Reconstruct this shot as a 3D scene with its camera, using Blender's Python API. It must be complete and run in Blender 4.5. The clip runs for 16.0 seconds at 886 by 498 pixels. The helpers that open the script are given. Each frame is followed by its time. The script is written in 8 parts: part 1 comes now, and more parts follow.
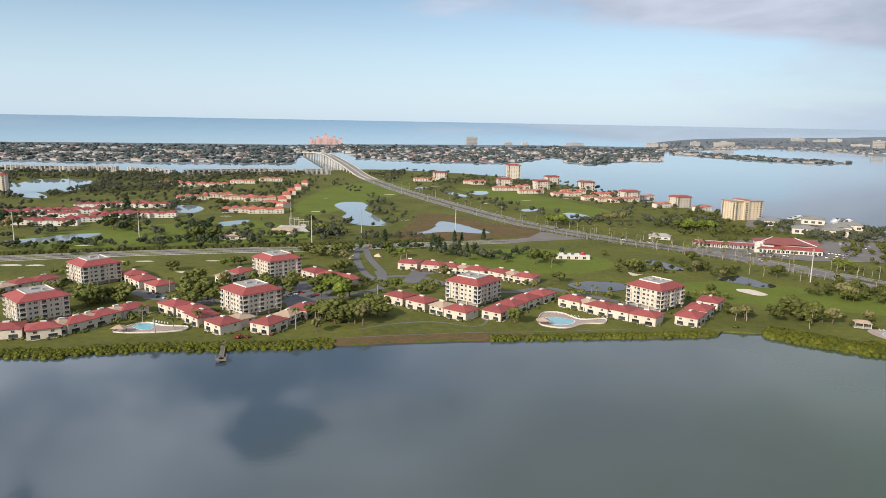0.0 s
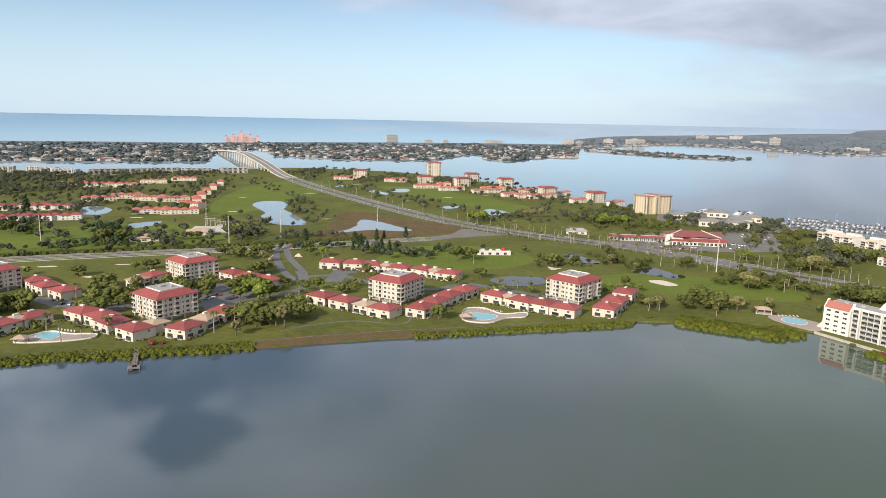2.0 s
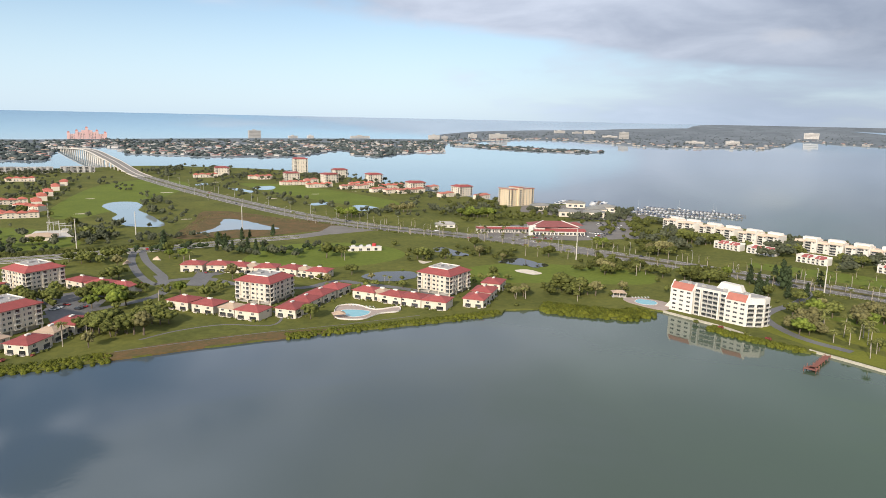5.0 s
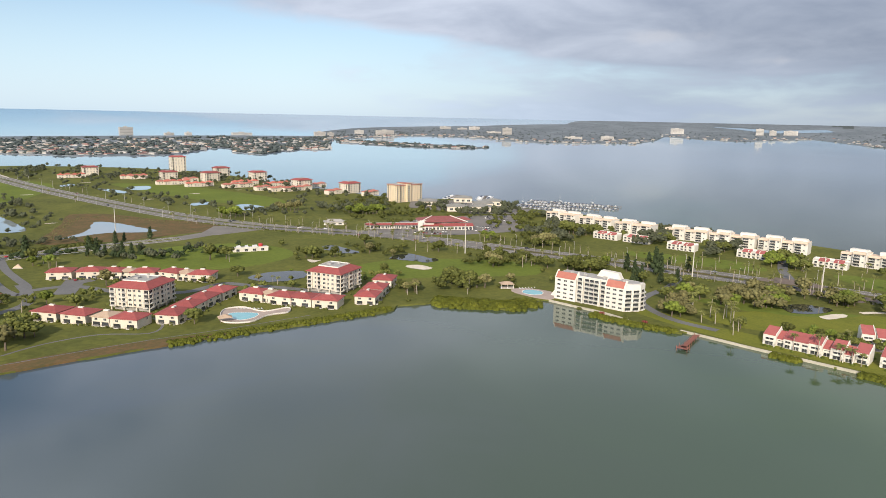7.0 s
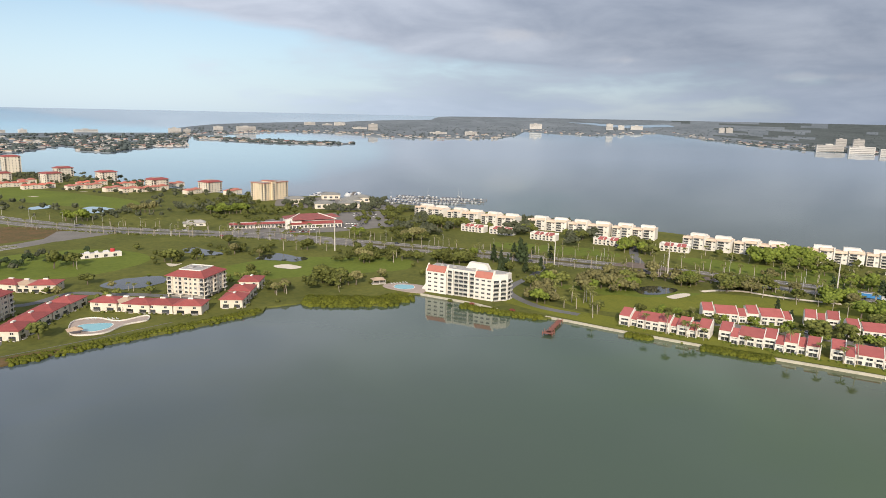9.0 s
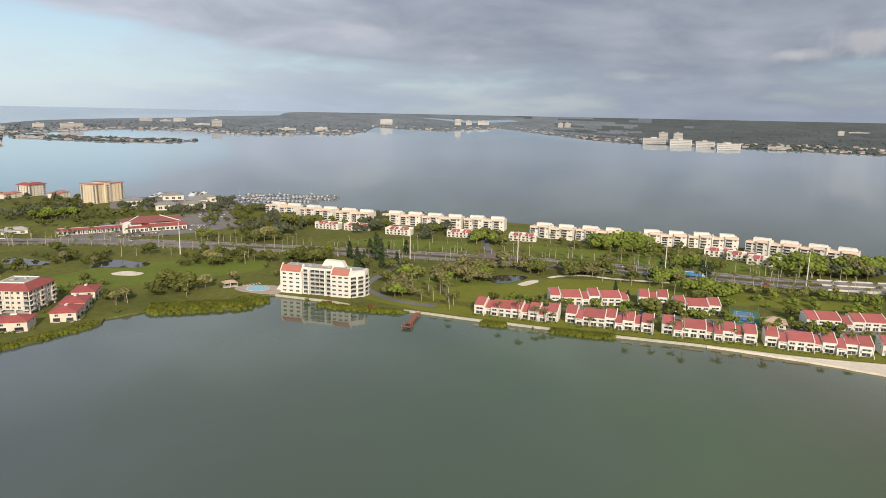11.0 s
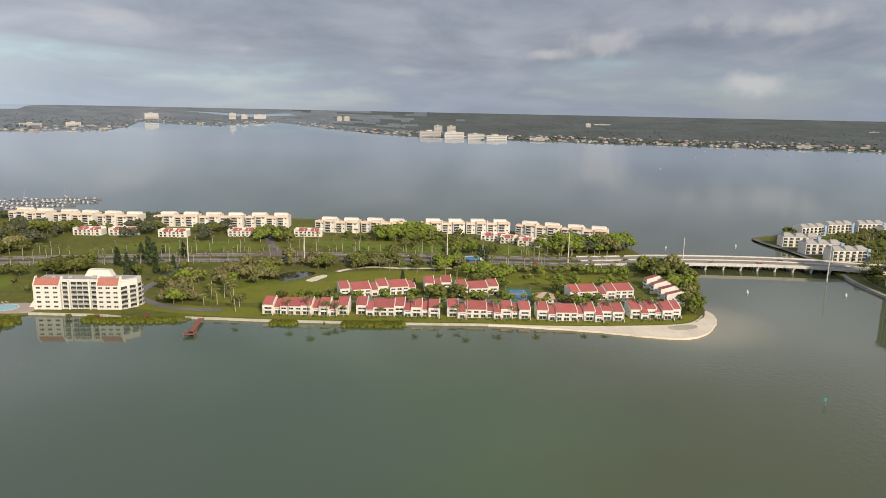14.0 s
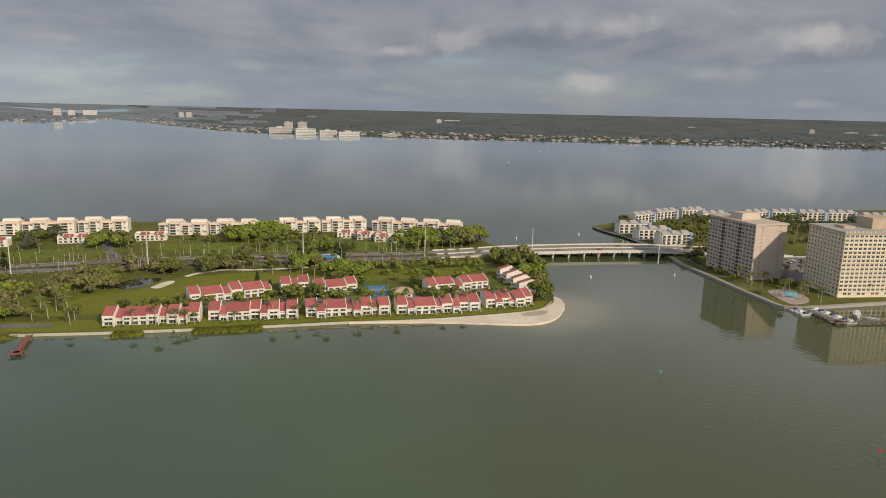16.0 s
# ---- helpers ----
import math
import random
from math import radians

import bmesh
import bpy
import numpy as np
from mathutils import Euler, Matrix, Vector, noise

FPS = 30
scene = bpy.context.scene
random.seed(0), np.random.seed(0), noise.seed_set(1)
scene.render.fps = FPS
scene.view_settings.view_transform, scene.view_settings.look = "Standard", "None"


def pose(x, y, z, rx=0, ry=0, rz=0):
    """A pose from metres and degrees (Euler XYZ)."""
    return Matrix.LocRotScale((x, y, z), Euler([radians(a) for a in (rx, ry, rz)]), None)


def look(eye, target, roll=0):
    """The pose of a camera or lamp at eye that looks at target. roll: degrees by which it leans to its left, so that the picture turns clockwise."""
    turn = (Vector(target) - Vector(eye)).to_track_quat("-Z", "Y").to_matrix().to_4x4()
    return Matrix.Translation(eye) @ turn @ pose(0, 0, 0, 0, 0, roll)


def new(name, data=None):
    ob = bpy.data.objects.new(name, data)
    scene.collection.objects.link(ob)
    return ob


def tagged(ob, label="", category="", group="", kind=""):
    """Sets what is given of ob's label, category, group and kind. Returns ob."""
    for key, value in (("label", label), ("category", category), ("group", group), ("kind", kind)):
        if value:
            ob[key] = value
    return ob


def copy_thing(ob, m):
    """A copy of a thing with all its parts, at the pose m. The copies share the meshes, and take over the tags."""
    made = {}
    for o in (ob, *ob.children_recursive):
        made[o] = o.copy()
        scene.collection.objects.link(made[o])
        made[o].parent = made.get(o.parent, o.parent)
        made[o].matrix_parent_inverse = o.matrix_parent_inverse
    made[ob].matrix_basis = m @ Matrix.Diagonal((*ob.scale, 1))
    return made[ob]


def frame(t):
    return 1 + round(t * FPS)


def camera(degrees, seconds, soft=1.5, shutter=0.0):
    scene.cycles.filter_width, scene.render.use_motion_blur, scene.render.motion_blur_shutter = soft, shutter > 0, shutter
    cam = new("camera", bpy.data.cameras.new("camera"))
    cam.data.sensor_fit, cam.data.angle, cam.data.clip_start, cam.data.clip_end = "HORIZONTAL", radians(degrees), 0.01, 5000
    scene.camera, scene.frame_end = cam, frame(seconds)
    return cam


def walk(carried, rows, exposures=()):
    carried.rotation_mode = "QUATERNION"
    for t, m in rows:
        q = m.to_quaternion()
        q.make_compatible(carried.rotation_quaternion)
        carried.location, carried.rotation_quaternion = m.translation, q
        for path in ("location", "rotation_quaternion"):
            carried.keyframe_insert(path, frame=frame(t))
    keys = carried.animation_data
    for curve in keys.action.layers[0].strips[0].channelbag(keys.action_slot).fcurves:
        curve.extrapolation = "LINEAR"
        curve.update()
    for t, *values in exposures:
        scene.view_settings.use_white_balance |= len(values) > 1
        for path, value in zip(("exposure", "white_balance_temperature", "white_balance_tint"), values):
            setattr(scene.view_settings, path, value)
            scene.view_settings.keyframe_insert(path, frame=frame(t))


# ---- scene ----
EYE = 120.0
cam = camera(66.0, 16.0, 0.75)
TURNS_A = [
    (0.0, 0.0, -10.54, 1.04), (0.5, -1.59, -10.55, 1.07), (1.0, -3.19, -10.57, 1.1), (1.5, -4.88, -10.59, 1.12),
    (2.0, -6.62, -10.61, 1.14), (2.5, -8.6, -10.64, 1.16), (3.0, -10.59, -10.66, 1.17), (5.5, -19.73, -10.81, 1.19),
    (6.0, -22.1, -10.84, 1.19), (6.5, -24.53, -10.87, 1.19), (7.0, -27.02, -10.9, 1.19), (7.5, -29.76, -10.93, 1.18),
    (8.0, -32.51, -10.97, 1.18), (8.5, -35.27, -11.0, 1.17), (9.0, -38.09, -11.03, 1.17)]
TURNS_B = [
    (11.5, -53.42, -11.18, 1.15), (12.0, -56.36, -11.21, 1.16), (12.5, -59.35, -11.23, 1.16), (13.0, -62.35, -11.26, 1.17),
    (13.5, -65.38, -11.28, 1.17), (14.0, -68.49, -11.3, 1.18), (14.5, -71.69, -11.32, 1.2), (15.0, -74.92, -11.34, 1.22),
    (15.5, -78.02, -11.35, 1.24), (16.0, -80.67, -11.36, 1.26)]
EXPOSURES = [(0.0, -0.03, 5950, 10), (3.0, 0.09, 5950, 10), (6.0, 0.08, 5980, 10), (9.0, 0.0, 6080, 10), (12.0, -0.13, 6300, 10), (14.0, -0.15, 6350, 10), (16.0, -0.45, 6530, 10)]
walk(cam, [(t, pose(0, 0, EYE, 0, 0, yaw) @ pose(0, 0, 0, 90 + pitch, 0, 0) @ pose(0, 0, 0, 0, 0, roll))
           for t, yaw, pitch, roll in TURNS_A + TURNS_B], EXPOSURES)

# ---- sky, clouds and sun ----
SUN_EL, SUN_AZ = 27.0, 220.0  # degrees; azimuth clockwise from +y
sun = new("sun", bpy.data.lights.new("sun", "SUN"))
sun.data.energy, sun.data.angle, sun.data.color = 5.0, radians(1.5), (1.0, 0.845, 0.65)
sun.matrix_basis = look((0, 0, 0), (-math.sin(radians(SUN_AZ)) * math.cos(radians(SUN_EL)), -math.cos(radians(SUN_AZ)) * math.cos(radians(SUN_EL)), -math.sin(radians(SUN_EL))))

world = bpy.data.worlds.new("world")
scene.world = world
world.use_nodes = True
W = world.node_tree
W.nodes.clear()


def wn(kind, **values):
    n = W.nodes.new(kind)
    for k, v in values.items():
        if k == "op":
            n.operation = v
        else:
            n.inputs[int(k[1:])].default_value = v
    return n


def wmath(op, a, b=None, c=None):
    n = W.nodes.new("ShaderNodeMath")
    n.operation = op
    for i, v in enumerate((a, b, c)):
        if v is None:
            continue
        if isinstance(v, (int, float)):
            n.inputs[i].default_value = v
        else:
            W.links.new(v.outputs[0] if hasattr(v, "outputs") else v, n.inputs[i])
    return n


def wramp(src, a, b, lo=0.0, hi=1.0):
    n = W.nodes.new("ShaderNodeMapRange")
    n.interpolation_type = "SMOOTHSTEP"
    for i, v in enumerate((a, b, lo, hi)):
        n.inputs[i + 1].default_value = v
    W.links.new(src.outputs[0] if hasattr(src, "outputs") else src, n.inputs[0])
    return n


def wmix(fac, a, b):
    n = W.nodes.new("ShaderNodeMix")
    n.data_type = "RGBA"
    for i, v in ((0, fac), (6, a), (7, b)):
        if isinstance(v, tuple):
            n.inputs[i].default_value = (*v, 1)
        elif isinstance(v, float):
            n.inputs[i].default_value = v
        else:
            W.links.new(v.outputs[2] if v.bl_idname == "ShaderNodeMix" else v.outputs[0], n.inputs[i])
    return n


coord = wn("ShaderNodeTexCoord")
split = wn("ShaderNodeSeparateXYZ")
W.links.new(coord.outputs["Generated"], split.inputs[0])
dx, dy, dz = split.outputs[0], split.outputs[1], split.outputs[2]
nishita = wn("ShaderNodeTexSky")
nishita.sky_type, nishita.sun_disc = "NISHITA", False
nishita.sun_elevation, nishita.sun_rotation = radians(SUN_EL), radians(SUN_AZ)
nishita.air_density, nishita.dust_density, nishita.ozone_density = 1.0, 0.6, 1.6
clear = wn("ShaderNodeVectorMath", op="SCALE")
W.links.new(nishita.outputs[0], clear.inputs[0])
clear.inputs["Scale"].default_value = SKY_STRENGTH = 0.11
# cloud sheet: the direction laid onto a plane overhead
height = wmath("ADD", wmath("MAXIMUM", dz, 0.0), 0.2)
plane = wn("ShaderNodeCombineXYZ")
W.links.new(wmath("DIVIDE", dx, height).outputs[0], plane.inputs[0])
W.links.new(wmath("DIVIDE", dy, height).outputs[0], plane.inputs[1])
shift = wn("ShaderNodeVectorMath", op="ADD")
W.links.new(plane.outputs[0], shift.inputs[0])
shift.inputs[1].default_value = (3.1, 7.7, 0)


def cloud_noise(scale, detail, rough, distort):
    n = wn("ShaderNodeTexNoise")
    n.inputs["Scale"].default_value, n.inputs["Detail"].default_value = scale, detail
    n.inputs["Roughness"].default_value, n.inputs["Distortion"].default_value = rough, distort
    W.links.new(shift.outputs[0], n.inputs["Vector"])
    return n.outputs[0]


big, fine = cloud_noise(0.62, 5, 0.5, 0.3), cloud_noise(1.9, 6, 0.55, 0.4)
shape = wmath("ADD", wmath("MULTIPLY", big, 0.72), wmath("MULTIPLY", fine, 0.28))
# a front of cloud towards +x and overhead; open sky low over the sea
east = wramp(wmath("SUBTRACT", dx, wmath("MULTIPLY", dy, 0.35)), -0.45, 0.45, -0.08, 0.30)
low = wramp(wmath("ADD", dz, wramp(dx, 0.3, 0.7, 0.0, 0.04)), 0.10, 0.165, -0.20, 0.13)
over = wramp(dz, 0.17, 0.3, 0.0, 0.05)
def toward(bearing, up, near, far):
    """1 round a direction in the sky, falling to 0, with a ragged edge."""
    b, e = radians(bearing), radians(up)
    d = W.nodes.new("ShaderNodeVectorMath")
    d.operation = "DISTANCE"
    W.links.new(coord.outputs["Generated"], d.inputs[0])
    d.inputs[1].default_value = (math.sin(b) * math.cos(e), math.cos(b) * math.cos(e), math.sin(e))
    ragged = wmath("MULTIPLY_ADD", wmath("SUBTRACT", fine, 0.5), 0.35, d.outputs["Value"])
    return wramp(ragged, near, far, 1.0, 0.0)


# blue gaps in the cloud sheet, which the bay mirrors
gaps = wmath("MAXIMUM", toward(-15, 24, -0.07, 0.07), wmath("MAXIMUM", toward(100, 18, -0.05, 0.07), toward(-34, 30, -0.05, 0.07)))
cover = wmath("ADD", wmath("ADD", wmath("ADD", wmath("SUBTRACT", shape, 0.5), east), low), over)
cover = wmath("SUBTRACT", cover, wmath("MULTIPLY", gaps, 0.48))
mask = wramp(cover, -0.03, 0.13)
storm = wmath("MULTIPLY", wramp(dx, 0.35, 0.9), wramp(dz, 0.15, 0.25, 1.0, 0.3))
tone = wramp(wmath("ADD", wmath("MULTIPLY", fine, 0.6), wmath("MULTIPLY", big, 0.4)), 0.28, 0.76)
cloud = wmix(tone, wmix(storm, (0.44, 0.46, 0.53), (0.225, 0.25, 0.315)), wmix(storm, wmix(wramp(dz, 0.17, 0.32), (0.78, 0.79, 0.84), wmix(wramp(dx, -0.35, 0.35), (2.0, 2.0, 2.05), wmix(wramp(dz, 0.28, 0.42), (1.2, 1.22, 1.25), (0.62, 0.64, 0.68)))), (0.49, 0.505, 0.55)))
cloud = wmix(wmath("MULTIPLY", toward(-26, 22, -0.02, 0.2), 0.6), cloud, (1.9, 1.9, 1.92))
haze_f = wramp(dz, 0.0, 0.11, 1.0, 0.0)
rim = wmix(wramp(dx, 0.2, 0.8), (0.74, 0.88, 0.97), wmix(wramp(dx, 0.75, 1.0), (0.46, 0.54, 0.65), (0.32, 0.37, 0.46)))
cloud = wmix(wmath("MULTIPLY", wramp(dz, 0.54, 0.74), 0.85), cloud, (0.42, 0.44, 0.48))
veil = wmix(wmath("MULTIPLY", haze_f, 0.6), cloud, rim)
air = wmix(wmath("MULTIPLY", wramp(dz, 0.0, 0.24, 1.0, 0.0), 0.72), clear, rim)
both = wmix(wmath("MULTIPLY", mask, 0.92), air, veil)
# sunlit puffs low in the east: bearing, elevation, half width, flatness, strength
lumps = wn("ShaderNodeTexNoise")
lumps.inputs["Scale"].default_value, lumps.inputs["Detail"].default_value = 16.0, 5.0
W.links.new(coord.outputs["Generated"], lumps.inputs["Vector"])
for bearing, up, wide, flat, strength in ((107.9, 5.8, 0.074, 3.2, 0.85), (92.2, 2.6, 0.050, 2.6, 0.75), (93.9, 6.9, 0.091, 4.0, 0.60), (81.0, 5.8, 0.048, 2.5, 0.60), (76.5, 4.8, 0.029, 3.3, 0.50), (101.7, 3.2, 0.057, 4.3, 0.30), (108.0, 1.1, 0.038, 5.0, 0.30), (43.8, 6.5, 0.057, 5.0, 0.40), (52.5, 4.6, 0.038, 4.4, 0.30), (76.6, 4.7, 0.057, 6.0, 0.35), (65.8, 3.3, 0.067, 8.8, 0.25)):
    b, e = radians(bearing), radians(up)
    away = wn("ShaderNodeVectorMath", op="SUBTRACT")
    W.links.new(coord.outputs["Generated"], away.inputs[0])
    away.inputs[1].default_value = (math.sin(b) * math.cos(e), math.cos(b) * math.cos(e), math.sin(e))
    squash = wn("ShaderNodeVectorMath", op="MULTIPLY")
    W.links.new(away.outputs[0], squash.inputs[0])
    squash.inputs[1].default_value = (1, 1, flat)
    far_off = wn("ShaderNodeVectorMath", op="LENGTH")
    W.links.new(squash.outputs[0], far_off.inputs[0])
    rough_edge = wmath("MULTIPLY_ADD", wmath("SUBTRACT", lumps.outputs[0], 0.5), wide * 2.6, far_off.outputs["Value"])
    both = wmix(wmath("MULTIPLY", wramp(rough_edge, wide * 0.1, wide * 1.05, 1.0, 0.0), strength * 0.8), both, (0.74, 0.70, 0.67))
ground_side = wmix(wramp(dz, -0.012, 0.0), (0.30, 0.42, 0.50), both)
back = wn("ShaderNodeBackground")
W.links.new(ground_side.outputs[2], back.inputs[0])
back.inputs[1].default_value = 1.0
out = wn("ShaderNodeOutputWorld")
W.links.new(back.outputs[0], out.inputs[0])

# ---- materials ----


def mat(name, color, other=None, rough=0.8, scale=1.0, fine=8.0, bump=0.0, metal=0.0, spread=0.0, island=0.0, where="Object", mixed=0.5, spec=0.5, distort=0.0, stretch=None):
    """Two colours mixed by noise at two scales, with relief; spread and island vary the value by object and by piece."""
    m = bpy.data.materials.new(name)
    m.use_nodes = True
    t = m.node_tree
    p = t.nodes["Principled BSDF"]
    p.inputs["Roughness"].default_value, p.inputs["Metallic"].default_value = rough, metal
    p.inputs["Specular IOR Level"].default_value = spec
    other = other or tuple(c * 0.78 for c in color)
    if where == "World":
        src = t.nodes.new("ShaderNodeNewGeometry").outputs["Position"]
    else:
        src = t.nodes.new("ShaderNodeTexCoord").outputs["Object"]
    if stretch:
        mp = t.nodes.new("ShaderNodeMapping")
        mp.inputs["Scale"].default_value = stretch
        t.links.new(src, mp.inputs[0])
        src = mp.outputs[0]
    facs = []
    for s, d in ((scale, 3), (scale * fine, 4)):
        n = t.nodes.new("ShaderNodeTexNoise")
        n.inputs["Scale"].default_value, n.inputs["Detail"].default_value, n.inputs["Distortion"].default_value = s, d, distort
        t.links.new(src, n.inputs["Vector"])
        facs.append(n)
    mx = t.nodes.new("ShaderNodeMix")
    mx.inputs[0].default_value = mixed
    t.links.new(facs[0].outputs[0], mx.inputs[2])
    t.links.new(facs[1].outputs[0], mx.inputs[3])
    rg = t.nodes.new("ShaderNodeMapRange")
    rg.inputs[1].default_value, rg.inputs[2].default_value = 0.36, 0.64
    t.links.new(mx.outputs[0], rg.inputs[0])
    cm = t.nodes.new("ShaderNodeMix")
    cm.data_type = "RGBA"
    cm.inputs[6].default_value, cm.inputs[7].default_value = (*color, 1), (*other, 1)
    t.links.new(rg.outputs[0], cm.inputs[0])
    last = cm.outputs[2]
    for amount, node, sock in ((spread, "ShaderNodeObjectInfo", "Random"), (island, "ShaderNodeNewGeometry", "Random Per Island")):
        if amount:
            r = t.nodes.new("ShaderNodeMapRange")
            r.inputs[3].default_value, r.inputs[4].default_value = 1 - amount, 1 + amount
            t.links.new(t.nodes.new(node).outputs[sock], r.inputs[0])
            h = t.nodes.new("ShaderNodeHueSaturation")
            t.links.new(r.outputs[0], h.inputs["Value"])
            t.links.new(last, h.inputs["Color"])
            last = h.outputs[0]
    t.links.new(last, p.inputs["Base Color"])
    if bump:
        b = t.nodes.new("ShaderNodeBump")
        b.inputs["Strength"].default_value = bump
        t.links.new(facs[1].outputs[0], b.inputs["Height"])
        t.links.new(b.outputs[0], p.inputs["Normal"])
    return m


M_GRASS = mat("grass", (0.150, 0.152, 0.036), (0.086, 0.095, 0.025), 0.95, 0.018, 14, where="World", distort=0.6, mixed=0.5, spec=0.1)
M_FAIRWAY = mat("fairway", (0.152, 0.186, 0.032), (0.114, 0.143, 0.026), 0.95, 0.02, 16, where="World", mixed=0.5, spec=0.1)
M_LAWN = mat("clipped_lawn", (0.185, 0.190, 0.030), (0.130, 0.142, 0.025), 0.95, 0.05, 14, where="World", mixed=0.5, spec=0.1)
M_ROUGH = mat("rough_grass", (0.125, 0.105, 0.042), (0.080, 0.082, 0.028), 0.95, 0.05, 8, where="World", spec=0.12)
M_MARSH = mat("marsh", (0.17, 0.105, 0.050), (0.095, 0.085, 0.035), 0.95, 0.06, 8, where="World", spec=0.12)
M_ASPHALT = mat("asphalt", (0.215, 0.196, 0.175), (0.155, 0.142, 0.128), 0.9, 0.05, 12, where="World")
M_DRIVE = mat("drive", (0.165, 0.162, 0.160), (0.120, 0.118, 0.117), 0.9, 0.05, 12, where="World")
M_CONCRETE = mat("concrete", (0.62, 0.58, 0.51), (0.48, 0.45, 0.40), 0.85, 0.3, 10, where="World", bump=0.2)
M_SEAWALL = mat("seawall_concrete", (0.50, 0.46, 0.37), (0.36, 0.33, 0.26), 0.9, 0.3, 10, where="World", bump=0.2)
M_SAND = mat("sand", (0.72, 0.64, 0.52), (0.58, 0.51, 0.41), 0.95, 0.05, 12, where="World", distort=1.0)
M_SHOAL = mat("wet_sand", (0.44, 0.39, 0.29), (0.36, 0.32, 0.24), 0.4, 0.05, 8, where="World")
M_DECK = mat("bridge_deck", (0.27, 0.25, 0.22), (0.21, 0.195, 0.175), 0.9, 0.1, 12, where="World")
M_WHITE = mat("white_stucco", (0.72, 0.68, 0.61), (0.62, 0.585, 0.52), 0.9, 0.25, 10, bump=0.15, spread=0.04)
M_CREAM = mat("cream_stucco", (0.68, 0.61, 0.50), (0.57, 0.51, 0.42), 0.9, 0.25, 10, bump=0.15, spread=0.05)
M_YELLOW = mat("yellow_stucco", (0.70, 0.58, 0.40), (0.62, 0.51, 0.35), 0.9, 0.25, 10)
M_BEIGE = mat("beige_stucco", (0.54, 0.45, 0.375), (0.46, 0.38, 0.32), 0.9, 0.2, 10, bump=0.1)
M_SANDY = mat("sandy_stucco", (0.74, 0.65, 0.49), (0.64, 0.56, 0.42), 0.9, 0.2, 10, bump=0.1)
M_TANWALL = mat("tan_stucco", (0.48, 0.38, 0.27), (0.41, 0.32, 0.23), 0.9, 0.2, 10, bump=0.1)
# Hotel pink, paled by distance haze put into the colour.
M_PINK = mat("hazed_pink_stucco", (0.64, 0.43, 0.40), (0.57, 0.38, 0.36), 0.9, 0.05, 8)
M_GREYWALL = mat("grey_wall", (0.36, 0.34, 0.31), (0.28, 0.26, 0.24), 0.9, 0.2, 8)
M_RED = mat("red_tile", (0.335, 0.078, 0.070), (0.250, 0.060, 0.054), 0.8, 0.35, 12, bump=0.5, spread=0.14)
M_ROSE = mat("rose_tile", (0.39, 0.110, 0.100), (0.31, 0.085, 0.078), 0.8, 0.35, 12, bump=0.5, spread=0.10)
M_CORAL = mat("coral_tile", (0.44, 0.165, 0.12), (0.37, 0.135, 0.10), 0.8, 0.35, 12, bump=0.5, spread=0.08)
M_TAN = mat("tan_roof", (0.46, 0.34, 0.24), (0.38, 0.28, 0.20), 0.85, 0.3, 10, bump=0.3, spread=0.1)
M_PEACH = mat("peach_tile", (0.66, 0.50, 0.37), (0.58, 0.44, 0.33), 0.85, 0.3, 10, bump=0.3)
M_ROOFGREY = mat("flat_roof", (0.40, 0.38, 0.36), (0.31, 0.295, 0.28), 0.9, 0.2, 8)
M_GLASS = mat("window_glass", (0.035, 0.04, 0.045), (0.06, 0.062, 0.065), 0.12, 0.5, 4, spread=0.5, spec=0.8)
M_FRAME = mat("window_frame", (0.62, 0.60, 0.57), None, 0.6, 2.0)
M_RAIL = mat("railing", (0.24, 0.22, 0.20), None, 0.6, 2.0)
M_METAL = mat("pole_metal", (0.52, 0.50, 0.46), None, 0.5, 1.0, metal=0.3)
M_WOOD = mat("weathered_wood", (0.24, 0.20, 0.16), (0.15, 0.125, 0.10), 0.9, 0.8, 8, bump=0.4)
M_REDWOOD = mat("red_stained_wood", (0.26, 0.10, 0.07), (0.19, 0.075, 0.055), 0.9, 0.8, 8, bump=0.4)
M_BARK = mat("bark", (0.16, 0.125, 0.09), (0.10, 0.08, 0.06), 0.95, 2.0, 6, bump=0.6)
M_LEAF = mat("oak_leaf", (0.145, 0.152, 0.039), (0.054, 0.066, 0.019), 0.8, 0.35, 5, bump=0.6, spread=0.30, island=0.25, spec=0.1)
M_LEAF2 = mat("bright_leaf", (0.165, 0.195, 0.032), (0.070, 0.096, 0.019), 0.8, 0.35, 5, bump=0.6, spread=0.22, island=0.25, spec=0.1)
M_LEAF3 = mat("olive_leaf", (0.215, 0.195, 0.082), (0.105, 0.102, 0.042), 0.8, 0.35, 5, bump=0.6, spread=0.22, island=0.25, spec=0.1)
M_DARKLEAF = mat("pine_leaf", (0.052, 0.070, 0.032), (0.028, 0.042, 0.018), 0.8, 0.3, 8, bump=0.5, spread=0.25, island=0.2, spec=0.1)
M_MANGROVE = mat("mangrove_leaf", (0.134, 0.140, 0.017), (0.062, 0.074, 0.012), 0.75, 0.12, 10, bump=0.5, island=0.25, where="World", spec=0.1)
M_PALM = mat("palm_frond", (0.165, 0.165, 0.050), (0.100, 0.108, 0.032), 0.7, 0.6, 6, spread=0.25, island=0.25, spec=0.12)
# Far woods and land: bluish distance haze put into the base colours.
M_FARLEAF = mat("hazed_far_leaf", (0.095, 0.112, 0.108), (0.066, 0.082, 0.080), 0.9, 0.02, 6, where="World", island=0.2, spec=0.1)
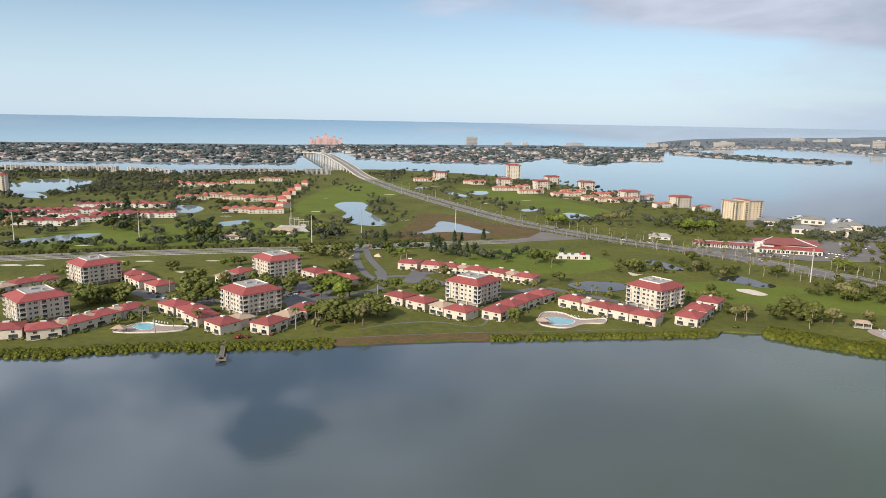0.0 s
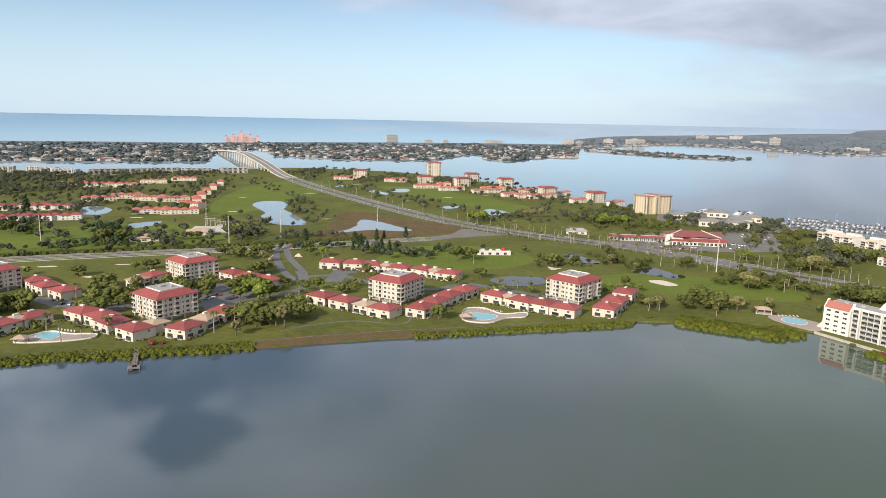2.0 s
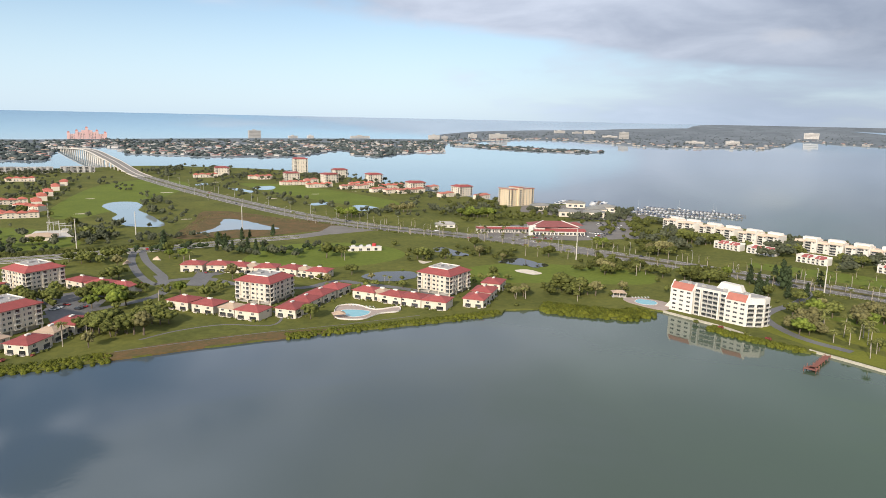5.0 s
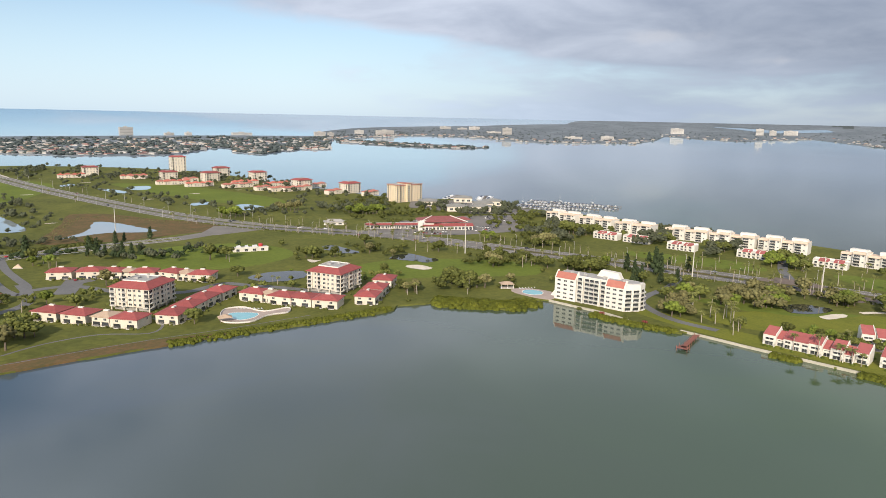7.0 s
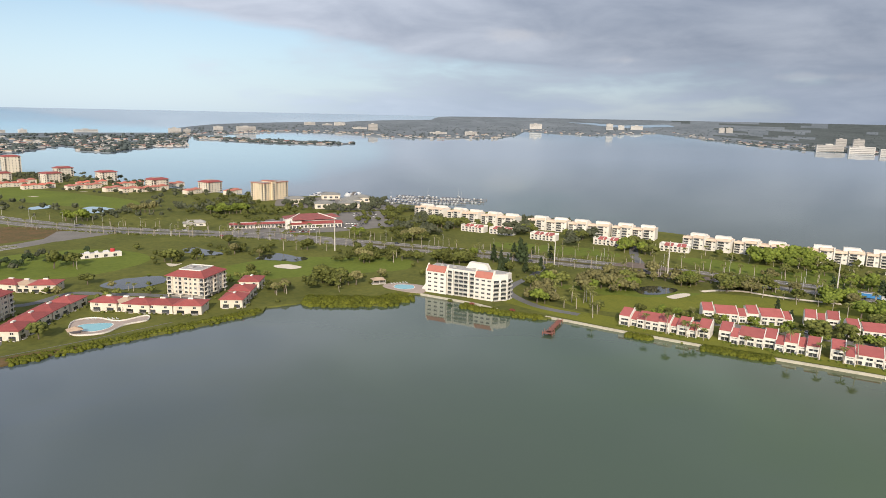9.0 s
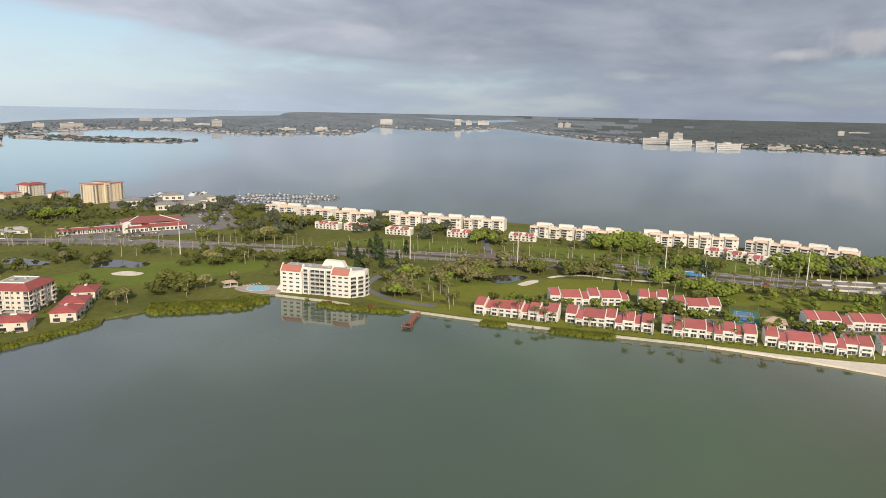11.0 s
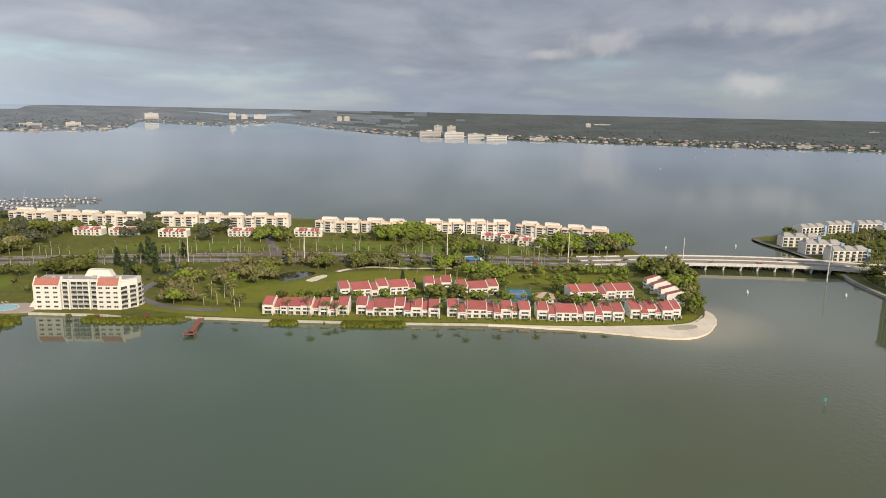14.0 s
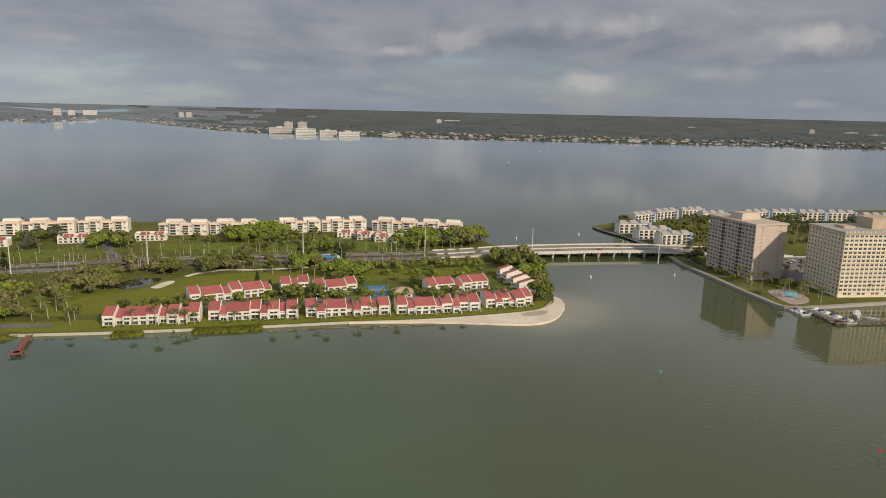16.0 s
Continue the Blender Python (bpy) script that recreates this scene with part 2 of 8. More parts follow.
M_FARLAND = mat("hazed_far_land", (0.205, 0.228, 0.248), (0.130, 0.150, 0.165), 0.95, 0.004, 9, where="World", distort=1.2, mixed=0.45, spec=0.1)
# The same land towards the east, with less haze put into the colour.
M_LESSHAZE = mat("less_hazed_land", (0.116, 0.130, 0.128), (0.070, 0.082, 0.080), 0.95, 0.004, 9, where="World", distort=1.2, mixed=0.45, spec=0.1)
M_POOL = mat("pool_water", (0.20, 0.46, 0.50), (0.16, 0.40, 0.45), 0.08, 0.3, 5)
M_COURT = mat("court_blue", (0.08, 0.20, 0.38), (0.07, 0.17, 0.33), 0.8, 0.3, 6)
M_COURTG = mat("court_green", (0.06, 0.17, 0.10), None, 0.8, 0.3, 6)
M_FARWALL = mat("far_wall", (0.47, 0.45, 0.42), (0.38, 0.365, 0.345), 0.9, 0.02, 8, spread=0.2)
M_FARBAND = mat("far_shade_band", (0.26, 0.25, 0.24), None, 0.8, 0.05)
M_PAINT = mat("road_paint", (0.62, 0.60, 0.55), None, 0.8, 0.5)
M_BOAT = mat("boat_hull", (0.62, 0.62, 0.62), (0.50, 0.50, 0.50), 0.35, 0.5, 6)
M_CANVAS = mat("dark_canvas", (0.05, 0.07, 0.12), None, 0.8, 0.5)
M_TYRE = mat("tyre", (0.03, 0.03, 0.03), None, 0.9, 1.0)
M_TEAL = mat("teal_panel", (0.05, 0.42, 0.38), None, 0.6, 1.0)
M_SIGNRED = mat("red_panel", (0.55, 0.05, 0.05), None, 0.6, 1.0)
M_BLUE = mat("blue_panel", (0.05, 0.22, 0.50), None, 0.5, 0.6)
M_PAVER = mat("pink_paver", (0.42, 0.34, 0.29), (0.34, 0.27, 0.23), 0.9, 0.3, 10)


def water_material(name, stops, rough, ripple, along=(0.0, 0.0)):
    """Water whose turbid body colour, with mirrored sky and cloud shade put into it, changes from place to place;
    stops: position along a plan direction, colour.
    """
    m = bpy.data.materials.new(name)
    m.use_nodes = True
    t = m.node_tree
    p = t.nodes["Principled BSDF"]
    p.inputs["IOR"].default_value, p.inputs["Roughness"].default_value = 1.40, rough
    pos = t.nodes.new("ShaderNodeNewGeometry").outputs["Position"]
    n = t.nodes.new("ShaderNodeTexNoise")
    n.inputs["Scale"].default_value, n.inputs["Detail"].default_value, n.inputs["Distortion"].default_value = 0.008, 4, 0.8
    t.links.new(pos, n.inputs["Vector"])
    dot = t.nodes.new("ShaderNodeVectorMath")
    dot.operation = "DOT_PRODUCT"
    dot.inputs[1].default_value = (*along, 0)
    t.links.new(pos, dot.inputs[0])
    add = t.nodes.new("ShaderNodeMath")
    add.operation, add.inputs[1].default_value = "MULTIPLY_ADD", 260.0
    t.links.new(n.outputs[0], add.inputs[0])
    t.links.new(dot.outputs["Value"], add.inputs[2])
    r = t.nodes.new("ShaderNodeMapRange")
    r.inputs[1].default_value, r.inputs[2].default_value = -400 + 130, 400 + 130
    t.links.new(add.outputs[0], r.inputs[0])
    c = t.nodes.new("ShaderNodeValToRGB")
    while len(c.color_ramp.elements) < len(stops):
        c.color_ramp.elements.new(0.5)
    for e, (at, col) in zip(c.color_ramp.elements, stops):
        e.position, e.color = (at + 400) / 800, (*col, 1)
    t.links.new(r.outputs[0], c.inputs[0])
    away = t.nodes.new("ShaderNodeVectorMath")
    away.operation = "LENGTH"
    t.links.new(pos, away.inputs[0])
    # Sky sheen put into the colour: paler and bluer farther out.
    far_sheen = t.nodes.new("ShaderNodeMapRange")
    far_sheen.inputs[1].default_value, far_sheen.inputs[2].default_value = 600.0, 2200.0
    t.links.new(away.outputs["Value"], far_sheen.inputs[0])
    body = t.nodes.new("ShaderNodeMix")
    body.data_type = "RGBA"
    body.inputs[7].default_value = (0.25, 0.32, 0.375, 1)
    t.links.new(far_sheen.outputs[0], body.inputs[0])
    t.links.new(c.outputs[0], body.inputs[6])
    # Horizon haze put into the colour, palest towards the rim.
    rim_haze = t.nodes.new("ShaderNodeMapRange")
    rim_haze.inputs[1].default_value, rim_haze.inputs[2].default_value = 3000.0, 3900.0
    t.links.new(away.outputs["Value"], rim_haze.inputs[0])
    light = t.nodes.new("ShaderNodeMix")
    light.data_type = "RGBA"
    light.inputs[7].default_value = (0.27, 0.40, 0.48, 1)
    t.links.new(rim_haze.outputs[0], light.inputs[0])
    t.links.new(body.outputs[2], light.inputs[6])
    # a sand shoal in the shallows off the point
    off = t.nodes.new("ShaderNodeVectorMath")
    off.operation, off.inputs[1].default_value = "DISTANCE", (418, 6, 0)
    t.links.new(pos, off.inputs[0])
    wob = t.nodes.new("ShaderNodeMath")
    wob.operation, wob.inputs[1].default_value = "MULTIPLY_ADD", 26.0
    t.links.new(n.outputs[0], wob.inputs[0])
    t.links.new(off.outputs["Value"], wob.inputs[2])
    shoal = t.nodes.new("ShaderNodeMapRange")
    shoal.interpolation_type = "SMOOTHSTEP"
    for i, v in enumerate((36.0, 78.0, 0.85, 0.0)):
        shoal.inputs[i + 1].default_value = v
    t.links.new(wob.outputs[0], shoal.inputs[0])
    sandy = t.nodes.new("ShaderNodeMix")
    sandy.data_type = "RGBA"
    sandy.inputs[7].default_value = (0.21, 0.19, 0.11, 1)
    t.links.new(shoal.outputs[0], sandy.inputs[0])
    t.links.new(light.outputs[2], sandy.inputs[6])
    t.links.new(sandy.outputs[2], p.inputs["Base Color"])
    gloss = t.nodes.new("ShaderNodeMapRange")
    for i, v in enumerate((350.0, 1400.0, rough, rough - 0.01)):
        gloss.inputs[i + 1].default_value = v
    t.links.new(away.outputs["Value"], gloss.inputs[0])
    t.links.new(gloss.outputs[0], p.inputs["Roughness"])
    # slick and ruffled patches
    n3 = t.nodes.new("ShaderNodeTexNoise")
    n3.inputs["Scale"].default_value, n3.inputs["Detail"].default_value = 0.011, 3
    mp = t.nodes.new("ShaderNodeMapping")
    mp.inputs["Scale"].default_value = (1.0, 0.45, 1)
    t.links.new(pos, mp.inputs[0])
    t.links.new(mp.outputs[0], n3.inputs["Vector"])
    rr = t.nodes.new("ShaderNodeMapRange")
    rr.inputs[1].default_value, rr.inputs[2].default_value, rr.inputs[3].default_value, rr.inputs[4].default_value = 0.45, 0.65, 0.25 * ripple, ripple
    t.links.new(n3.outputs[0], rr.inputs[0])
    n2 = t.nodes.new("ShaderNodeTexNoise")
    n2.inputs["Scale"].default_value, n2.inputs["Detail"].default_value = 0.35, 3
    t.links.new(pos, n2.inputs["Vector"])
    b = t.nodes.new("ShaderNodeBump")
    b.inputs["Distance"].default_value = 1.0
    xyz = t.nodes.new("ShaderNodeSeparateXYZ")
    t.links.new(pos, xyz.inputs[0])
    tide = t.nodes.new("ShaderNodeMapRange")
    for i, v in enumerate((60.0, -90.0, 1.0, 4.0)):
        tide.inputs[i + 1].default_value = v
    t.links.new(xyz.outputs[1], tide.inputs[0])
    calm = t.nodes.new("ShaderNodeMapRange")
    for i, v in enumerate((300.0, 1000.0, 1.0, 0.03)):
        calm.inputs[i + 1].default_value = v
    t.links.new(away.outputs["Value"], calm.inputs[0])
    both_ = t.nodes.new("ShaderNodeMath")
    both_.operation = "MULTIPLY"
    t.links.new(rr.outputs[0], both_.inputs[0])
    t.links.new(calm.outputs[0], both_.inputs[1])
    run = t.nodes.new("ShaderNodeMath")
    run.operation = "MULTIPLY"
    t.links.new(both_.outputs[0], run.inputs[0])
    t.links.new(tide.outputs[0], run.inputs[1])
    t.links.new(run.outputs[0], b.inputs["Strength"])
    t.links.new(n2.outputs[0], b.inputs["Height"])
    t.links.new(b.outputs[0], p.inputs["Normal"])
    return m


# The stops hold turbid tints, with mirrored sky and cloud shade put in.
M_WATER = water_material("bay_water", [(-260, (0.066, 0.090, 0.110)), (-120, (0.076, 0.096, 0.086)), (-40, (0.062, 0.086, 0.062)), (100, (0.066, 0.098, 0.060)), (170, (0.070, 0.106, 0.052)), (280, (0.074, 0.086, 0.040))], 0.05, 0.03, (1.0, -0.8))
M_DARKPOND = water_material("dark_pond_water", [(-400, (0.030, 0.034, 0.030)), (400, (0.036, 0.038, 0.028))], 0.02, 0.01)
# Pale body: the bright mirrored sky put into the water colour.
M_SKYWATER = water_material("pond_water", [(-400, (0.30, 0.33, 0.34)), (400, (0.26, 0.29, 0.29))], 0.02, 0.006)

# ---- building helpers ----
from mathutils import geometry


def bm_new():
    return bmesh.new()


def box(bm, x0, y0, z0, x1, y1, z1):
    v = [bm.verts.new(p) for p in ((x0, y0, z0), (x1, y0, z0), (x1, y1, z0), (x0, y1, z0), (x0, y0, z1), (x1, y0, z1), (x1, y1, z1), (x0, y1, z1))]
    for f in ((3, 2, 1, 0), (4, 5, 6, 7), (0, 1, 5, 4), (1, 2, 6, 5), (2, 3, 7, 6), (3, 0, 4, 7)):
        bm.faces.new([v[i] for i in f])
    return bm


def prism(bm, pts, z0, z1):
    """An upright prism over a plan outline, counter-clockwise."""
    lo, hi = [bm.verts.new((x, y, z0)) for x, y in pts], [bm.verts.new((x, y, z1)) for x, y in pts]
    bm.faces.new(hi)
    bm.faces.new(lo[::-1])
    for i in range(len(pts)):
        j = (i + 1) % len(pts)
        bm.faces.new((lo[i], lo[j], hi[j], hi[i]))
    return bm


def solid(bm, bottom, top):
    """A solid between two loops of equal length."""
    lo, hi = [bm.verts.new(p) for p in bottom], [bm.verts.new(p) for p in top]
    bm.faces.new(lo[::-1])
    bm.faces.new(hi)
    for i in range(len(lo)):
        j = (i + 1) % len(lo)
        bm.faces.new((lo[i], lo[j], hi[j], hi[i]))
    return bm


def hip(bm, x0, y0, x1, y1, z0, z1, inset, ridge=True):
    """A hip roof with a thick eave; without ridge it stops at a flat deck, inset from the eave."""
    box(bm, x0, y0, z0 - 0.25, x1, y1, z0)
    w, d = x1 - x0, y1 - y0
    if ridge:
        k = min(w, d) / 2 - 0.05
        inset = k
    solid(bm, [(x0, y0, z0), (x1, y0, z0), (x1, y1, z0), (x0, y1, z0)],
          [(x0 + inset, y0 + inset, z1), (x1 - inset, y0 + inset, z1), (x1 - inset, y1 - inset, z1), (x0 + inset, y1 - inset, z1)])
    return bm


def tube(bm, a, b, r0, r1, n=6, cap=True):
    a, b = Vector(a), Vector(b)
    d = (b - a).normalized()
    u = d.orthogonal().normalized()
    w = d.cross(u)
    lo = [bm.verts.new(a + (u * math.cos(6.2832 * i / n) + w * math.sin(6.2832 * i / n)) * r0) for i in range(n)]
    hi = [bm.verts.new(b + (u * math.cos(6.2832 * i / n) + w * math.sin(6.2832 * i / n)) * r1) for i in range(n)]
    for i in range(n):
        j = (i + 1) % n
        bm.faces.new((lo[i], lo[j], hi[j], hi[i]))
    if cap:
        bm.faces.new(hi)
        bm.faces.new(lo[::-1])
    return bm


def mesh_of(name, bm, *materials):
    me = bpy.data.meshes.new(name)
    bm.to_mesh(me)
    bm.free()
    for m in materials:
        me.materials.append(m)
    return me


def part(name, bm, material, parent, label=""):
    """One mesh object under a thing or part; bm may be a mesh that is shared."""
    ob = new(name, bm if isinstance(bm, bpy.types.Mesh) else mesh_of(name, bm, material))
    ob.parent = parent
    return tagged(ob, label)


def piece(name, mesh, parent, x, y, z, rz=0.0, sx=1.0, sy=1.0, sz=1.0):
    ob = new(name, mesh)
    ob.parent = parent
    ob.matrix_basis = pose(x, y, z, 0, 0, rz) @ Matrix.Diagonal((sx, sy, sz, 1))
    return ob


def thing(name, label, category, group=""):
    return tagged(new(name), label, category, group)


def put_all(ob, spots):
    """ob at the first spot and copies at the others; spots: x, y, z, yaw."""
    for i, (x, y, z, yaw) in reversed(list(enumerate(spots))):
        if i:
            copy_thing(ob, pose(x, y, z, 0, 0, yaw))
        else:
            ob.matrix_basis = pose(x, y, z, 0, 0, yaw)
    return ob


def smooth(pts, closed=True, steps=4, wobble=0.0, seed=0):
    """A Catmull-Rom curve through plan points."""
    rnd, out, n = random.Random(seed), [], len(pts)
    for i in range(n if closed else n - 1):
        p = [Vector(pts[(i + k) % n] if closed else pts[min(max(i + k, 0), n - 1)]) for k in (-1, 0, 1, 2)]
        for s in range(steps):
            t = s / steps
            q = 0.5 * (2 * p[1] + (p[2] - p[0]) * t + (2 * p[0] - 5 * p[1] + 4 * p[2] - p[3]) * t * t + (3 * p[1] - p[0] - 3 * p[2] + p[3]) * t ** 3)
            out.append((q.x + rnd.uniform(-wobble, wobble), q.y + rnd.uniform(-wobble, wobble)))
    if not closed:
        out.append(tuple(pts[-1]))
    return out


def inside(x, y, poly):
    hit, j = False, len(poly) - 1
    for i in range(len(poly)):
        (xi, yi), (xj, yj) = poly[i], poly[j]
        if (yi > y) != (yj > y) and x < (xj - xi) * (y - yi) / (yj - yi) + xi:
            hit = not hit
        j = i
    return hit


def area(poly):
    return 0.5 * sum(a[0] * b[1] - b[0] * a[1] for a, b in zip(poly, poly[1:] + poly[:1]))


def sheet(name, poly, z, material, label, category, thick=0.0, kind="structure", lift=None):
    """A flat piece of ground over a plan outline, with an edge when it is thick."""
    if area(poly) < 0:
        poly = poly[::-1]
    n, bm = len(poly), bm_new()
    flat, _, tris, *_ = geometry.delaunay_2d_cdt([Vector(p) for p in poly], [], [list(range(n))], 1, 1e-3)
    top = [bm.verts.new((*p, z)) for p in flat]
    for t in tris:
        bm.faces.new([top[i] for i in t])
    if thick:
        hi, lo = [bm.verts.new((*p, z)) for p in poly], [bm.verts.new((*p, z - thick)) for p in poly]
        for i in range(n):
            j = (i + 1) % n
            bm.faces.new((lo[i], lo[j], hi[j], hi[i]))
    if lift:
        for v in bm.verts:
            v.co = lift(v.co)
    return tagged(new(name, mesh_of(name, bm, material)), label, category, kind=kind)


def ribbon_outline(pts, width):
    left, right = [], []
    for i, p in enumerate(pts):
        a, b = Vector(pts[max(i - 1, 0)]), Vector(pts[min(i + 1, len(pts) - 1)])
        d = (b - a).normalized()
        left.append((p[0] - d.y * width / 2, p[1] + d.x * width / 2))
        right.append((p[0] + d.y * width / 2, p[1] - d.x * width / 2))
    return left, right


def ribbon(name, pts, width, z, material, label, category, steps=4, thick=0.0):
    """A road or path of even width along a smooth line."""
    left, right = ribbon_outline(smooth(pts, False, steps), width)
    bm = bm_new()
    a, b = [bm.verts.new((*p, z)) for p in left], [bm.verts.new((*p, z)) for p in right]
    for i in range(len(a) - 1):
        bm.faces.new((a[i], b[i], b[i + 1], a[i + 1]))
    if thick:
        got = bmesh.ops.extrude_face_region(bm, geom=bm.faces[:])
        for v in got["geom"]:
            if isinstance(v, bmesh.types.BMVert):
                v.co.z -= thick
    return tagged(new(name, mesh_of(name, bm, material)), label, category, kind="structure")


NEAR, RIM = 3000.0, 4850.0


def beyond(x, y):
    """Past NEAR the distance is drawn together and the ground climbs, so that RIM stands for the horizon: place, height and size there."""
    far = math.hypot(x, y)
    if far <= NEAR:
        return x, y, 0.0, 1.0
    r = NEAR + (RIM - NEAR) * (1 - NEAR / far)
    k = r / far
    return x * k, y * k, EYE * (1 - k), k


# ---- water, islands and distance ----
bm = bm_new()
rings = [(r, 0.0) for r in (60, 200, 400, 700, 1100, 1600, 2200, 3000)]
rings += [(NEAR + (RIM - NEAR) * s, EYE * (1 - (NEAR + (RIM - NEAR) * s) * (1 - s) / NEAR)) for s in (0.06, 0.14, 0.24, 0.36, 0.5, 0.64, 0.78, 0.9, 1.0)]
centre, last = bm.verts.new((0, 0, 0)), None
for r, z in rings:
    ring = [bm.verts.new((r * math.cos(i * math.pi / 72), r * math.sin(i * math.pi / 72), z)) for i in range(144)]
    for i in range(144):
        j = (i + 1) % 144
        if last:
            bm.faces.new((last[i], ring[i], ring[j], last[j]))
        else:
            bm.faces.new((centre, ring[i], ring[j]))
    last = ring
for f in bm.faces:
    f.smooth = True
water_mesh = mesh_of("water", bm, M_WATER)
turned = [(0, 0, 1)]
for k, (r, z) in enumerate(rings):
    slope = 0.027 * min(1.0, max(0.0, (r - 500) / 2500)) if r <= NEAR else (z - rings[k - 1][1]) / (r - rings[k - 1][0])
    turned += [(-slope * math.cos(i * math.pi / 72), -slope * math.sin(i * math.pi / 72), 1) for i in range(144)]
water_mesh.normals_split_custom_set_from_vertices([tuple(Vector(v).normalized()) for v in turned])
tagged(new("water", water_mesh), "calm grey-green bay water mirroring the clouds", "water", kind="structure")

FRONT1 = [(-330, 318), (-263, 321), (-223, 328), (-201, 327), (-183, 334), (-156, 339), (-135, 344), (-113, 344), (-79, 347), (-55, 353), (-25, 359), (6, 364), (38, 369), (86, 372), (120, 376), (157, 381), (167, 390), (177, 389), (193, 387), (201, 377)]
FRONT2 = [(214, 369), (228, 355), (244, 357), (256, 367), (268, 360), (281, 322), (284, 303), (293, 275), (300, 272), (311.5, 238), (320.5, 213.5), (330, 189), (339.5, 164.5)]
FRONT3 = [(350, 140), (361, 113), (367, 97), (375, 70), (383, 44), (391, 22), (402, 7), (415, -1), (430, -4), (440, -3)]
BACK1 = [(472, 1), (515, 6), (553, 13), (580, 21), (606, 50), (645, 72), (672, 101), (675, 161), (672, 220), (660, 308), (650, 380), (632, 460)]
BACK2 = [(607, 543), (590, 599), (571, 661), (543, 720), (520, 774), (500, 830)]
BACK3 = [(479, 890), (429, 918), (376, 970), (354, 1026), (298, 1141), (240, 1358), (144, 1532), (18, 1638), (-121, 1699), (-194, 1700), (-305, 1632), (-411, 1624), (-499, 1563), (-570, 1490), (-685, 1516), (-752, 1553), (-892, 1573), (-1024, 1576), (-1247, 1595), (-1300, 900)]
ISLAND = smooth(FRONT1 + FRONT2 + FRONT3 + BACK1 + BACK2 + BACK3, True, 4, 0.7, 3)
sheet("ground", ISLAND, 1.0, M_GRASS, "green golf island with lawns and rough grass", "ground", 2.0)
QUAY_A = [(592, -100), (602, -102), (575, -107), (538, -120), (502, -132), (475, -142), (456, -151), (460, -169), (483, -221), (504, -277), (560, -420)]
QUAY_B = [(1300, -900), (1100, -600), (1010, -440), (958, -290), (893, -170), (842, -105), (790, -72), (761, -48), (748, -41), (690, -76)]
sheet("far_bank", QUAY_A + QUAY_B, 1.4, M_GRASS, "lawns and parking round waterside towers", "ground", 2.4)


def shore_band(name, coast, outer, steps, material, label, z=1.5, other=None, turn=0.0):
    """Land between two distances, both given at bearings in degrees, carried out to the horizon; past a bearing a less
    hazed colour takes over in patches.
    """
    bm, a0, a1 = bm_new(), coast[0][0], coast[-1][0]
    n = int((a1 - a0) / 0.35) + 1
    rows_ = []
    for i in range(n + 1):
        a = a0 + (a1 - a0) * i / n
        r0 = np.interp(a, [c[0] for c in coast], [c[1] for c in coast]) * (1 + 0.012 * noise.noise((a * 2.3, 1.7, 0)))
        r1 = max(np.interp(a, [c[0] for c in outer], [c[1] for c in outer]), r0 + 20)
        row = []
        for k in range(steps + 1):
            inv = (1 / r0) * (1 - k / steps) + (1 / r1) * (k / steps)
            x, y, h, s = beyond(math.sin(radians(a)) / inv, math.cos(radians(a)) / inv)
            row.append(bm.verts.new((x, y, h + z)))
            if not k:
                row.insert(0, bm.verts.new((x * 0.9995, y * 0.9995, h - 1)))
        rows_.append(row)
    for p, q in zip(rows_, rows_[1:]):
        for k in range(len(p) - 1):
            f = bm.faces.new((p[k], p[k + 1], q[k + 1], q[k]))
            co = f.calc_center_median()
            if other and math.degrees(math.atan2(co.x, co.y)) + 14 * noise.noise((co.x * 0.006, co.y * 0.006, 3.3)) > turn:
                f.material_index = 1
    bmesh.ops.recalc_face_normals(bm, faces=bm.faces[:])
    return tagged(new(name, mesh_of(name, bm, material, *([other] if other else []))), label, "land", kind="structure")


BARRIER = [(-38, 2270), (-33, 2130), (-25.8, 2000), (-17.7, 1930), (-12.6, 1940), (-12.2, 2130), (-11.9, 2400), (-10.6, 2580), (-8.7, 2640), (-7.7, 2520), (-7.3, 2220), (-4.1, 2150), (-1.3, 2060), (3.0, 2050), (5.3, 2110), (7.2, 2240), (8.1, 2450), (9.5, 2520), (10.0, 2230), (12.2, 2120), (13.6, 2270), (15.3, 2430), (17.5, 2410), (17.7, 3300)]
BARRIER_OUT = [(-37.9, 3720), (-32.9, 3560), (-13.3, 3350), (9.9, 3920), (17.6, 4060)]
STRIP = [(18.1, 3180), (20.8, 2890), (24.8, 2720), (28.6, 2670), (30.6, 2810)]
STRIP_OUT = [(18.1, 3540), (20.8, 3350), (24.8, 3160), (28.6, 2960), (30.6, 2900)]
COAST = [(17.0, 3400), (20.8, 3880), (24.4, 4370), (26.7, 4350), (29.6, 4190), (32.6, 3720), (35.0, 3580), (42.4, 3840), (44.0, 4660), (44.6, 6010), (47.2, 5290), (50.3, 4940), (55.2, 6410), (57.0, 5410), (59.1, 4610), (62.8, 3740), (65.5, 3460), (73.7, 3230), (81.2, 3100), (90.5, 3110), (99.3, 3200), (107.3, 3420), (113.2, 3530), (118, 3780), (150, 4200)]
COAST_OUT = [(17, 5200), (20, 7000), (30, 10800), (37, 20000), (42, 400000), (150, 400000)]
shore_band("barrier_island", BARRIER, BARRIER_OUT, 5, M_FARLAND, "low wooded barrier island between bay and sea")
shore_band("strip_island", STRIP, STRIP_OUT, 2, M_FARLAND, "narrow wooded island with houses")
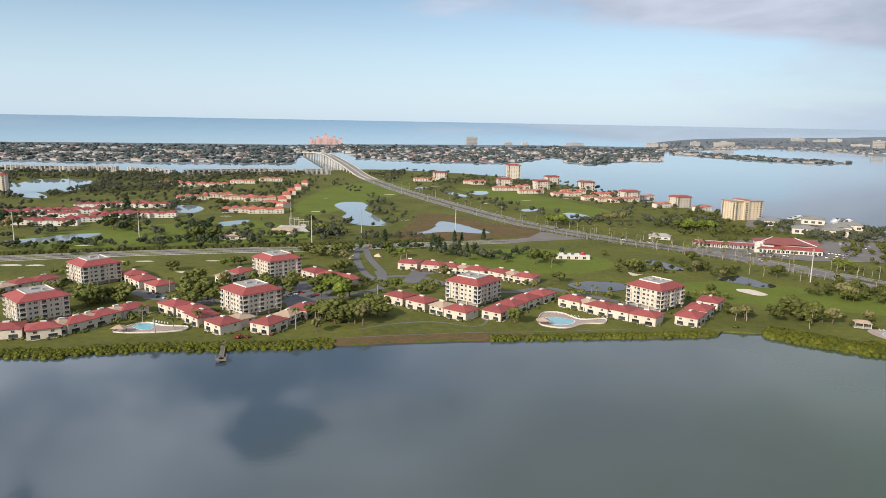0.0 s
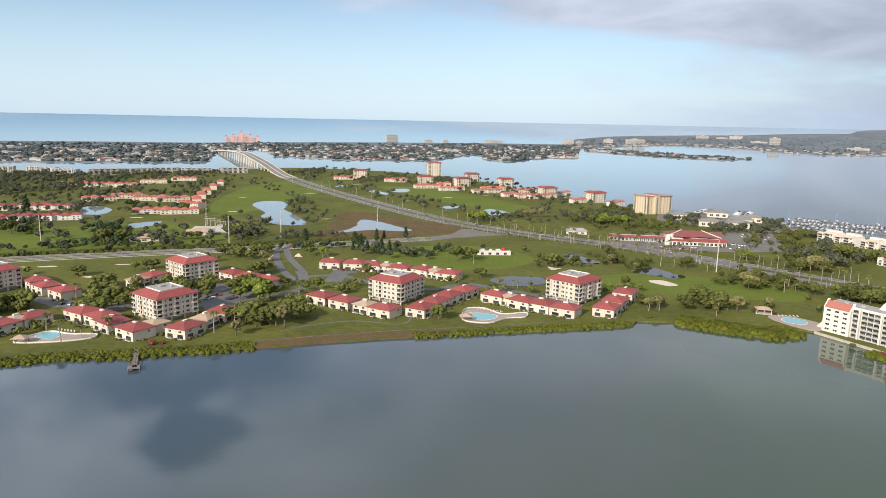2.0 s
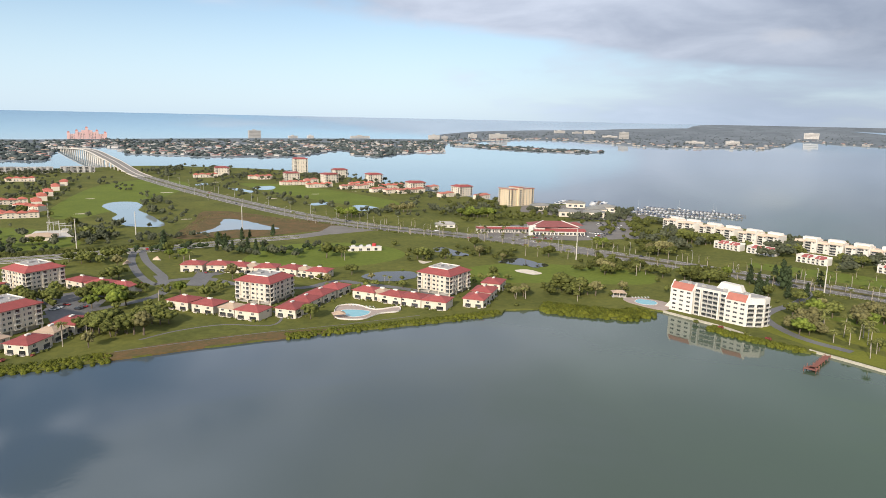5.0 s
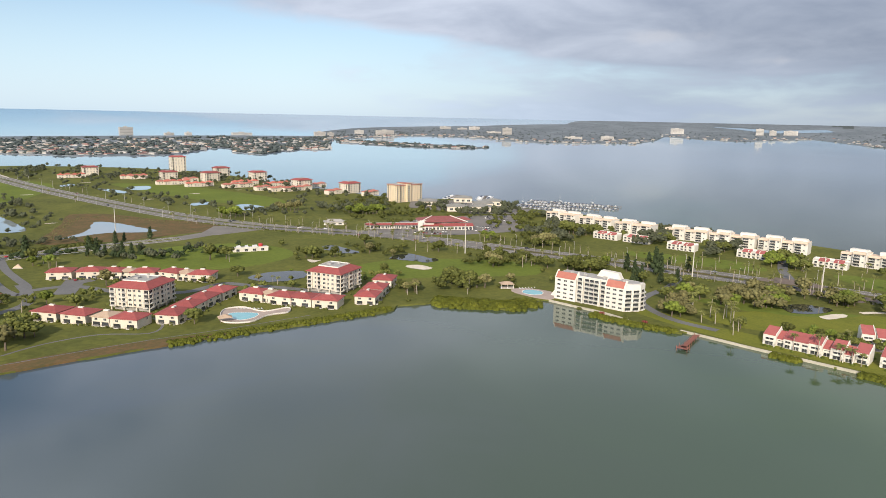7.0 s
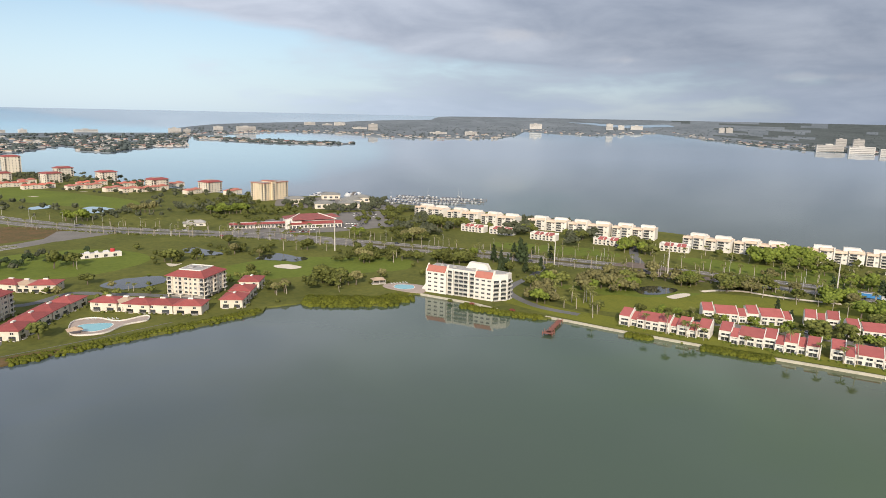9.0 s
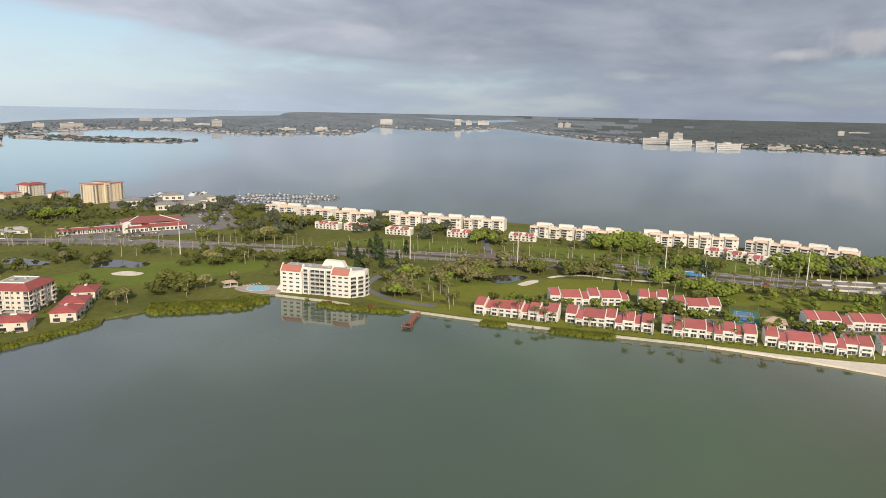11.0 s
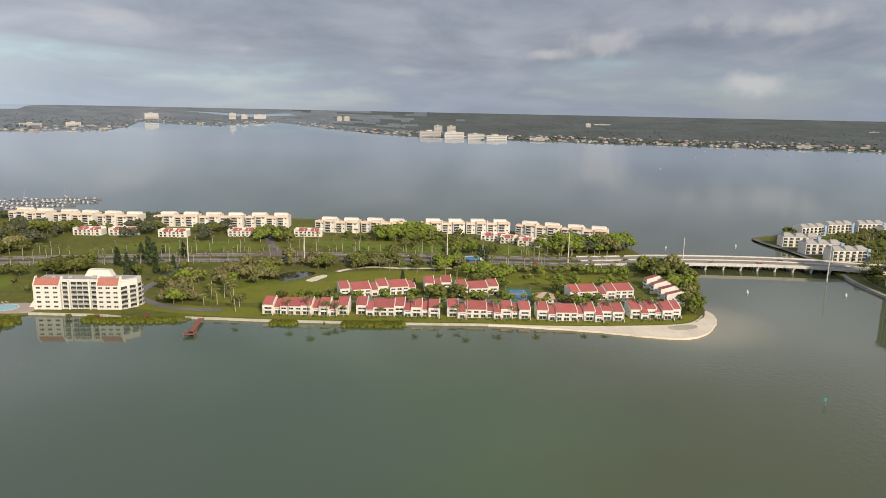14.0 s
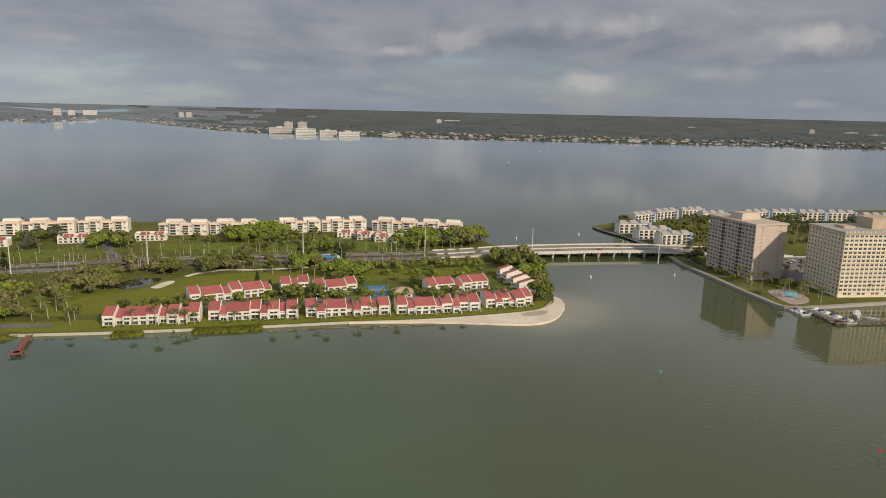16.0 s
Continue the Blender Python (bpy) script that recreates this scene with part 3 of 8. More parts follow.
shore_band("mainland", COAST, COAST_OUT, 12, M_FARLAND, "flat hazy wooded mainland to the horizon", other=M_LESSHAZE, turn=63.0)
INLET = [(47.9, 0.33), (50.1, 0.36), (52.3, 0.50), (55.8, 0.34), (56.4, 0.50), (54.5, 0.60), (52.8, 0.68), (51.4, 0.63), (49.7, 0.46)]
INLET_AT = [beyond(math.sin(radians(a)) * EYE / math.tan(radians(e)), math.cos(radians(a)) * EYE / math.tan(radians(e))) for a, e in INLET]
inlet_bm = bm_new()
inlet_bm.faces.new([inlet_bm.verts.new((x, y, h + 2.4)) for x, y, h, k in INLET_AT])
bmesh.ops.triangulate(inlet_bm, faces=inlet_bm.faces[:])
bmesh.ops.recalc_face_normals(inlet_bm, faces=inlet_bm.faces[:])
tagged(new("far_inlet", mesh_of("far_inlet", inlet_bm, M_SKYWATER)), "pale inlet among the mainland woods", "water", kind="structure")

# ---- roads, paths, ponds and lawns ----
MAIN = [(-162, 1435), (-87, 1226), (-23, 1071), (35, 939), (81, 845), (116, 788), (152, 740), (196, 696), (232, 663), (272, 624), (330, 540), (389, 448), (424, 390), (455, 335), (482, 287), (513, 212), (528, 172), (546, 121), (559, 97), (571, 70)]
SECOND = [(-435, 544), (-372, 561), (-291, 589), (-199, 614), (-135, 629), (-73, 647), (9, 672), (67, 688), (140, 738)]
MARSH = [(-52, 700), (-40, 790), (-30, 890), (14, 880), (60, 822), (116, 776), (140, 748), (100, 724), (69, 712), (9, 692)]
sheet("marsh", smooth(MARSH, True, 4, 2, 1), 1.05, M_MARSH, "rusty brown marsh round a pond", "marsh")
FAIRWAYS = [
    [(-160, 860), (-60, 1200), (-120, 1350), (-200, 1250), (-210, 950)], [(-400, 690), (-230, 800), (-130, 690), (-200, 650), (-380, 600)],
    [(10, 560), (100, 540), (150, 580), (120, 640), (40, 640)], [(160, 470), (230, 450), (300, 430), (320, 470), (240, 520), (180, 510)],
    [(360, 330), (390, 300), (440, 240), (480, 150), (460, 120), (420, 210), (370, 290)], [(540, 330), (600, 160), (570, 140), (530, 230), (510, 300)],
    [(440, 480), (500, 400), (480, 370), (430, 440)], [(20, 1250), (120, 1000), (200, 900), (230, 980), (120, 1200)]]
for i, f in enumerate(FAIRWAYS):
    sheet("fairway_%d" % (i + 1), smooth(f, True, 5, 0.8, i), 1.04, M_FAIRWAY, "mown bright green golf fairway", "fairway")
sheet("lawn_1", smooth([(332, 293), (374, 288), (387, 272), (418, 254), (438, 251), (463, 213), (477, 175), (496, 113), (520, 59), (497, 59), (468, 106), (454, 166), (420, 195), (397, 227), (359, 248), (338, 261)], True, 3, 0.5, 21), 1.05, M_LAWN, "sunlit mown golf lawn behind the villas", "lawn")
sheet("lawn_2", smooth([(300, 322), (303, 280), (308, 258), (314, 239), (323.5, 214), (332.5, 190), (342, 165), (352.5, 140.5), (363, 114), (372.5, 86), (391, 45), (406, 18), (417, 6.5), (434, 2), (428, 14), (406, 50), (385, 94), (368, 136), (357, 170), (345, 204), (333, 248), (320, 283), (313, 320)], True, 3, 0.3, 22), 1.05, M_LAWN, "bright clipped lawn along the waterfront", "lawn")
ribbon("road_1", MAIN, 34, 1.10, M_ASPHALT, "worn grey dual carriageway", "road")
ribbon("median_1", MAIN[:9], 4, 1.20, M_GRASS, "grass strip between the carriageways", "median")
ribbon("median_2", MAIN[10:], 7, 1.20, M_ROUGH, "grass strip between the carriageways", "median")
ribbon("road_2", SECOND, 20, 1.12, M_ASPHALT, "worn grey two-way road", "road")
ribbon("median_3", SECOND[:-1], 4.5, 1.20, M_GRASS, "grass strip between the carriageways", "median")
for i, off in enumerate((2.7, -2.7, 9.4, -9.4)):
    edge = ribbon_outline(smooth(SECOND[:-1], False, 2), abs(off) * 2)[0 if off < 0 else 1]
    ribbon("road_edge_%d" % (i + 1), edge, 0.9, 1.17, M_CONCRETE, "pale concrete road edge", "kerb", 1)
ribbon("sidewalk", [(x + 4, y - 14) for x, y in SECOND[:-2]], 2.2, 1.09, M_CONCRETE, "pale pavement beside the road", "pavement")
for i, off in enumerate((-15.5, -8.5, 8.5, 15.5)):
    edge = ribbon_outline(smooth(MAIN, False, 2), abs(off) * 2)[0 if off < 0 else 1]
    ribbon("lane_line_%d" % (i + 1), edge, 0.5, 1.16, M_PAINT, "white painted lane line", "road marking", 1)
sheet("junction", [(108, 752), (160, 745), (196, 712), (150, 712), (100, 694), (90, 712)], 1.14, M_ASPHALT, "wide grey road junction", "road")
sheet("junction_2", smooth([(448, 346), (470, 352), (482, 338), (484, 318), (482, 276), (466, 270), (452, 290), (446, 322)], True, 3), 1.19, mat("brown_paving", (0.185, 0.140, 0.112), (0.130, 0.100, 0.082), 0.9, 0.12, 8, where="World"), "wide brown paved crossing of the carriageway", "road")
ribbon("sand_strip", [(436, 257), (446, 254), (456, 247), (463, 238), (467, 222), (478, 198), (486, 184)], 4.5, 1.09, M_SAND, "pale sandy strip along the fairway", "path")
LOOP = [(-74, 640), (-66, 595), (-56, 559), (-47, 527), (-51, 507), (-64, 536), (-77, 594), (-80, 640)]
ribbon("drive_1", LOOP, 6, 1.10, M_DRIVE, "grey entrance loop drive", "drive")
ribbon("drive_2", [(-52, 537), (-44, 499), (-49, 472), (-85, 446), (-130, 435), (-184, 446), (-221, 459), (-300, 430)], 7, 1.11, M_DRIVE, "grey drive between condominiums", "drive")
ribbon("drive_3", [(-45, 517), (-19, 520), (10, 490), (47, 475), (74, 490), (91, 478), (119, 455), (143, 425)], 7, 1.12, M_DRIVE, "grey drive between condominiums", "drive")
ribbon("drive_4", [(318, 268), (310, 296), (318, 330), (335, 345), (372, 360), (410, 385)], 6, 1.10, M_DRIVE, "winding grey drive by the white condominium", "drive")
ribbon("drive_5", [(345, 250), (380, 195), (400, 150), (420, 95), (440, 60), (455, 45)], 9, 1.10, M_ASPHALT, "parking lane between the villa rows", "drive")
ribbon("drive_6", [(470, 330), (500, 362), (540, 392), (560, 400)], 8, 1.17, M_DRIVE, "side road between hedges", "drive")
for i, p in enumerate(([(-31, 500), (-24, 545), (-2, 549), (-6, 531), (-13, 527), (-18, 496)], [(-111, 459), (-92, 486), (-77, 470), (-82, 432), (-99, 423)],
                       [(-221, 459), (-205, 462), (-184, 448), (-153, 444), (-147, 427), (-178, 432), (-196, 438)], [(-150, 470), (-95, 500), (-80, 480), (-110, 450)],
                       [(262, 690), (300, 720), (404, 734), (470, 720), (410, 610), (336, 612), (296, 628), (251, 668)], [(480, 720), (520, 760), (480, 880), (400, 890), (370, 830), (420, 750)],
                       [(532, -172), (560, -176), (625, -196), (640, -225), (600, -240), (538, -200)])):
    sheet("parking_%d" % (i + 1), p, (1.13 + 0.01 * i if i < 6 else 1.5), M_DRIVE if i < 4 else M_ASPHALT, "grey asphalt parking lot", "parking lot")

PONDS = [
    [(-156, 968), (-147, 1005), (-121, 1002), (-106, 956), (-107, 918), (-91, 874), (-71, 811), (-67, 780), (-88, 777), (-110, 797), (-127, 843), (-127, 880), (-143, 925)],
    [(-34, 722), (-24, 739), (-11, 769), (-6, 819), (10, 816), (30, 782), (42, 758), (52, 742), (40, 735), (22, 740), (3, 742), (-15, 732)],
    [(-420, 636), (-401, 657), (-376, 684), (-351, 691), (-356, 656), (-387, 633)], [(-254, 757), (-257, 787), (-232, 804), (-231, 777), (-243, 754)],
    [(-344, 867), (-365, 930), (-343, 934), (-319, 900), (-316, 860), (-333, 857)], [(-1, 1171), (14, 1174), (48, 1108), (32, 1105)],
    [(41, 1189), (74, 1205), (73, 1156), (52, 1143)], [(111, 956), (137, 966), (138, 947), (111, 931)], [(159, 908), (174, 928), (193, 891), (163, 866)],
    [(-53, 1244), (-36, 1269), (-33, 1237), (-47, 1223)], [(94, 500), (108, 512), (133, 511), (138, 498), (129, 484), (106, 482)],
    [(181, 600), (194, 603), (198, 584), (205, 566), (199, 558), (189, 564), (180, 580)], [(218, 529), (232, 540), (245, 539), (250, 520), (256, 509), (242, 501), (234, 509), (224, 520)],
    [(401, 289), (420, 287), (426, 269), (406, 267), (394, 276)], [(-735, 1166), (-680, 1080), (-610, 1060), (-596, 1110), (-620, 1225), (-690, 1290), (-760, 1280)],
    [(-883, 1357), (-790, 1244), (-650, 1020), (-576, 990), (-690, 1120)]]
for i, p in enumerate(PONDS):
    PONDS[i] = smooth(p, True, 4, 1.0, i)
    sheet("pond_%d" % (i + 1), PONDS[i], 1.18 + 0.006 * i, M_DARKPOND if i in (10, 11, 12, 13) else M_SKYWATER, "still golf course pond reflecting the sky", "pond")
BUNKERS = [[(220, 497), (231, 496), (236, 481), (227, 478), (219, 489)], [(403, 263), (420, 262), (421, 256), (403, 256)], [(153, 550), (158, 544), (163, 543), (153, 536)]]
for i, p in enumerate(BUNKERS):
    sheet("bunker_%d" % (i + 1), smooth(p, True, 4, 0.4, i), 1.15, M_SAND, "pale sand golf bunker", "bunker")
SPIT = [(446, -2), (433, -2), (415, 4), (404, 16), (389, 43), (379, 63), (370, 84.5), (364.5, 101), (361, 112), (360, 111.5), (363.5, 103), (369, 80), (374, 57), (377, 36), (379, 19), (384, 5.5), (398, -4), (420, -9), (437, -8)]
sheet("beach", smooth(SPIT, True, 4, 0.4, 7), 1.06, M_SAND, "pale sand beach round the point", "beach", 1.3)
MUD = [(-66, 351), (-25, 359), (6, 364), (38, 368), (60, 373), (40, 377), (0, 376), (-30, 371), (-64, 360)]
sheet("tide_pool", smooth([(400, 16.9), (408, 10.6), (411, 2.5), (406, 1.6), (400, 6.1), (396, 13.4)], True, 4, 0.3, 3), 1.10, M_SHOAL, "shallow tide pool on the sand", "pool")
sheet("mud_bank", smooth(MUD, True, 4, 0.5, 8), 1.05, M_MARSH, "brown muddy bank at the waterline", "bank", 1.2)
ribbon("footpath_1", [(-58, 363), (-20, 371), (20, 378), (60, 382), (110, 390)], 0.8, 1.07, M_DRIVE, "narrow footpath along the shore lawn", "path")
ribbon("footpath_2", [(-48, 380), (-30, 392), (-5, 398), (20, 390), (28, 404), (24, 420)], 1.6, 1.07, M_DRIVE, "grey footpath through the lawn", "path")
SANDS = [(-250, 558), (-200, 521), (-196, 565), (-328, 535), (-346, 534), (-270, 556), (-168, 892), (-89, 1119), (-48, 828), (-269, 834), (-334, 624), (197, 1107), (129, 1072), (-17, 1284), (-185, 1050), (60, 1020)]
for i, (x, y) in enumerate(SANDS):
    k = 1 + 0.4 * math.sin(i * 2.1)
    sheet("sand_trap_%d" % (i + 1), smooth([(x - 7 * k, y), (x - 2, y - 2.6 * k), (x + 6 * k, y - 1.5), (x + 8, y + 1), (x + 1, y + 2.8 * k)], True, 4, 0.3, i), 1.15, M_SAND, "pale sand trap on the golf course", "bunker")

# ---- buildings ----
def window_mesh():
    bm = bm_new()
    for x0, z0, x1, z1 in ((-0.5, -0.5, 0.5, -0.42), (-0.5, 0.42, 0.5, 0.5), (-0.5, -0.42, -0.43, 0.42), (0.43, -0.42, 0.5, 0.42), (-0.02, -0.42, 0.02, 0.42)):
        box(bm, x0, -0.10, z0, x1, 0.02, z1)
    n = len(bm.faces)
    bm.faces.new([bm.verts.new(p) for p in ((-0.46, -0.045, -0.46), (0.46, -0.045, -0.46), (0.46, -0.045, 0.46), (-0.46, -0.045, 0.46))])
    bm.faces.ensure_lookup_table()
    for f in bm.faces[n:]:
        f.material_index = 1
    return mesh_of("window", bm, M_FRAME, M_GLASS)


def balcony_mesh(rail=M_FRAME):
    """Unit wide: dark opening, slab and rail; scaled to its bay."""
    bm = bm_new()
    box(bm, -0.5, -0.03, 0.0, 0.5, 0.05, 0.86)
    n = len(bm.faces)
    box(bm, -0.5, -1.2, -0.10, 0.5, -0.03, 0.0)
    box(bm, -0.5, -1.2, 0.0, 0.5, -1.12, 0.06)
    m = len(bm.faces)
    for i in range(9):
        x = -0.5 + i * 0.12
        box(bm, x, -1.19, 0.06, x + 0.035, -1.14, 0.36)
    box(bm, -0.5, -1.2, 0.36, 0.5, -1.12, 0.40)
    bm.faces.ensure_lookup_table()
    for f in bm.faces[n:]:
        f.material_index = 1
    for f in bm.faces[m:]:
        f.material_index = 2
    return mesh_of("balcony", bm, M_GLASS, M_WHITE, rail)


def joined(parent, name, mesh, spots, label=""):
    """Alike small pieces of one storey, as one part; spots: x, y, z, turn, width, depth, height."""
    bm = bm_new()
    for x, y, z, rz, sx, sy, sz in spots:
        n = len(bm.verts)
        bm.from_mesh(mesh)
        bm.verts.ensure_lookup_table()
        m = pose(x, y, z, 0, 0, rz) @ Matrix.Diagonal((sx, sy, sz, 1))
        for v in bm.verts[n:]:
            v.co = m @ v.co
    return tagged(part(name, mesh_of(name, bm, *mesh.materials), None, parent), label, kind="stuff")


def side_spot(turn, half, along, z, width, tall, depth=1.0):
    c, s = math.cos(radians(turn)), math.sin(radians(turn))
    return c * along + s * half, s * along - c * half, z, turn, width, depth, tall


WINDOW, BALCONY, LOGGIA = window_mesh(), balcony_mesh(M_RAIL), balcony_mesh(M_FRAME)
SIDES = ((0, 0, -1), (90, 1, 0), (180, 0, 1), (270, -1, 0))  # turn, outward normal


def on_side(parent, mesh, name, turn, half, along, z, width, tall, depth=1.0):
    """A window or balcony on one side of a block, whose wall stands half away from its centre."""
    c, s = math.cos(radians(turn)), math.sin(radians(turn))
    x, y = along, -half
    return piece(name, mesh, parent, c * x - s * y, s * x + c * y, z, turn, width, depth, tall)


def midrise(tall=4, hx=13.3, hy=13.3, wall=M_CREAM, roof=M_RED):
    ob = thing("condominium", "cream five-storey condominium with red tiled mansard roof", "apartment building", "condominiums on the golf island")
    base, top = 2.6, 2.6 + 2.9 * tall
    # Grey closed box: shade of the open parking level put into the colour.
    bm = bm_new()
    box(bm, -hx + 1.6, -hy + 1.6, 0, hx - 1.6, hy - 1.6, base)
    part("ground_floor", bm, M_GREYWALL, ob, "closed grey box for the shaded parking level")
    part("wall", box(bm_new(), -hx, -hy, base, hx, hy, top), wall, ob)
    for a in (-0.72, -0.16, 0.16, 0.72):
        part("pilaster", box(bm_new(), a * hx - 0.6, -hy - 0.35, base, a * hx + 0.6, -hy, top), wall, ob)
        part("pilaster", box(bm_new(), -hx - 0.35, a * hy - 0.6, base, -hx, a * hy + 0.6, top), wall, ob)
    for a in (-1, -0.33, 0.33, 1):
        for b in (-1, -0.33, 0.33, 1):
            if abs(a) == 1 or abs(b) == 1:
                part("column", box(bm_new(), a * (hx - 0.5) - 0.4, b * (hy - 0.5) - 0.4, 0, a * (hx - 0.5) + 0.4, b * (hy - 0.5) + 0.4, base), wall, ob)
    part("roof", hip(bm_new(), -hx - 1.0, -hy - 1.0, hx + 1.0, hy + 1.0, top + 0.25, top + 3.1, 6.2, False), roof, ob)
    bm = bm_new()
    k, t = hx - 5.4, top + 3.1
    for x0, y0, x1, y1 in ((-k, -k, k, -k + 0.4), (-k, k - 0.4, k, k), (-k, -k + 0.4, -k + 0.4, k - 0.4), (k - 0.4, -k + 0.4, k, k - 0.4)):
        box(bm, x0, y0, t - 0.3, x1, y1, t + 0.65)
    part("parapet", bm, M_WHITE, ob)
    part("roof_deck", box(bm_new(), -k + 0.4, -k + 0.4, t - 0.1, k - 0.4, k - 0.4, t + 0.1), M_ROOFGREY, ob)
    part("stair_housing", box(bm_new(), -2.0, 1.5, t + 0.1, 1.5, 4.5, t + 1.0), M_ROOFGREY, ob)
    part("air_conditioner", box(bm_new(), 2.5, -3, t + 0.1, 4.0, -1.5, t + 1.1), M_METAL, ob)
    for turn, nx, ny in SIDES:
        half = hy if ny else hx
        if turn in (90, 180):
            for f in range(tall):
                joined(ob, "window_band", WINDOW, [side_spot(turn, half + 0.05, a, base + f * 2.9 + 1.6, 1.6, 1.4) for a in (-10.9, -5.3, 0.0, 5.3, 10.9)])
            continue
        for f in range(tall):
            z = base + f * 2.9
            for a, kind, w in ((-11.2, "b", 3.6), (-7.8, "w", 1.3), (-4.8, "w", 2.3), (-0.9, "b", 3.5), (3.0, "w", 1.3), (6.3, "w", 2.3), (10.8, "b", 3.9)) if turn == 0 else ((-10.9, "b", 3.9), (-6.6, "w", 1.3), (-3.4, "b", 3.0), (0.4, "w", 2.3), (3.6, "w", 1.3), (7.0, "w", 1.8), (11.1, "b", 3.4)):
                if kind == "b":
                    on_side(ob, LOGGIA, "balcony", turn, half, a, z + 0.15, w, 2.4)
                else:
                    on_side(ob, WINDOW, "window", turn, half + 0.05, a, z + 1.55, w, 1.5)
    return ob


MIDRISES = [(-240, 391, 1, 48), (-254, 486, 1, 50), (-128, 516, 1, 43), (-120, 416, 1, 46), (21, 451, 1, 52), (143, 446, 1, 40)]
put_all(midrise(), MIDRISES)


def townhouse(roof, name_label, w=8.3, d=6.8, h=5.4):
    ob = thing("townhouse", name_label, "house", "townhouse rows")
    part("wall", box(bm_new(), -w, -d, 0, w, d, h), M_CREAM, ob)
    part("roof", hip(bm_new(), -w - 0.8, -d - 0.8, w + 0.8, d + 0.8, h + 0.25, h + 2.5, 0), roof, ob)
    part("skylight", box(bm_new(), -1.6, -0.7, h + 2.2, 1.6, 0.7, h + 3.0), M_WHITE, ob, "white roof ventilator")
    for turn, nx, ny in SIDES:
        half, span = (d, w) if ny else (w, d)
        if turn in (90, 180):
            if turn == 90:
                on_side(ob, WINDOW, "window", turn, half, 0.4 * span, 4.0, 1.7, 1.4)
            continue
        for a in (-0.5, 0.5):
            on_side(ob, WINDOW, "window", turn, half, a * span, 4.0, 2.0, 1.4)
            on_side(ob, BALCONY, "porch", turn, half, a * span, 0.1, 4.4 if ny else 3.6, 2.7)
    return ob


RED_ROWS = [
    (-237, 357, 20), (-218, 359, 30), (-207, 372, 56), (-200, 386, 58), (-190, 401, 57), (-291, 459, 55), (-282, 470, 52), (-228, 492, -47), (-214, 476, -44), (-197, 462, -40),
    (-166, 411, -36), (-151, 400, -42), (-142, 389, -44), (-125, 375, -40), (-99, 377, 63), (-85, 408, 68), (-154, 506, 64), (-98, 512, -44), (-84, 500, -38), (-69, 490, -35)]
RED_ROWS2 = [
    (-28, 442, -39), (-13, 430, -40), (12, 410, -37), (35, 411, 55), (45, 426, 54), (56, 441, 51), (68, 454, 49),
    (88, 440, -43), (103, 425, -45), (113, 417, -40), (126, 406, -37), (153, 406, 54), (165, 423, 54), (180, 444, 54),
    (-27, 551, -15), (-8, 546, -15), (7, 539, -27), (27, 529, -20), (46, 521, -46), (64, 507, -30)]
put_all(townhouse(M_RED, "cream two-storey townhouse with red hip roof"), [(x, y, 1, a) for x, y, a in RED_ROWS + RED_ROWS2])
TAN_ROWS = [(-212, 366, 52), (-204, 379, 60), (-195, 394, 57), (-296, 447, 60), (-92, 393, 66), (-160, 492, 64), (0, 419, -38), (96, 433, -44), (17, 534, -24), (54, 514, -38), (-117, 384, -40)]
put_all(townhouse(M_TAN, "cream two-storey townhouse with tan hip roof", 5.6, 5.6, 5.2), [(x, y, 1, a) for x, y, a in TAN_ROWS])


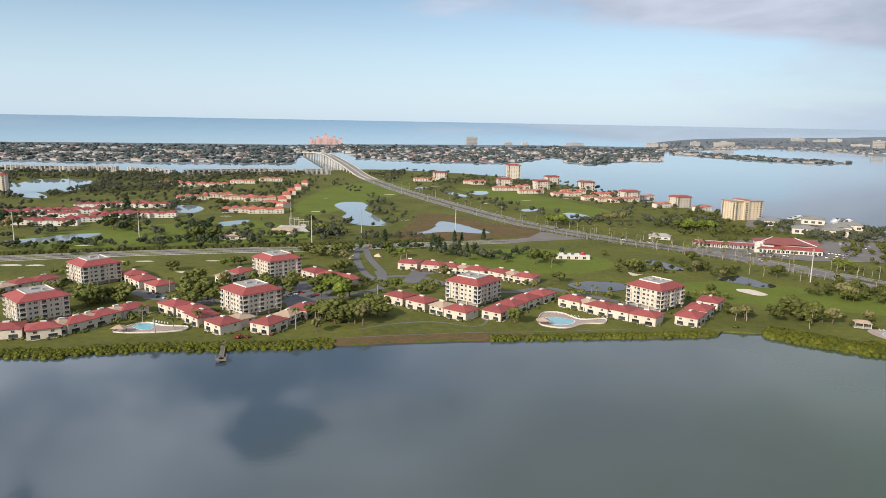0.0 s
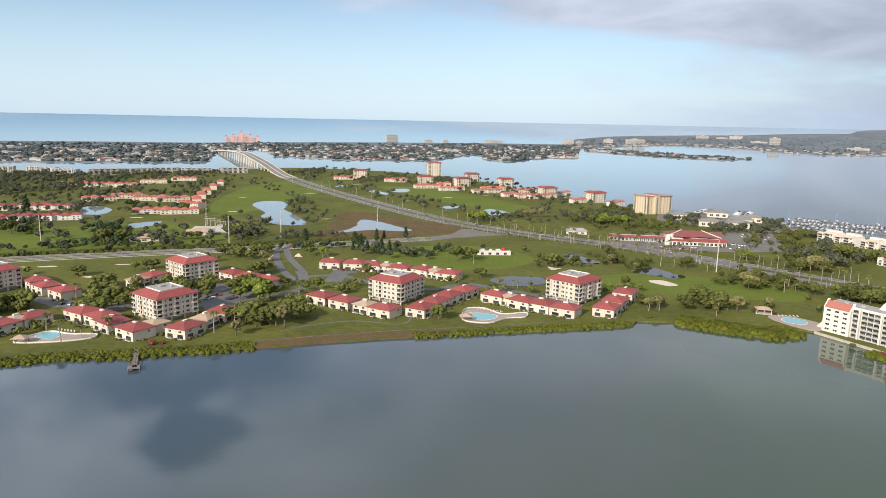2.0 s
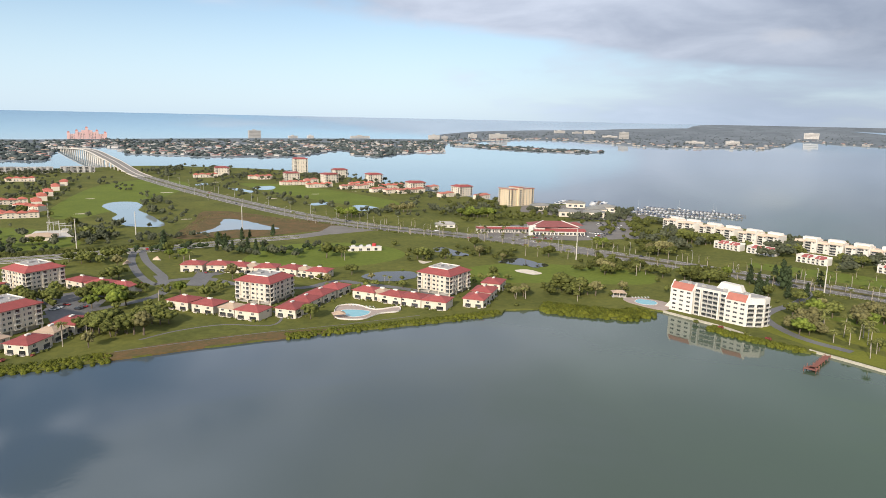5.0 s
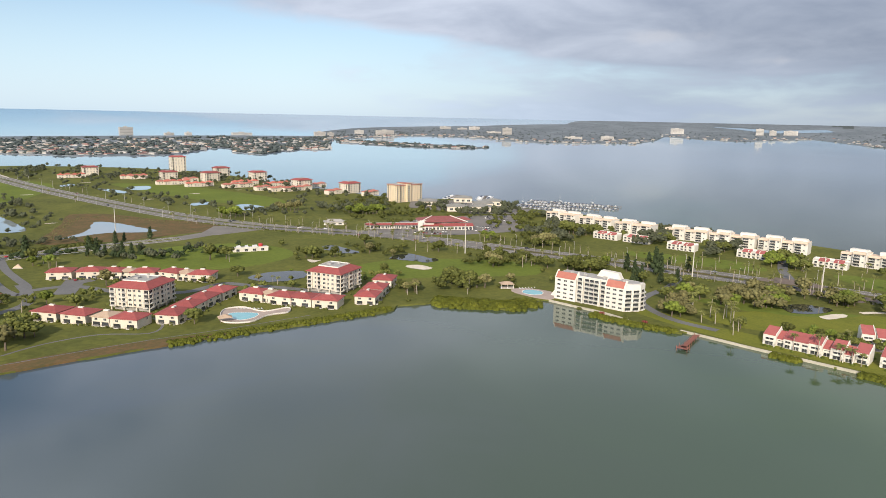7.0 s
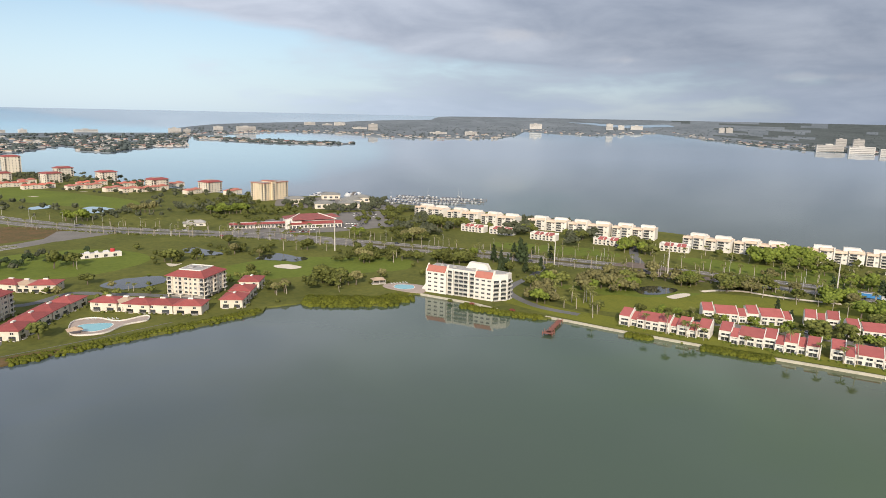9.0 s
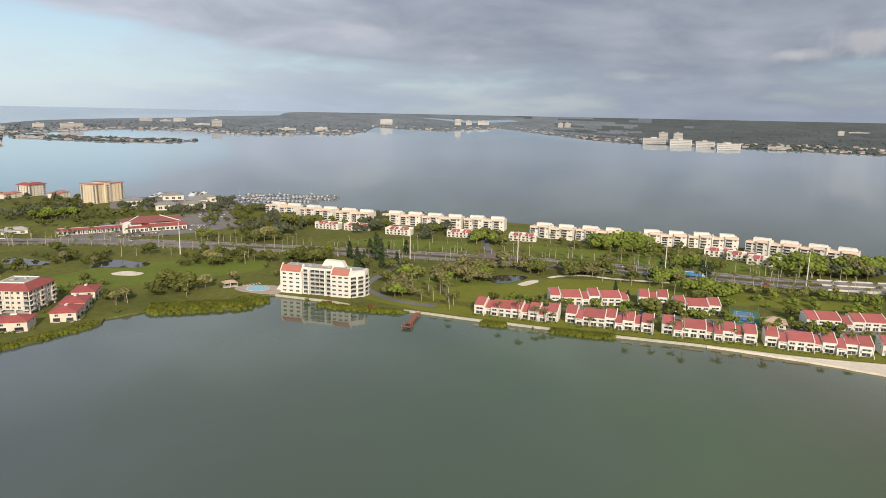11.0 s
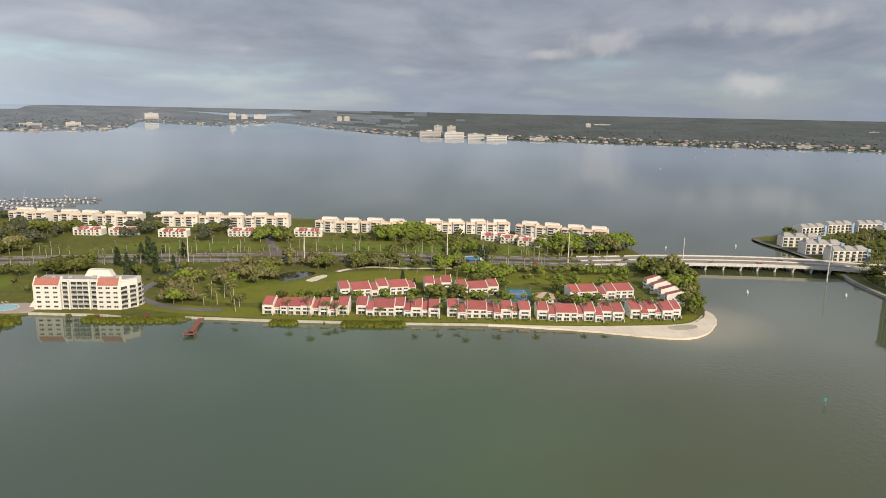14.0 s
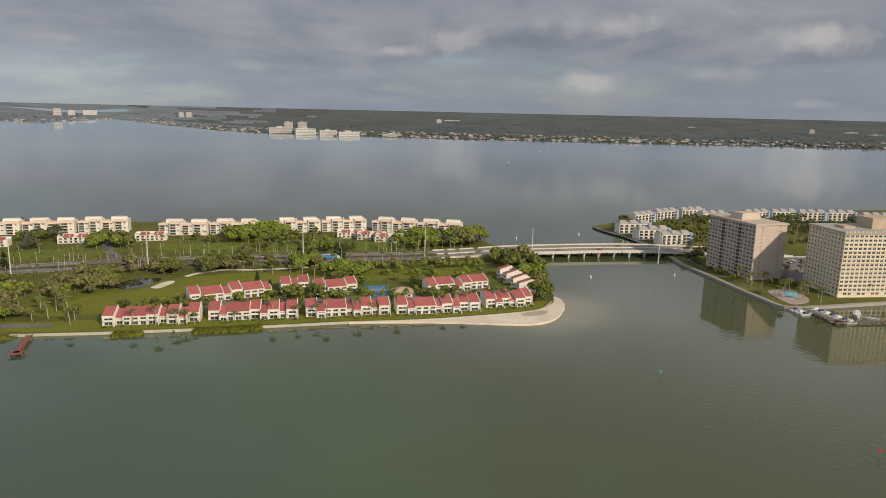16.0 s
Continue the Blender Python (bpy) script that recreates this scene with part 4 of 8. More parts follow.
def villa(w, label, d=5.2, rise=0.0):
    """Two storeys; the rose roof falls towards the water (-y), between white gable walls, with a white flat deck behind."""
    ob = thing("villa", label, "house", "waterfront villas")
    e, t, b = 5.5 + rise, 8.0 + rise, d - 1.6
    part("wall", solid(bm_new(), [(-w, -d, 0), (w, -d, 0), (w, b, 0), (-w, b, 0)], [(-w, -d, e), (w, -d, e), (w, b, t), (-w, b, t)]), M_WHITE, ob)
    part("back_wing", box(bm_new(), -w, b, 0, w, d + 1.2, t - 1.2), M_WHITE, ob)
    part("roof", solid(bm_new(), [(-w + 0.2, -d - 0.5, e - 0.2), (w - 0.35, -d - 0.5, e - 0.2), (w - 0.35, b - 0.2, t + 0.02), (-w + 0.2, b - 0.2, t + 0.02)],
                       [(-w + 0.2, -d - 0.5, e + 0.15), (w - 0.35, -d - 0.5, e + 0.15), (w - 0.35, b - 0.2, t + 0.35), (-w + 0.2, b - 0.2, t + 0.35)]), M_ROSE, ob)
    part("gable_wall", solid(bm_new(), [(w - 0.3, -d - 0.3, 0), (w + 0.15, -d - 0.3, 0), (w + 0.15, d, 0), (w - 0.3, d, 0)], [(w - 0.3, -d - 0.3, e + 0.4), (w + 0.15, -d - 0.3, e + 0.4), (w + 0.15, b, t + 0.75), (w - 0.3, b, t + 0.75)]), M_WHITE, ob)
    part("eave_wall", box(bm_new(), -w, -d - 0.12, e - 0.95, w - 0.3, -d - 0.003, e - 0.22), M_WHITE, ob)
    n = max(1, int(w / 2.0))
    for i in range(n):
        a = (i + 0.5) * 2 * w / n - w
        if i % 2 == 0 and rise >= 0:
            part("balustrade", box(bm_new(), a - 0.72 * w / n, -d - 1.2, 2.55, a + 0.72 * w / n, -d - 1.08, 3.5), M_WHITE, ob, "white solid balcony front")
            part("balcony_slab", box(bm_new(), a - 0.72 * w / n, -d - 1.08, 2.45, a + 0.72 * w / n, -d - 0.01, 2.6), M_WHITE, ob)
        on_side(ob, WINDOW, "window", 0, d + 0.03, a + 0.1, 3.7, 1.45 * w / n, 1.3)
        on_side(ob, WINDOW, "terrace_door", 0, d + 0.05, a, 1.2, (1.6 if i % 2 else 1.35) * w / n, 2.1)
    part("patio_wall", box(bm_new(), w - 0.25, -d - 2.6, 0, w + 0.1, -d - 0.31, 1.6), M_WHITE, ob)
    on_side(ob, WINDOW, "window", 90, w + 0.15, -1.5, 3.9, 1.0, 1.0)
    on_side(ob, WINDOW, "window", 270, w, 1.5, 3.7, 1.0, 1.0)
    on_side(ob, WINDOW, "garage_door", 180, d + 1.2, 0, 1.3, 3.0, 2.2)
    return ob


VILLA_WIDE = villa(6.4, "wide white stucco villa with rose-red sloping roof")
VILLA_TALL = villa(3.3, "tall white stucco villa with rose-red sloping roof", 5.2, 0.6)
VILLA_LOW = villa(2.3, "low white stucco villa wing with rose-red sloping roof", 4.6, -1.1)
VILLA_AT = {"w": [], "t": [], "l": []}


def villa_terrace(x0, y0, x1, y1, order, nearer=0.0):
    """A terrace between two front corners; order: wide, tall and low units from its left end."""
    a, b = Vector((x0, y0)), Vector((x1, y1))
    d, half = (b - a).normalized(), {"w": 6.4, "t": 3.3, "l": 2.3}
    n, total, at = Vector((-d.y, d.x)), sum(2 * half[k] for k in order), 0.0
    gap = (b - a).length / total
    for i, k in enumerate(order):
        at += half[k] * gap
        back = {"w": 8.6, "t": 8.4, "l": 7.2}[k] + 1.5 * math.sin(i * 2.1 + x0)
        p = a + d * at + n * (back - nearer)
        VILLA_AT[k].append((p.x, p.y, math.degrees(math.atan2(d.y, d.x))))
        at += half[k] * gap


villa_terrace(320, 240, 338, 193, "tlwtltlt")
villa_terrace(341, 189, 359, 143, "tlwtltlt")
villa_terrace(360, 138, 379, 93, "tlwlltlt")
villa_terrace(378, 88, 398, 41, "tlwltltt")
villa_terrace(405, 37, 418, 10, "tltltt")
villa_terrace(373, 218, 406, 179, "twltwl", 3.2)
villa_terrace(413, 176, 422, 159, "tlt", 3.2)
villa_terrace(411, 151, 426, 127, "twt", 3.2)
villa_terrace(433, 81, 457, 42, "twltw", 3.2)
for x, y, a in [(494, 34, -155), (481, 28, -157), (468, 22, -160), (455, 17, -163)]:
    VILLA_AT["t"].append((x, y, a))
for ob, k in ((VILLA_WIDE, "w"), (VILLA_TALL, "t"), (VILLA_LOW, "l")):
    put_all(ob, [(x, y, 1, a) for x, y, a in VILLA_AT[k]])
VILLAS = VILLA_AT["w"] + VILLA_AT["t"]


def white_condominium():
    """Six storeys, a bent long front with two red mansard bays, a recessed middle and a slanting stair tower."""
    ob = thing("white_condominium", "white six-storey waterfront condominium with coral mansard bays", "apartment building")
    h, n = 17.4, 6
    part("wall", prism(bm_new(), [(-25, -4), (-11, -4), (-11, -5.5), (9, -5.5), (9, -4), (20, -4), (24, -3.5), (28, 1), (28, 8), (20, 9), (-25, 9)], 0, h), M_WHITE, ob)
    part("end_bay", prism(bm_new(), [(21.2, -4.01), (21.2, -7), (28.2, 1), (28.2, 8.0), (28.01, 8.0), (28.01, 0.9), (24.02, -3.6)], 0, h - 0.6), M_WHITE, ob)
    part("roof_deck", prism(bm_new(), [(-24, -3.4), (20, -3.4), (26, 1.5), (26.5, 7), (-24, 8)], h, h + 0.25), M_ROOFGREY, ob)
    part("parapet", box(bm_new(), -11, -5.6, h, 9, -5.1, h + 0.7), M_WHITE, ob)
    for x0, x1 in ((-25, -11), (9, 21)):
        part("wing", box(bm_new(), x0, -7, 0, x1, -4.01, h - 2.5), M_WHITE, ob)
        bm = solid(bm_new(), [(x0 + 0.3, -7.4, h - 2.5), (x1 - 0.3, -7.4, h - 2.5), (x1 - 0.3, -3.9, h - 2.5), (x0 + 0.3, -3.9, h - 2.5)], [(x0 + 0.3, -4.4, h + 1.3), (x1 - 0.3, -4.4, h + 1.3), (x1 - 0.3, -3.9, h + 1.3), (x0 + 0.3, -3.9, h + 1.3)])
        part("mansard", bm, M_CORAL, ob, "coral tiled mansard")
        for x in (x0, x1):
            part("fin_wall", solid(bm_new(), [(x - 0.3, -7.3, 0), (x + 0.3, -7.3, 0), (x + 0.3, -2.5, 0), (x - 0.3, -2.5, 0)], [(x - 0.3, -7.2, h - 2.0), (x + 0.3, -7.2, h - 2.0), (x + 0.3, -2.5, h + 2.2), (x - 0.3, -3.9, h + 2.2)]), M_WHITE, ob)
    for x in (-6.35, 4.75):
        part("pier_wall", box(bm_new(), x - 0.45, -6.9, 0, x + 0.45, -5.51, h + 0.3), M_WHITE, ob)
    part("stair_tower", solid(bm_new(), [(-2, 4, h), (14, 4, h), (14, 9, h), (-2, 9, h)], [(0.5, 4.4, h + 4.4), (12, 4.4, h + 4.0), (12, 8.6, h + 4.0), (0.5, 8.6, h + 4.4)]), M_WHITE, ob)
    for x in (-18, -9, 4, 17):
        part("roof_unit", box(bm_new(), x, 0, h + 0.25, x + 2.2, 1.8, h + 1.4), M_METAL, ob, "grey air conditioning unit")
    part("garden_stair", solid(bm_new(), [(-31, -2, 0), (-25, -4, 0), (-25, 5, 0), (-31, 3, 0)], [(-27, 0, 6), (-25, -2, 8.5), (-25, 3, 8.5), (-27, 2, 6)]), M_WHITE, ob)
    for f in range(n):
        z = f * 2.85 + 0.4
        if f < n - 1:
            for x in (-22.5, -18, -13.5, 11, 15, 19):
                piece("window", WINDOW, ob, x, -7.03, z + 1.45, 0, 2.5, 1, 1.25)
        for x in (-8.7, -4.0, -0.8, 2.4, 6.9):
            piece("balcony", LOGGIA, ob, x, -5.53, z + 0.1, 0, 2.8, 1.1, 2.15)
        if f < n - 1:
            for k, (x, y) in enumerate(((23.0, -4.96), (26.4, -1.07))):
                piece("balcony", LOGGIA, ob, x, y, z + 0.1, 48.8, 3.6, 1.2, 2.1)
            piece("balcony", LOGGIA, ob, 28.22, 4.5, z + 0.1, 90, 4.2, 1.2, 2.1)
        for x in (-22, -16, -10, -4, 2, 8, 14):
            piece("window", WINDOW, ob, x, 9.0, z + 1.4, 180, 2.0, 1, 1.3)
        piece("window", WINDOW, ob, -25, 1, z + 1.4, 270, 1.8, 1, 1.3)
    ob.matrix_basis = pose(290.2, 344.6, 1, 0, 0, -65) @ Matrix.Diagonal((1.065, 1, 1, 1))


white_condominium()


def terrace_condominium(label):
    """A stepped cream block, 44 m long: peach eaves, deep balconies and white penthouses with one slanting end."""
    ob = thing("terrace_condominium", label, "apartment building", "terraced condominiums on the back bay")
    for x0, x1, y0, h in ((-22, -12, -6, 10.2), (-12, -1, -8, 11.8), (-1, 10, -6.5, 10.2), (10, 22, -8, 11.4)):
        part("wall", box(bm_new(), x0, y0, 0, x1 - 0.02, 8, h), M_WHITE, ob)
        part("eave", solid(bm_new(), [(x0, y0 - 1.2, h - 0.9), (x1 - 0.1, y0 - 1.2, h - 0.9), (x1 - 0.1, y0 + 2.6, h - 0.9), (x0, y0 + 2.6, h - 0.9)],
                           [(x0, y0 + 0.8, h + 0.9), (x1 - 0.1, y0 + 0.8, h + 0.9), (x1 - 0.1, y0 + 2.6, h + 0.9), (x0, y0 + 2.6, h + 0.9)]), M_PEACH, ob, "peach tiled eave")
        part("roof_deck", box(bm_new(), x0 + 0.2, y0 + 2.6, h, x1 - 0.2, 7.8, h + 0.2), M_PEACH, ob, "peach coated flat roof")
        for f in range(4):
            z = 0.3 + f * (h - 1.2) / 4
            w = (x1 - x0) / 2
            piece("balcony", LOGGIA, ob, x0 + w * 0.6, y0, z, 0, w * 0.9, 1.2, 2.1)
            if f % 2:
                piece("window", WINDOW, ob, x0 + w * 1.5, y0 - 0.02, z + 1.3, 0, 1.6, 1, 1.2)
    for x0, x1 in ((-17, -2), (6, 20)):
        part("penthouse", solid(bm_new(), [(x0, 0, 10.15), (x1 + 1.5, 0, 10.15), (x1 + 1.5, 7, 10.15), (x0, 7, 10.15)], [(x0, 0.4, 13.6), (x1 - 1.2, 0.4, 13.6), (x1 - 1.2, 6.6, 13.6), (x0, 6.6, 13.6)]), M_WHITE, ob)
    part("stair_fin", box(bm_new(), -1.4, -9.2, 0, -0.4, -4, 13.8), M_WHITE, ob)
    return ob


TERRACES = [(590, 346, -75), (606, 303, -75), (632, 250, -66), (652, 209, -66), (660, 158, -88), (661, 112, -88), (518, 557, -72), (505, 603, -74), (493, 652, -76), (543, 507, -66), (561, 465, -66), (582, 424, -66)]
put_all(terrace_condominium("stepped white condominium with peach eaves and white penthouses"), [(x, y, 1, a) for x, y, a in TERRACES])


def garden_house():
    ob = thing("garden_house", "low white townhouse with rose-red roof panels", "house", "townhouses behind the road")
    part("wall", box(bm_new(), -13, -5, 0, 13, 5, 5.6), M_WHITE, ob)
    part("parapet", box(bm_new(), -13, 4.4, 5.6, 13, 5, 7.0), M_WHITE, ob)
    for x in (-9.5, 0, 9.5):
        part("fin_wall", box(bm_new(), x - 3.9, -5.6, 0, x - 3.5, 5, 6.9), M_WHITE, ob)
    for x in (-5.5, 6):
        part("roof", solid(bm_new(), [(x - 3.5, -5.6, 5.2), (x + 4, -5.6, 5.2), (x + 4, 1, 5.2), (x - 3.5, 1, 5.2)], [(x - 3.5, -5.4, 5.7), (x + 4, -5.4, 5.7), (x + 4, 1, 7.3), (x - 3.5, 1, 7.3)]), M_ROSE, ob)
    for x in (-11, -7, -3, 1, 5, 9):
        piece("balcony", LOGGIA, ob, x, -5.0, 0.2, 0, 2.2, 1, 2.0)
        piece("balcony", LOGGIA, ob, x, -5.0, 2.9, 0, 2.2, 1, 2.0)
    return ob


GARDEN = [(466, 541, -68), (480, 512, -68), (494, 466, -68), (527, 413, -66), (555, 358, -66), (617, 190, -72), (613, 169, -80), (607, 150, -80)]
put_all(garden_house(), [(x, y, 1, a) for x, y, a in GARDEN])


def tower(label, hx, hy, floors, pier, wall, crown, cap=M_ROOFGREY, fronts=(180, 270), plain_end=False, railed=False):
    """A slab tower: windows between bands, a balcony stack on each long side, a roof house."""
    ob = thing("tower_block", label, "apartment tower", "waterside towers")
    h = floors * 2.85 + 1.5
    part("wall", box(bm_new(), -hx, -hy, 0, hx, hy, h), wall, ob)
    part("cornice", box(bm_new(), -hx - 0.9, -hy - 0.9, h, hx + 0.9, hy + 0.9, h + 1.0), crown, ob)
    part("roof_deck", box(bm_new(), -hx, -hy, h + 1.0, hx, hy, h + 1.1), cap, ob)
    for f in range(1, floors):
        z = 0.75 + f * 2.85
        part("floor_band", box(bm_new(), -hx - 0.14, -hy - 0.14, z, hx + 0.14, hy + 0.14, z + 0.3), crown, ob)
    if railed:
        part("roof_house", box(bm_new(), -6, -hy * 0.95, h + 1.1, 9, -hy * 0.2, h + 8.5), crown, ob)
        part("lift_house", box(bm_new(), -4, hy * 0.25, h + 1.1, 6, hy * 0.6, h + 2.6), crown, ob)
        for k in range(17):
            part("rail_post", box(bm_new(), -hx - 0.7, -hy + k * hy / 8 - 0.35, h + 1.0, -hx - 0.4, -hy + k * hy / 8 + 0.35, h + 2.0), M_WHITE, ob)
    else:
        part("roof_house", solid(bm_new(), [(-5, -hy * 0.6, h + 1.1), (9, -hy * 0.6, h + 1.1), (9, hy * 0.7, h + 1.1), (-5, hy * 0.7, h + 1.1)], [(-4, -hy * 0.5, h + 6), (8, -hy * 0.5, h + 6), (8, hy * 0.6, h + 6), (-4, hy * 0.6, h + 6)]), crown, ob)
    for turn, nx, ny in SIDES:
        half, span = (hy, hx) if ny else (hx, hy)
        n = int(span * 2 / pier)
        for f in range(floors):
            z, row = 1.2 + f * 2.85, []
            for i in range(n):
                a = (i + 0.5) * 2 * span / n - span
                stack = i in (n // 3, n - 1 - n // 3) and ny
                if turn not in fronts:
                    row.append(side_spot(turn, half + 0.03, a, z + 1.4, pier * 0.5, 1.35))
                elif stack:
                    on_side(ob, BALCONY, "balcony", turn, half, a, z, pier * 0.9, 2.6)
                elif plain_end and not ny:
                    if i in (1, n - 2):
                        on_side(ob, WINDOW, "window", turn, half + 0.03, a, z + 1.4, 1.0, 1.1)
                elif f or i % 3:
                    on_side(ob, WINDOW, "window", turn, half + 0.03, a, z + 1.4, pier * (0.7 if ny else 0.76), 1.6)
            if row:
                joined(ob, "window_band", WINDOW, row)
    return ob


put_all(tower("beige fourteen-storey waterside tower with roof house", 26, 14, 14, 3.7, M_BEIGE, M_BEIGE, M_BEIGE, plain_end=True), [(557, -148, 1.4, 26)])
put_all(tower("pale cream sixteen-storey waterside tower with tan cornice", 19, 24, 15, 3.4, M_SANDY, M_TANWALL, fronts=(270,), railed=True), [(514.5, -211, 1.4, 16)])


def gable_condo():
    ob = thing("gabled_condominium", "white three-storey condominium with grey pitched roofs", "apartment building", "condominiums beyond the bridge")
    part("wall", box(bm_new(), -17, -6, 0, 17, 6, 10), M_WHITE, ob)
    for x in (-11.3, 0, 11.3):
        part("roof", solid(bm_new(), [(x - 5.5, -6.8, 10), (x + 5.5, -6.8, 10), (x + 5.5, 6.8, 10), (x - 5.5, 6.8, 10)], [(x - 3, -0.3, 13), (x + 3, -0.3, 13), (x + 3, 0.3, 13), (x - 3, 0.3, 13)]), M_ROOFGREY, ob)
    part("blue_bay", box(bm_new(), 15, -7, 0, 18, -1, 10.8), mat("blue_stucco", (0.32, 0.45, 0.62), None, 0.9), ob, "pale blue stair bay")
    for f in range(3):
        joined(ob, "gallery", BALCONY, [(x, -6, 0.5 + f * 3.1, 0, 3.4, 1.2, 2.5) for x in (-14.5, -9, -3, 3, 9, 13)])
    return ob


put_all(gable_condo(), [(723, -80, 1.4, -70), (692, -95, 1.4, -65), (668, -112, 1.4, -60), (797, -97, 1.4, -45), (833, -127, 1.4, -50), (856, -160, 1.4, -55), (831, -180, 1.4, -60), (862, -236, 1.4, -62), (874, -270, 1.4, -68), (880, -304, 1.4, -76), (888, -340, 1.4, -78), (876, -374, 1.4, -80)])


def bay_block(label, hx, hy, floors, wall, roof, name="bay_condominium", group="condominiums on the far shore of the island", flat=False):
    """A square block with a hip roof and a balcony on each side, as seen from afar."""
    ob = thing(name, label, "apartment building", group)
    h = floors * 2.9 + 0.6
    part("wall", box(bm_new(), -hx, -hy, 0, hx, hy, h), wall, ob)
    if flat:
        part("roof_edge", box(bm_new(), -hx - 0.9, -hy - 0.9, h, hx + 0.9, hy + 0.9, h + 0.8), roof, ob, "coral tiled roof edge")
        part("roof_deck", box(bm_new(), -hx + 0.6, -hy + 0.6, h + 0.8, hx - 0.6, hy - 0.6, h + 0.9), M_ROOFGREY, ob)
        part("stair_bay", box(bm_new(), -hx * 0.42, -hy - 2.0, 0, -hx * 0.06, hy * 0.4, h + 2.2), wall, ob, "taller yellow stair bay")
        part("bay_cap", box(bm_new(), -hx * 0.46, -hy - 2.4, h + 2.2, -hx * 0.02, hy * 0.45, h + 2.8), roof, ob)
        for f in range(floors):
            piece("landing_opening", LOGGIA, ob, -hx * 0.24, -hy - 2.02, 0.6 + f * 2.9, 0, 3.4, 0.5, 2.0)
    else:
        part("roof", hip(bm_new(), -hx - 1.2, -hy - 1.2, hx + 1.2, hy + 1.2, h + 0.25, h + 2.6, min(hx, hy) * 0.55, False), roof, ob)
        part("roof_deck", box(bm_new(), -hx * 0.4, -hy * 0.4, h + 2.5, hx * 0.4, hy * 0.4, h + 3.2), M_ROOFGREY, ob)
    for turn, nx, ny in SIDES:
        half, span = (hy, hx) if ny else (hx, hy)
        n = max(3, int(span / 2.6))
        for f in range(floors):
            ends = [(i + 0.5) * 2 * span / n - span for i in range(n)]
            joined(ob, "window_band", WINDOW, [side_spot(turn, half + 0.02, a, 1.9 + f * 2.9, 1.5, 1.3) for a in ends[1:-1]])
            if turn in (0, 270):
                joined(ob, "balcony_band", BALCONY, [side_spot(turn, half, a, 0.5 + f * 2.9, 2.6, 2.2) for a in (ends[0], ends[-1])])
    return ob


put_all(bay_block("cream bay-side condominium with red roof", 13, 11, 5, M_CREAM, M_RED), [(-10, 1440, 1, 8), (114, 1300, 1, 10), (216, 1378, 1, 15), (262, 1262, 1, 15), (298, 1096, 1, 18), (355, 1024, 1, 20), (180, 1268, 1, 20)])
put_all(bay_block("tall cream tower with red roof by the bay", 14, 12, 10, M_CREAM, M_RED), [(150, 1500, 1, 8)])
put_all(bay_block("yellow eight-storey block with coral roof edge", 22, 13, 8, M_YELLOW, M_CORAL, "yellow_block", flat=True), [(395, 900, 1, 18)])
put_all(bay_block("cream ten-storey tower with red roof", 9, 9, 10, M_CREAM, M_RED, "lagoon_tower"), [(-668, 1025, 1, 20)])


def villa_row(label, roof, wall, n=4, w=5.6):
    """A terrace of low houses under one stepped hip roof."""
    ob = thing("terrace_houses", label, "house row", "terrace houses round the golf course")
    for i in range(n):
        x, h = (i - (n - 1) / 2) * 2 * w, 5.6 + 0.7 * (i % 2)
        part("wall", box(bm_new(), x - w + 0.02, -5.5, 0, x + w - 0.02, 5.5, h), wall, ob)
        part("roof", hip(bm_new(), x - w, -6.4, x + w, 6.4, h + 0.25, h + 2.7, 0), roof, ob)
        joined(ob, "front_window_band", WINDOW, [(x - 2, -5.5, 1.5, 0, 2.4, 1, 1.7), (x + 2.4, -5.5, 1.5, 0, 1.8, 1, 1.4), (x - 2, -5.5, 4.2, 0, 2.0, 1, 1.3), (x + 2.4, -5.5, 4.2, 0, 1.6, 1, 1.3)])
    return ob


ROWS_A = [(-516, 806, 20), (-490, 830, 15), (-455, 800, 10), (-448, 838, 20), (-459, 744, 15), (-425, 742, 10), (-407, 772, 25), (-395, 802, 10), (-372, 812, -5), (-345, 815, 10), (-461, 891, 10), (-421, 909, 15), (-388, 902, 5), (-540, 770, 15)]
ROWS_B = [(-489, 1213, 8), (-444, 1200, 8), (-403, 1197, 5), (-375, 1271, 5), (-337, 1328, 5), (-370, 999, 20), (-345, 1033, 15), (-305, 1009, 10), (-271, 1000, 20), (-262, 873, 15), (-228, 870, 10), (-231, 937, -40), (-236, 991, -75), (-243, 1051, -75), (-248, 1109, -75), (-254, 1184, -78), (-257, 1259, -80), (150, 1180, 10), (120, 1225, 10), (225, 1190, 12), (270, 1150, 12), (-40, 1390, 8), (60, 1350, 8)]
put_all(villa_row("white terrace houses with red hip roofs", M_RED, M_WHITE), [(x, y, 1, a) for x, y, a in ROWS_A])
put_all(villa_row("cream terrace houses with coral hip roofs", mat("terracotta", (0.50, 0.15, 0.10), (0.40, 0.12, 0.085), 0.85, 0.3, 10, bump=0.4, spread=0.15), M_CREAM), [(x, y, 1, a) for x, y, a in ROWS_B])


LOW_ROWS = [(65, 1340, 5), (100, 1225, 10), (146, 1266, 8), (182, 1304, 12), (193, 1146, 14), (218, 1150, 14), (234, 1094, 16), (252, 1074, 16), (272, 1069, 18), (296, 1080, 18), (332, 1118, 18), (324, 1012, 20), (372, 979, 20)]
put_all(villa_row("low white bay-side houses with coral hip roofs", M_CORAL, M_CREAM, 2, 6.4), [(x, y, 1, a) for x, y, a in LOW_ROWS])


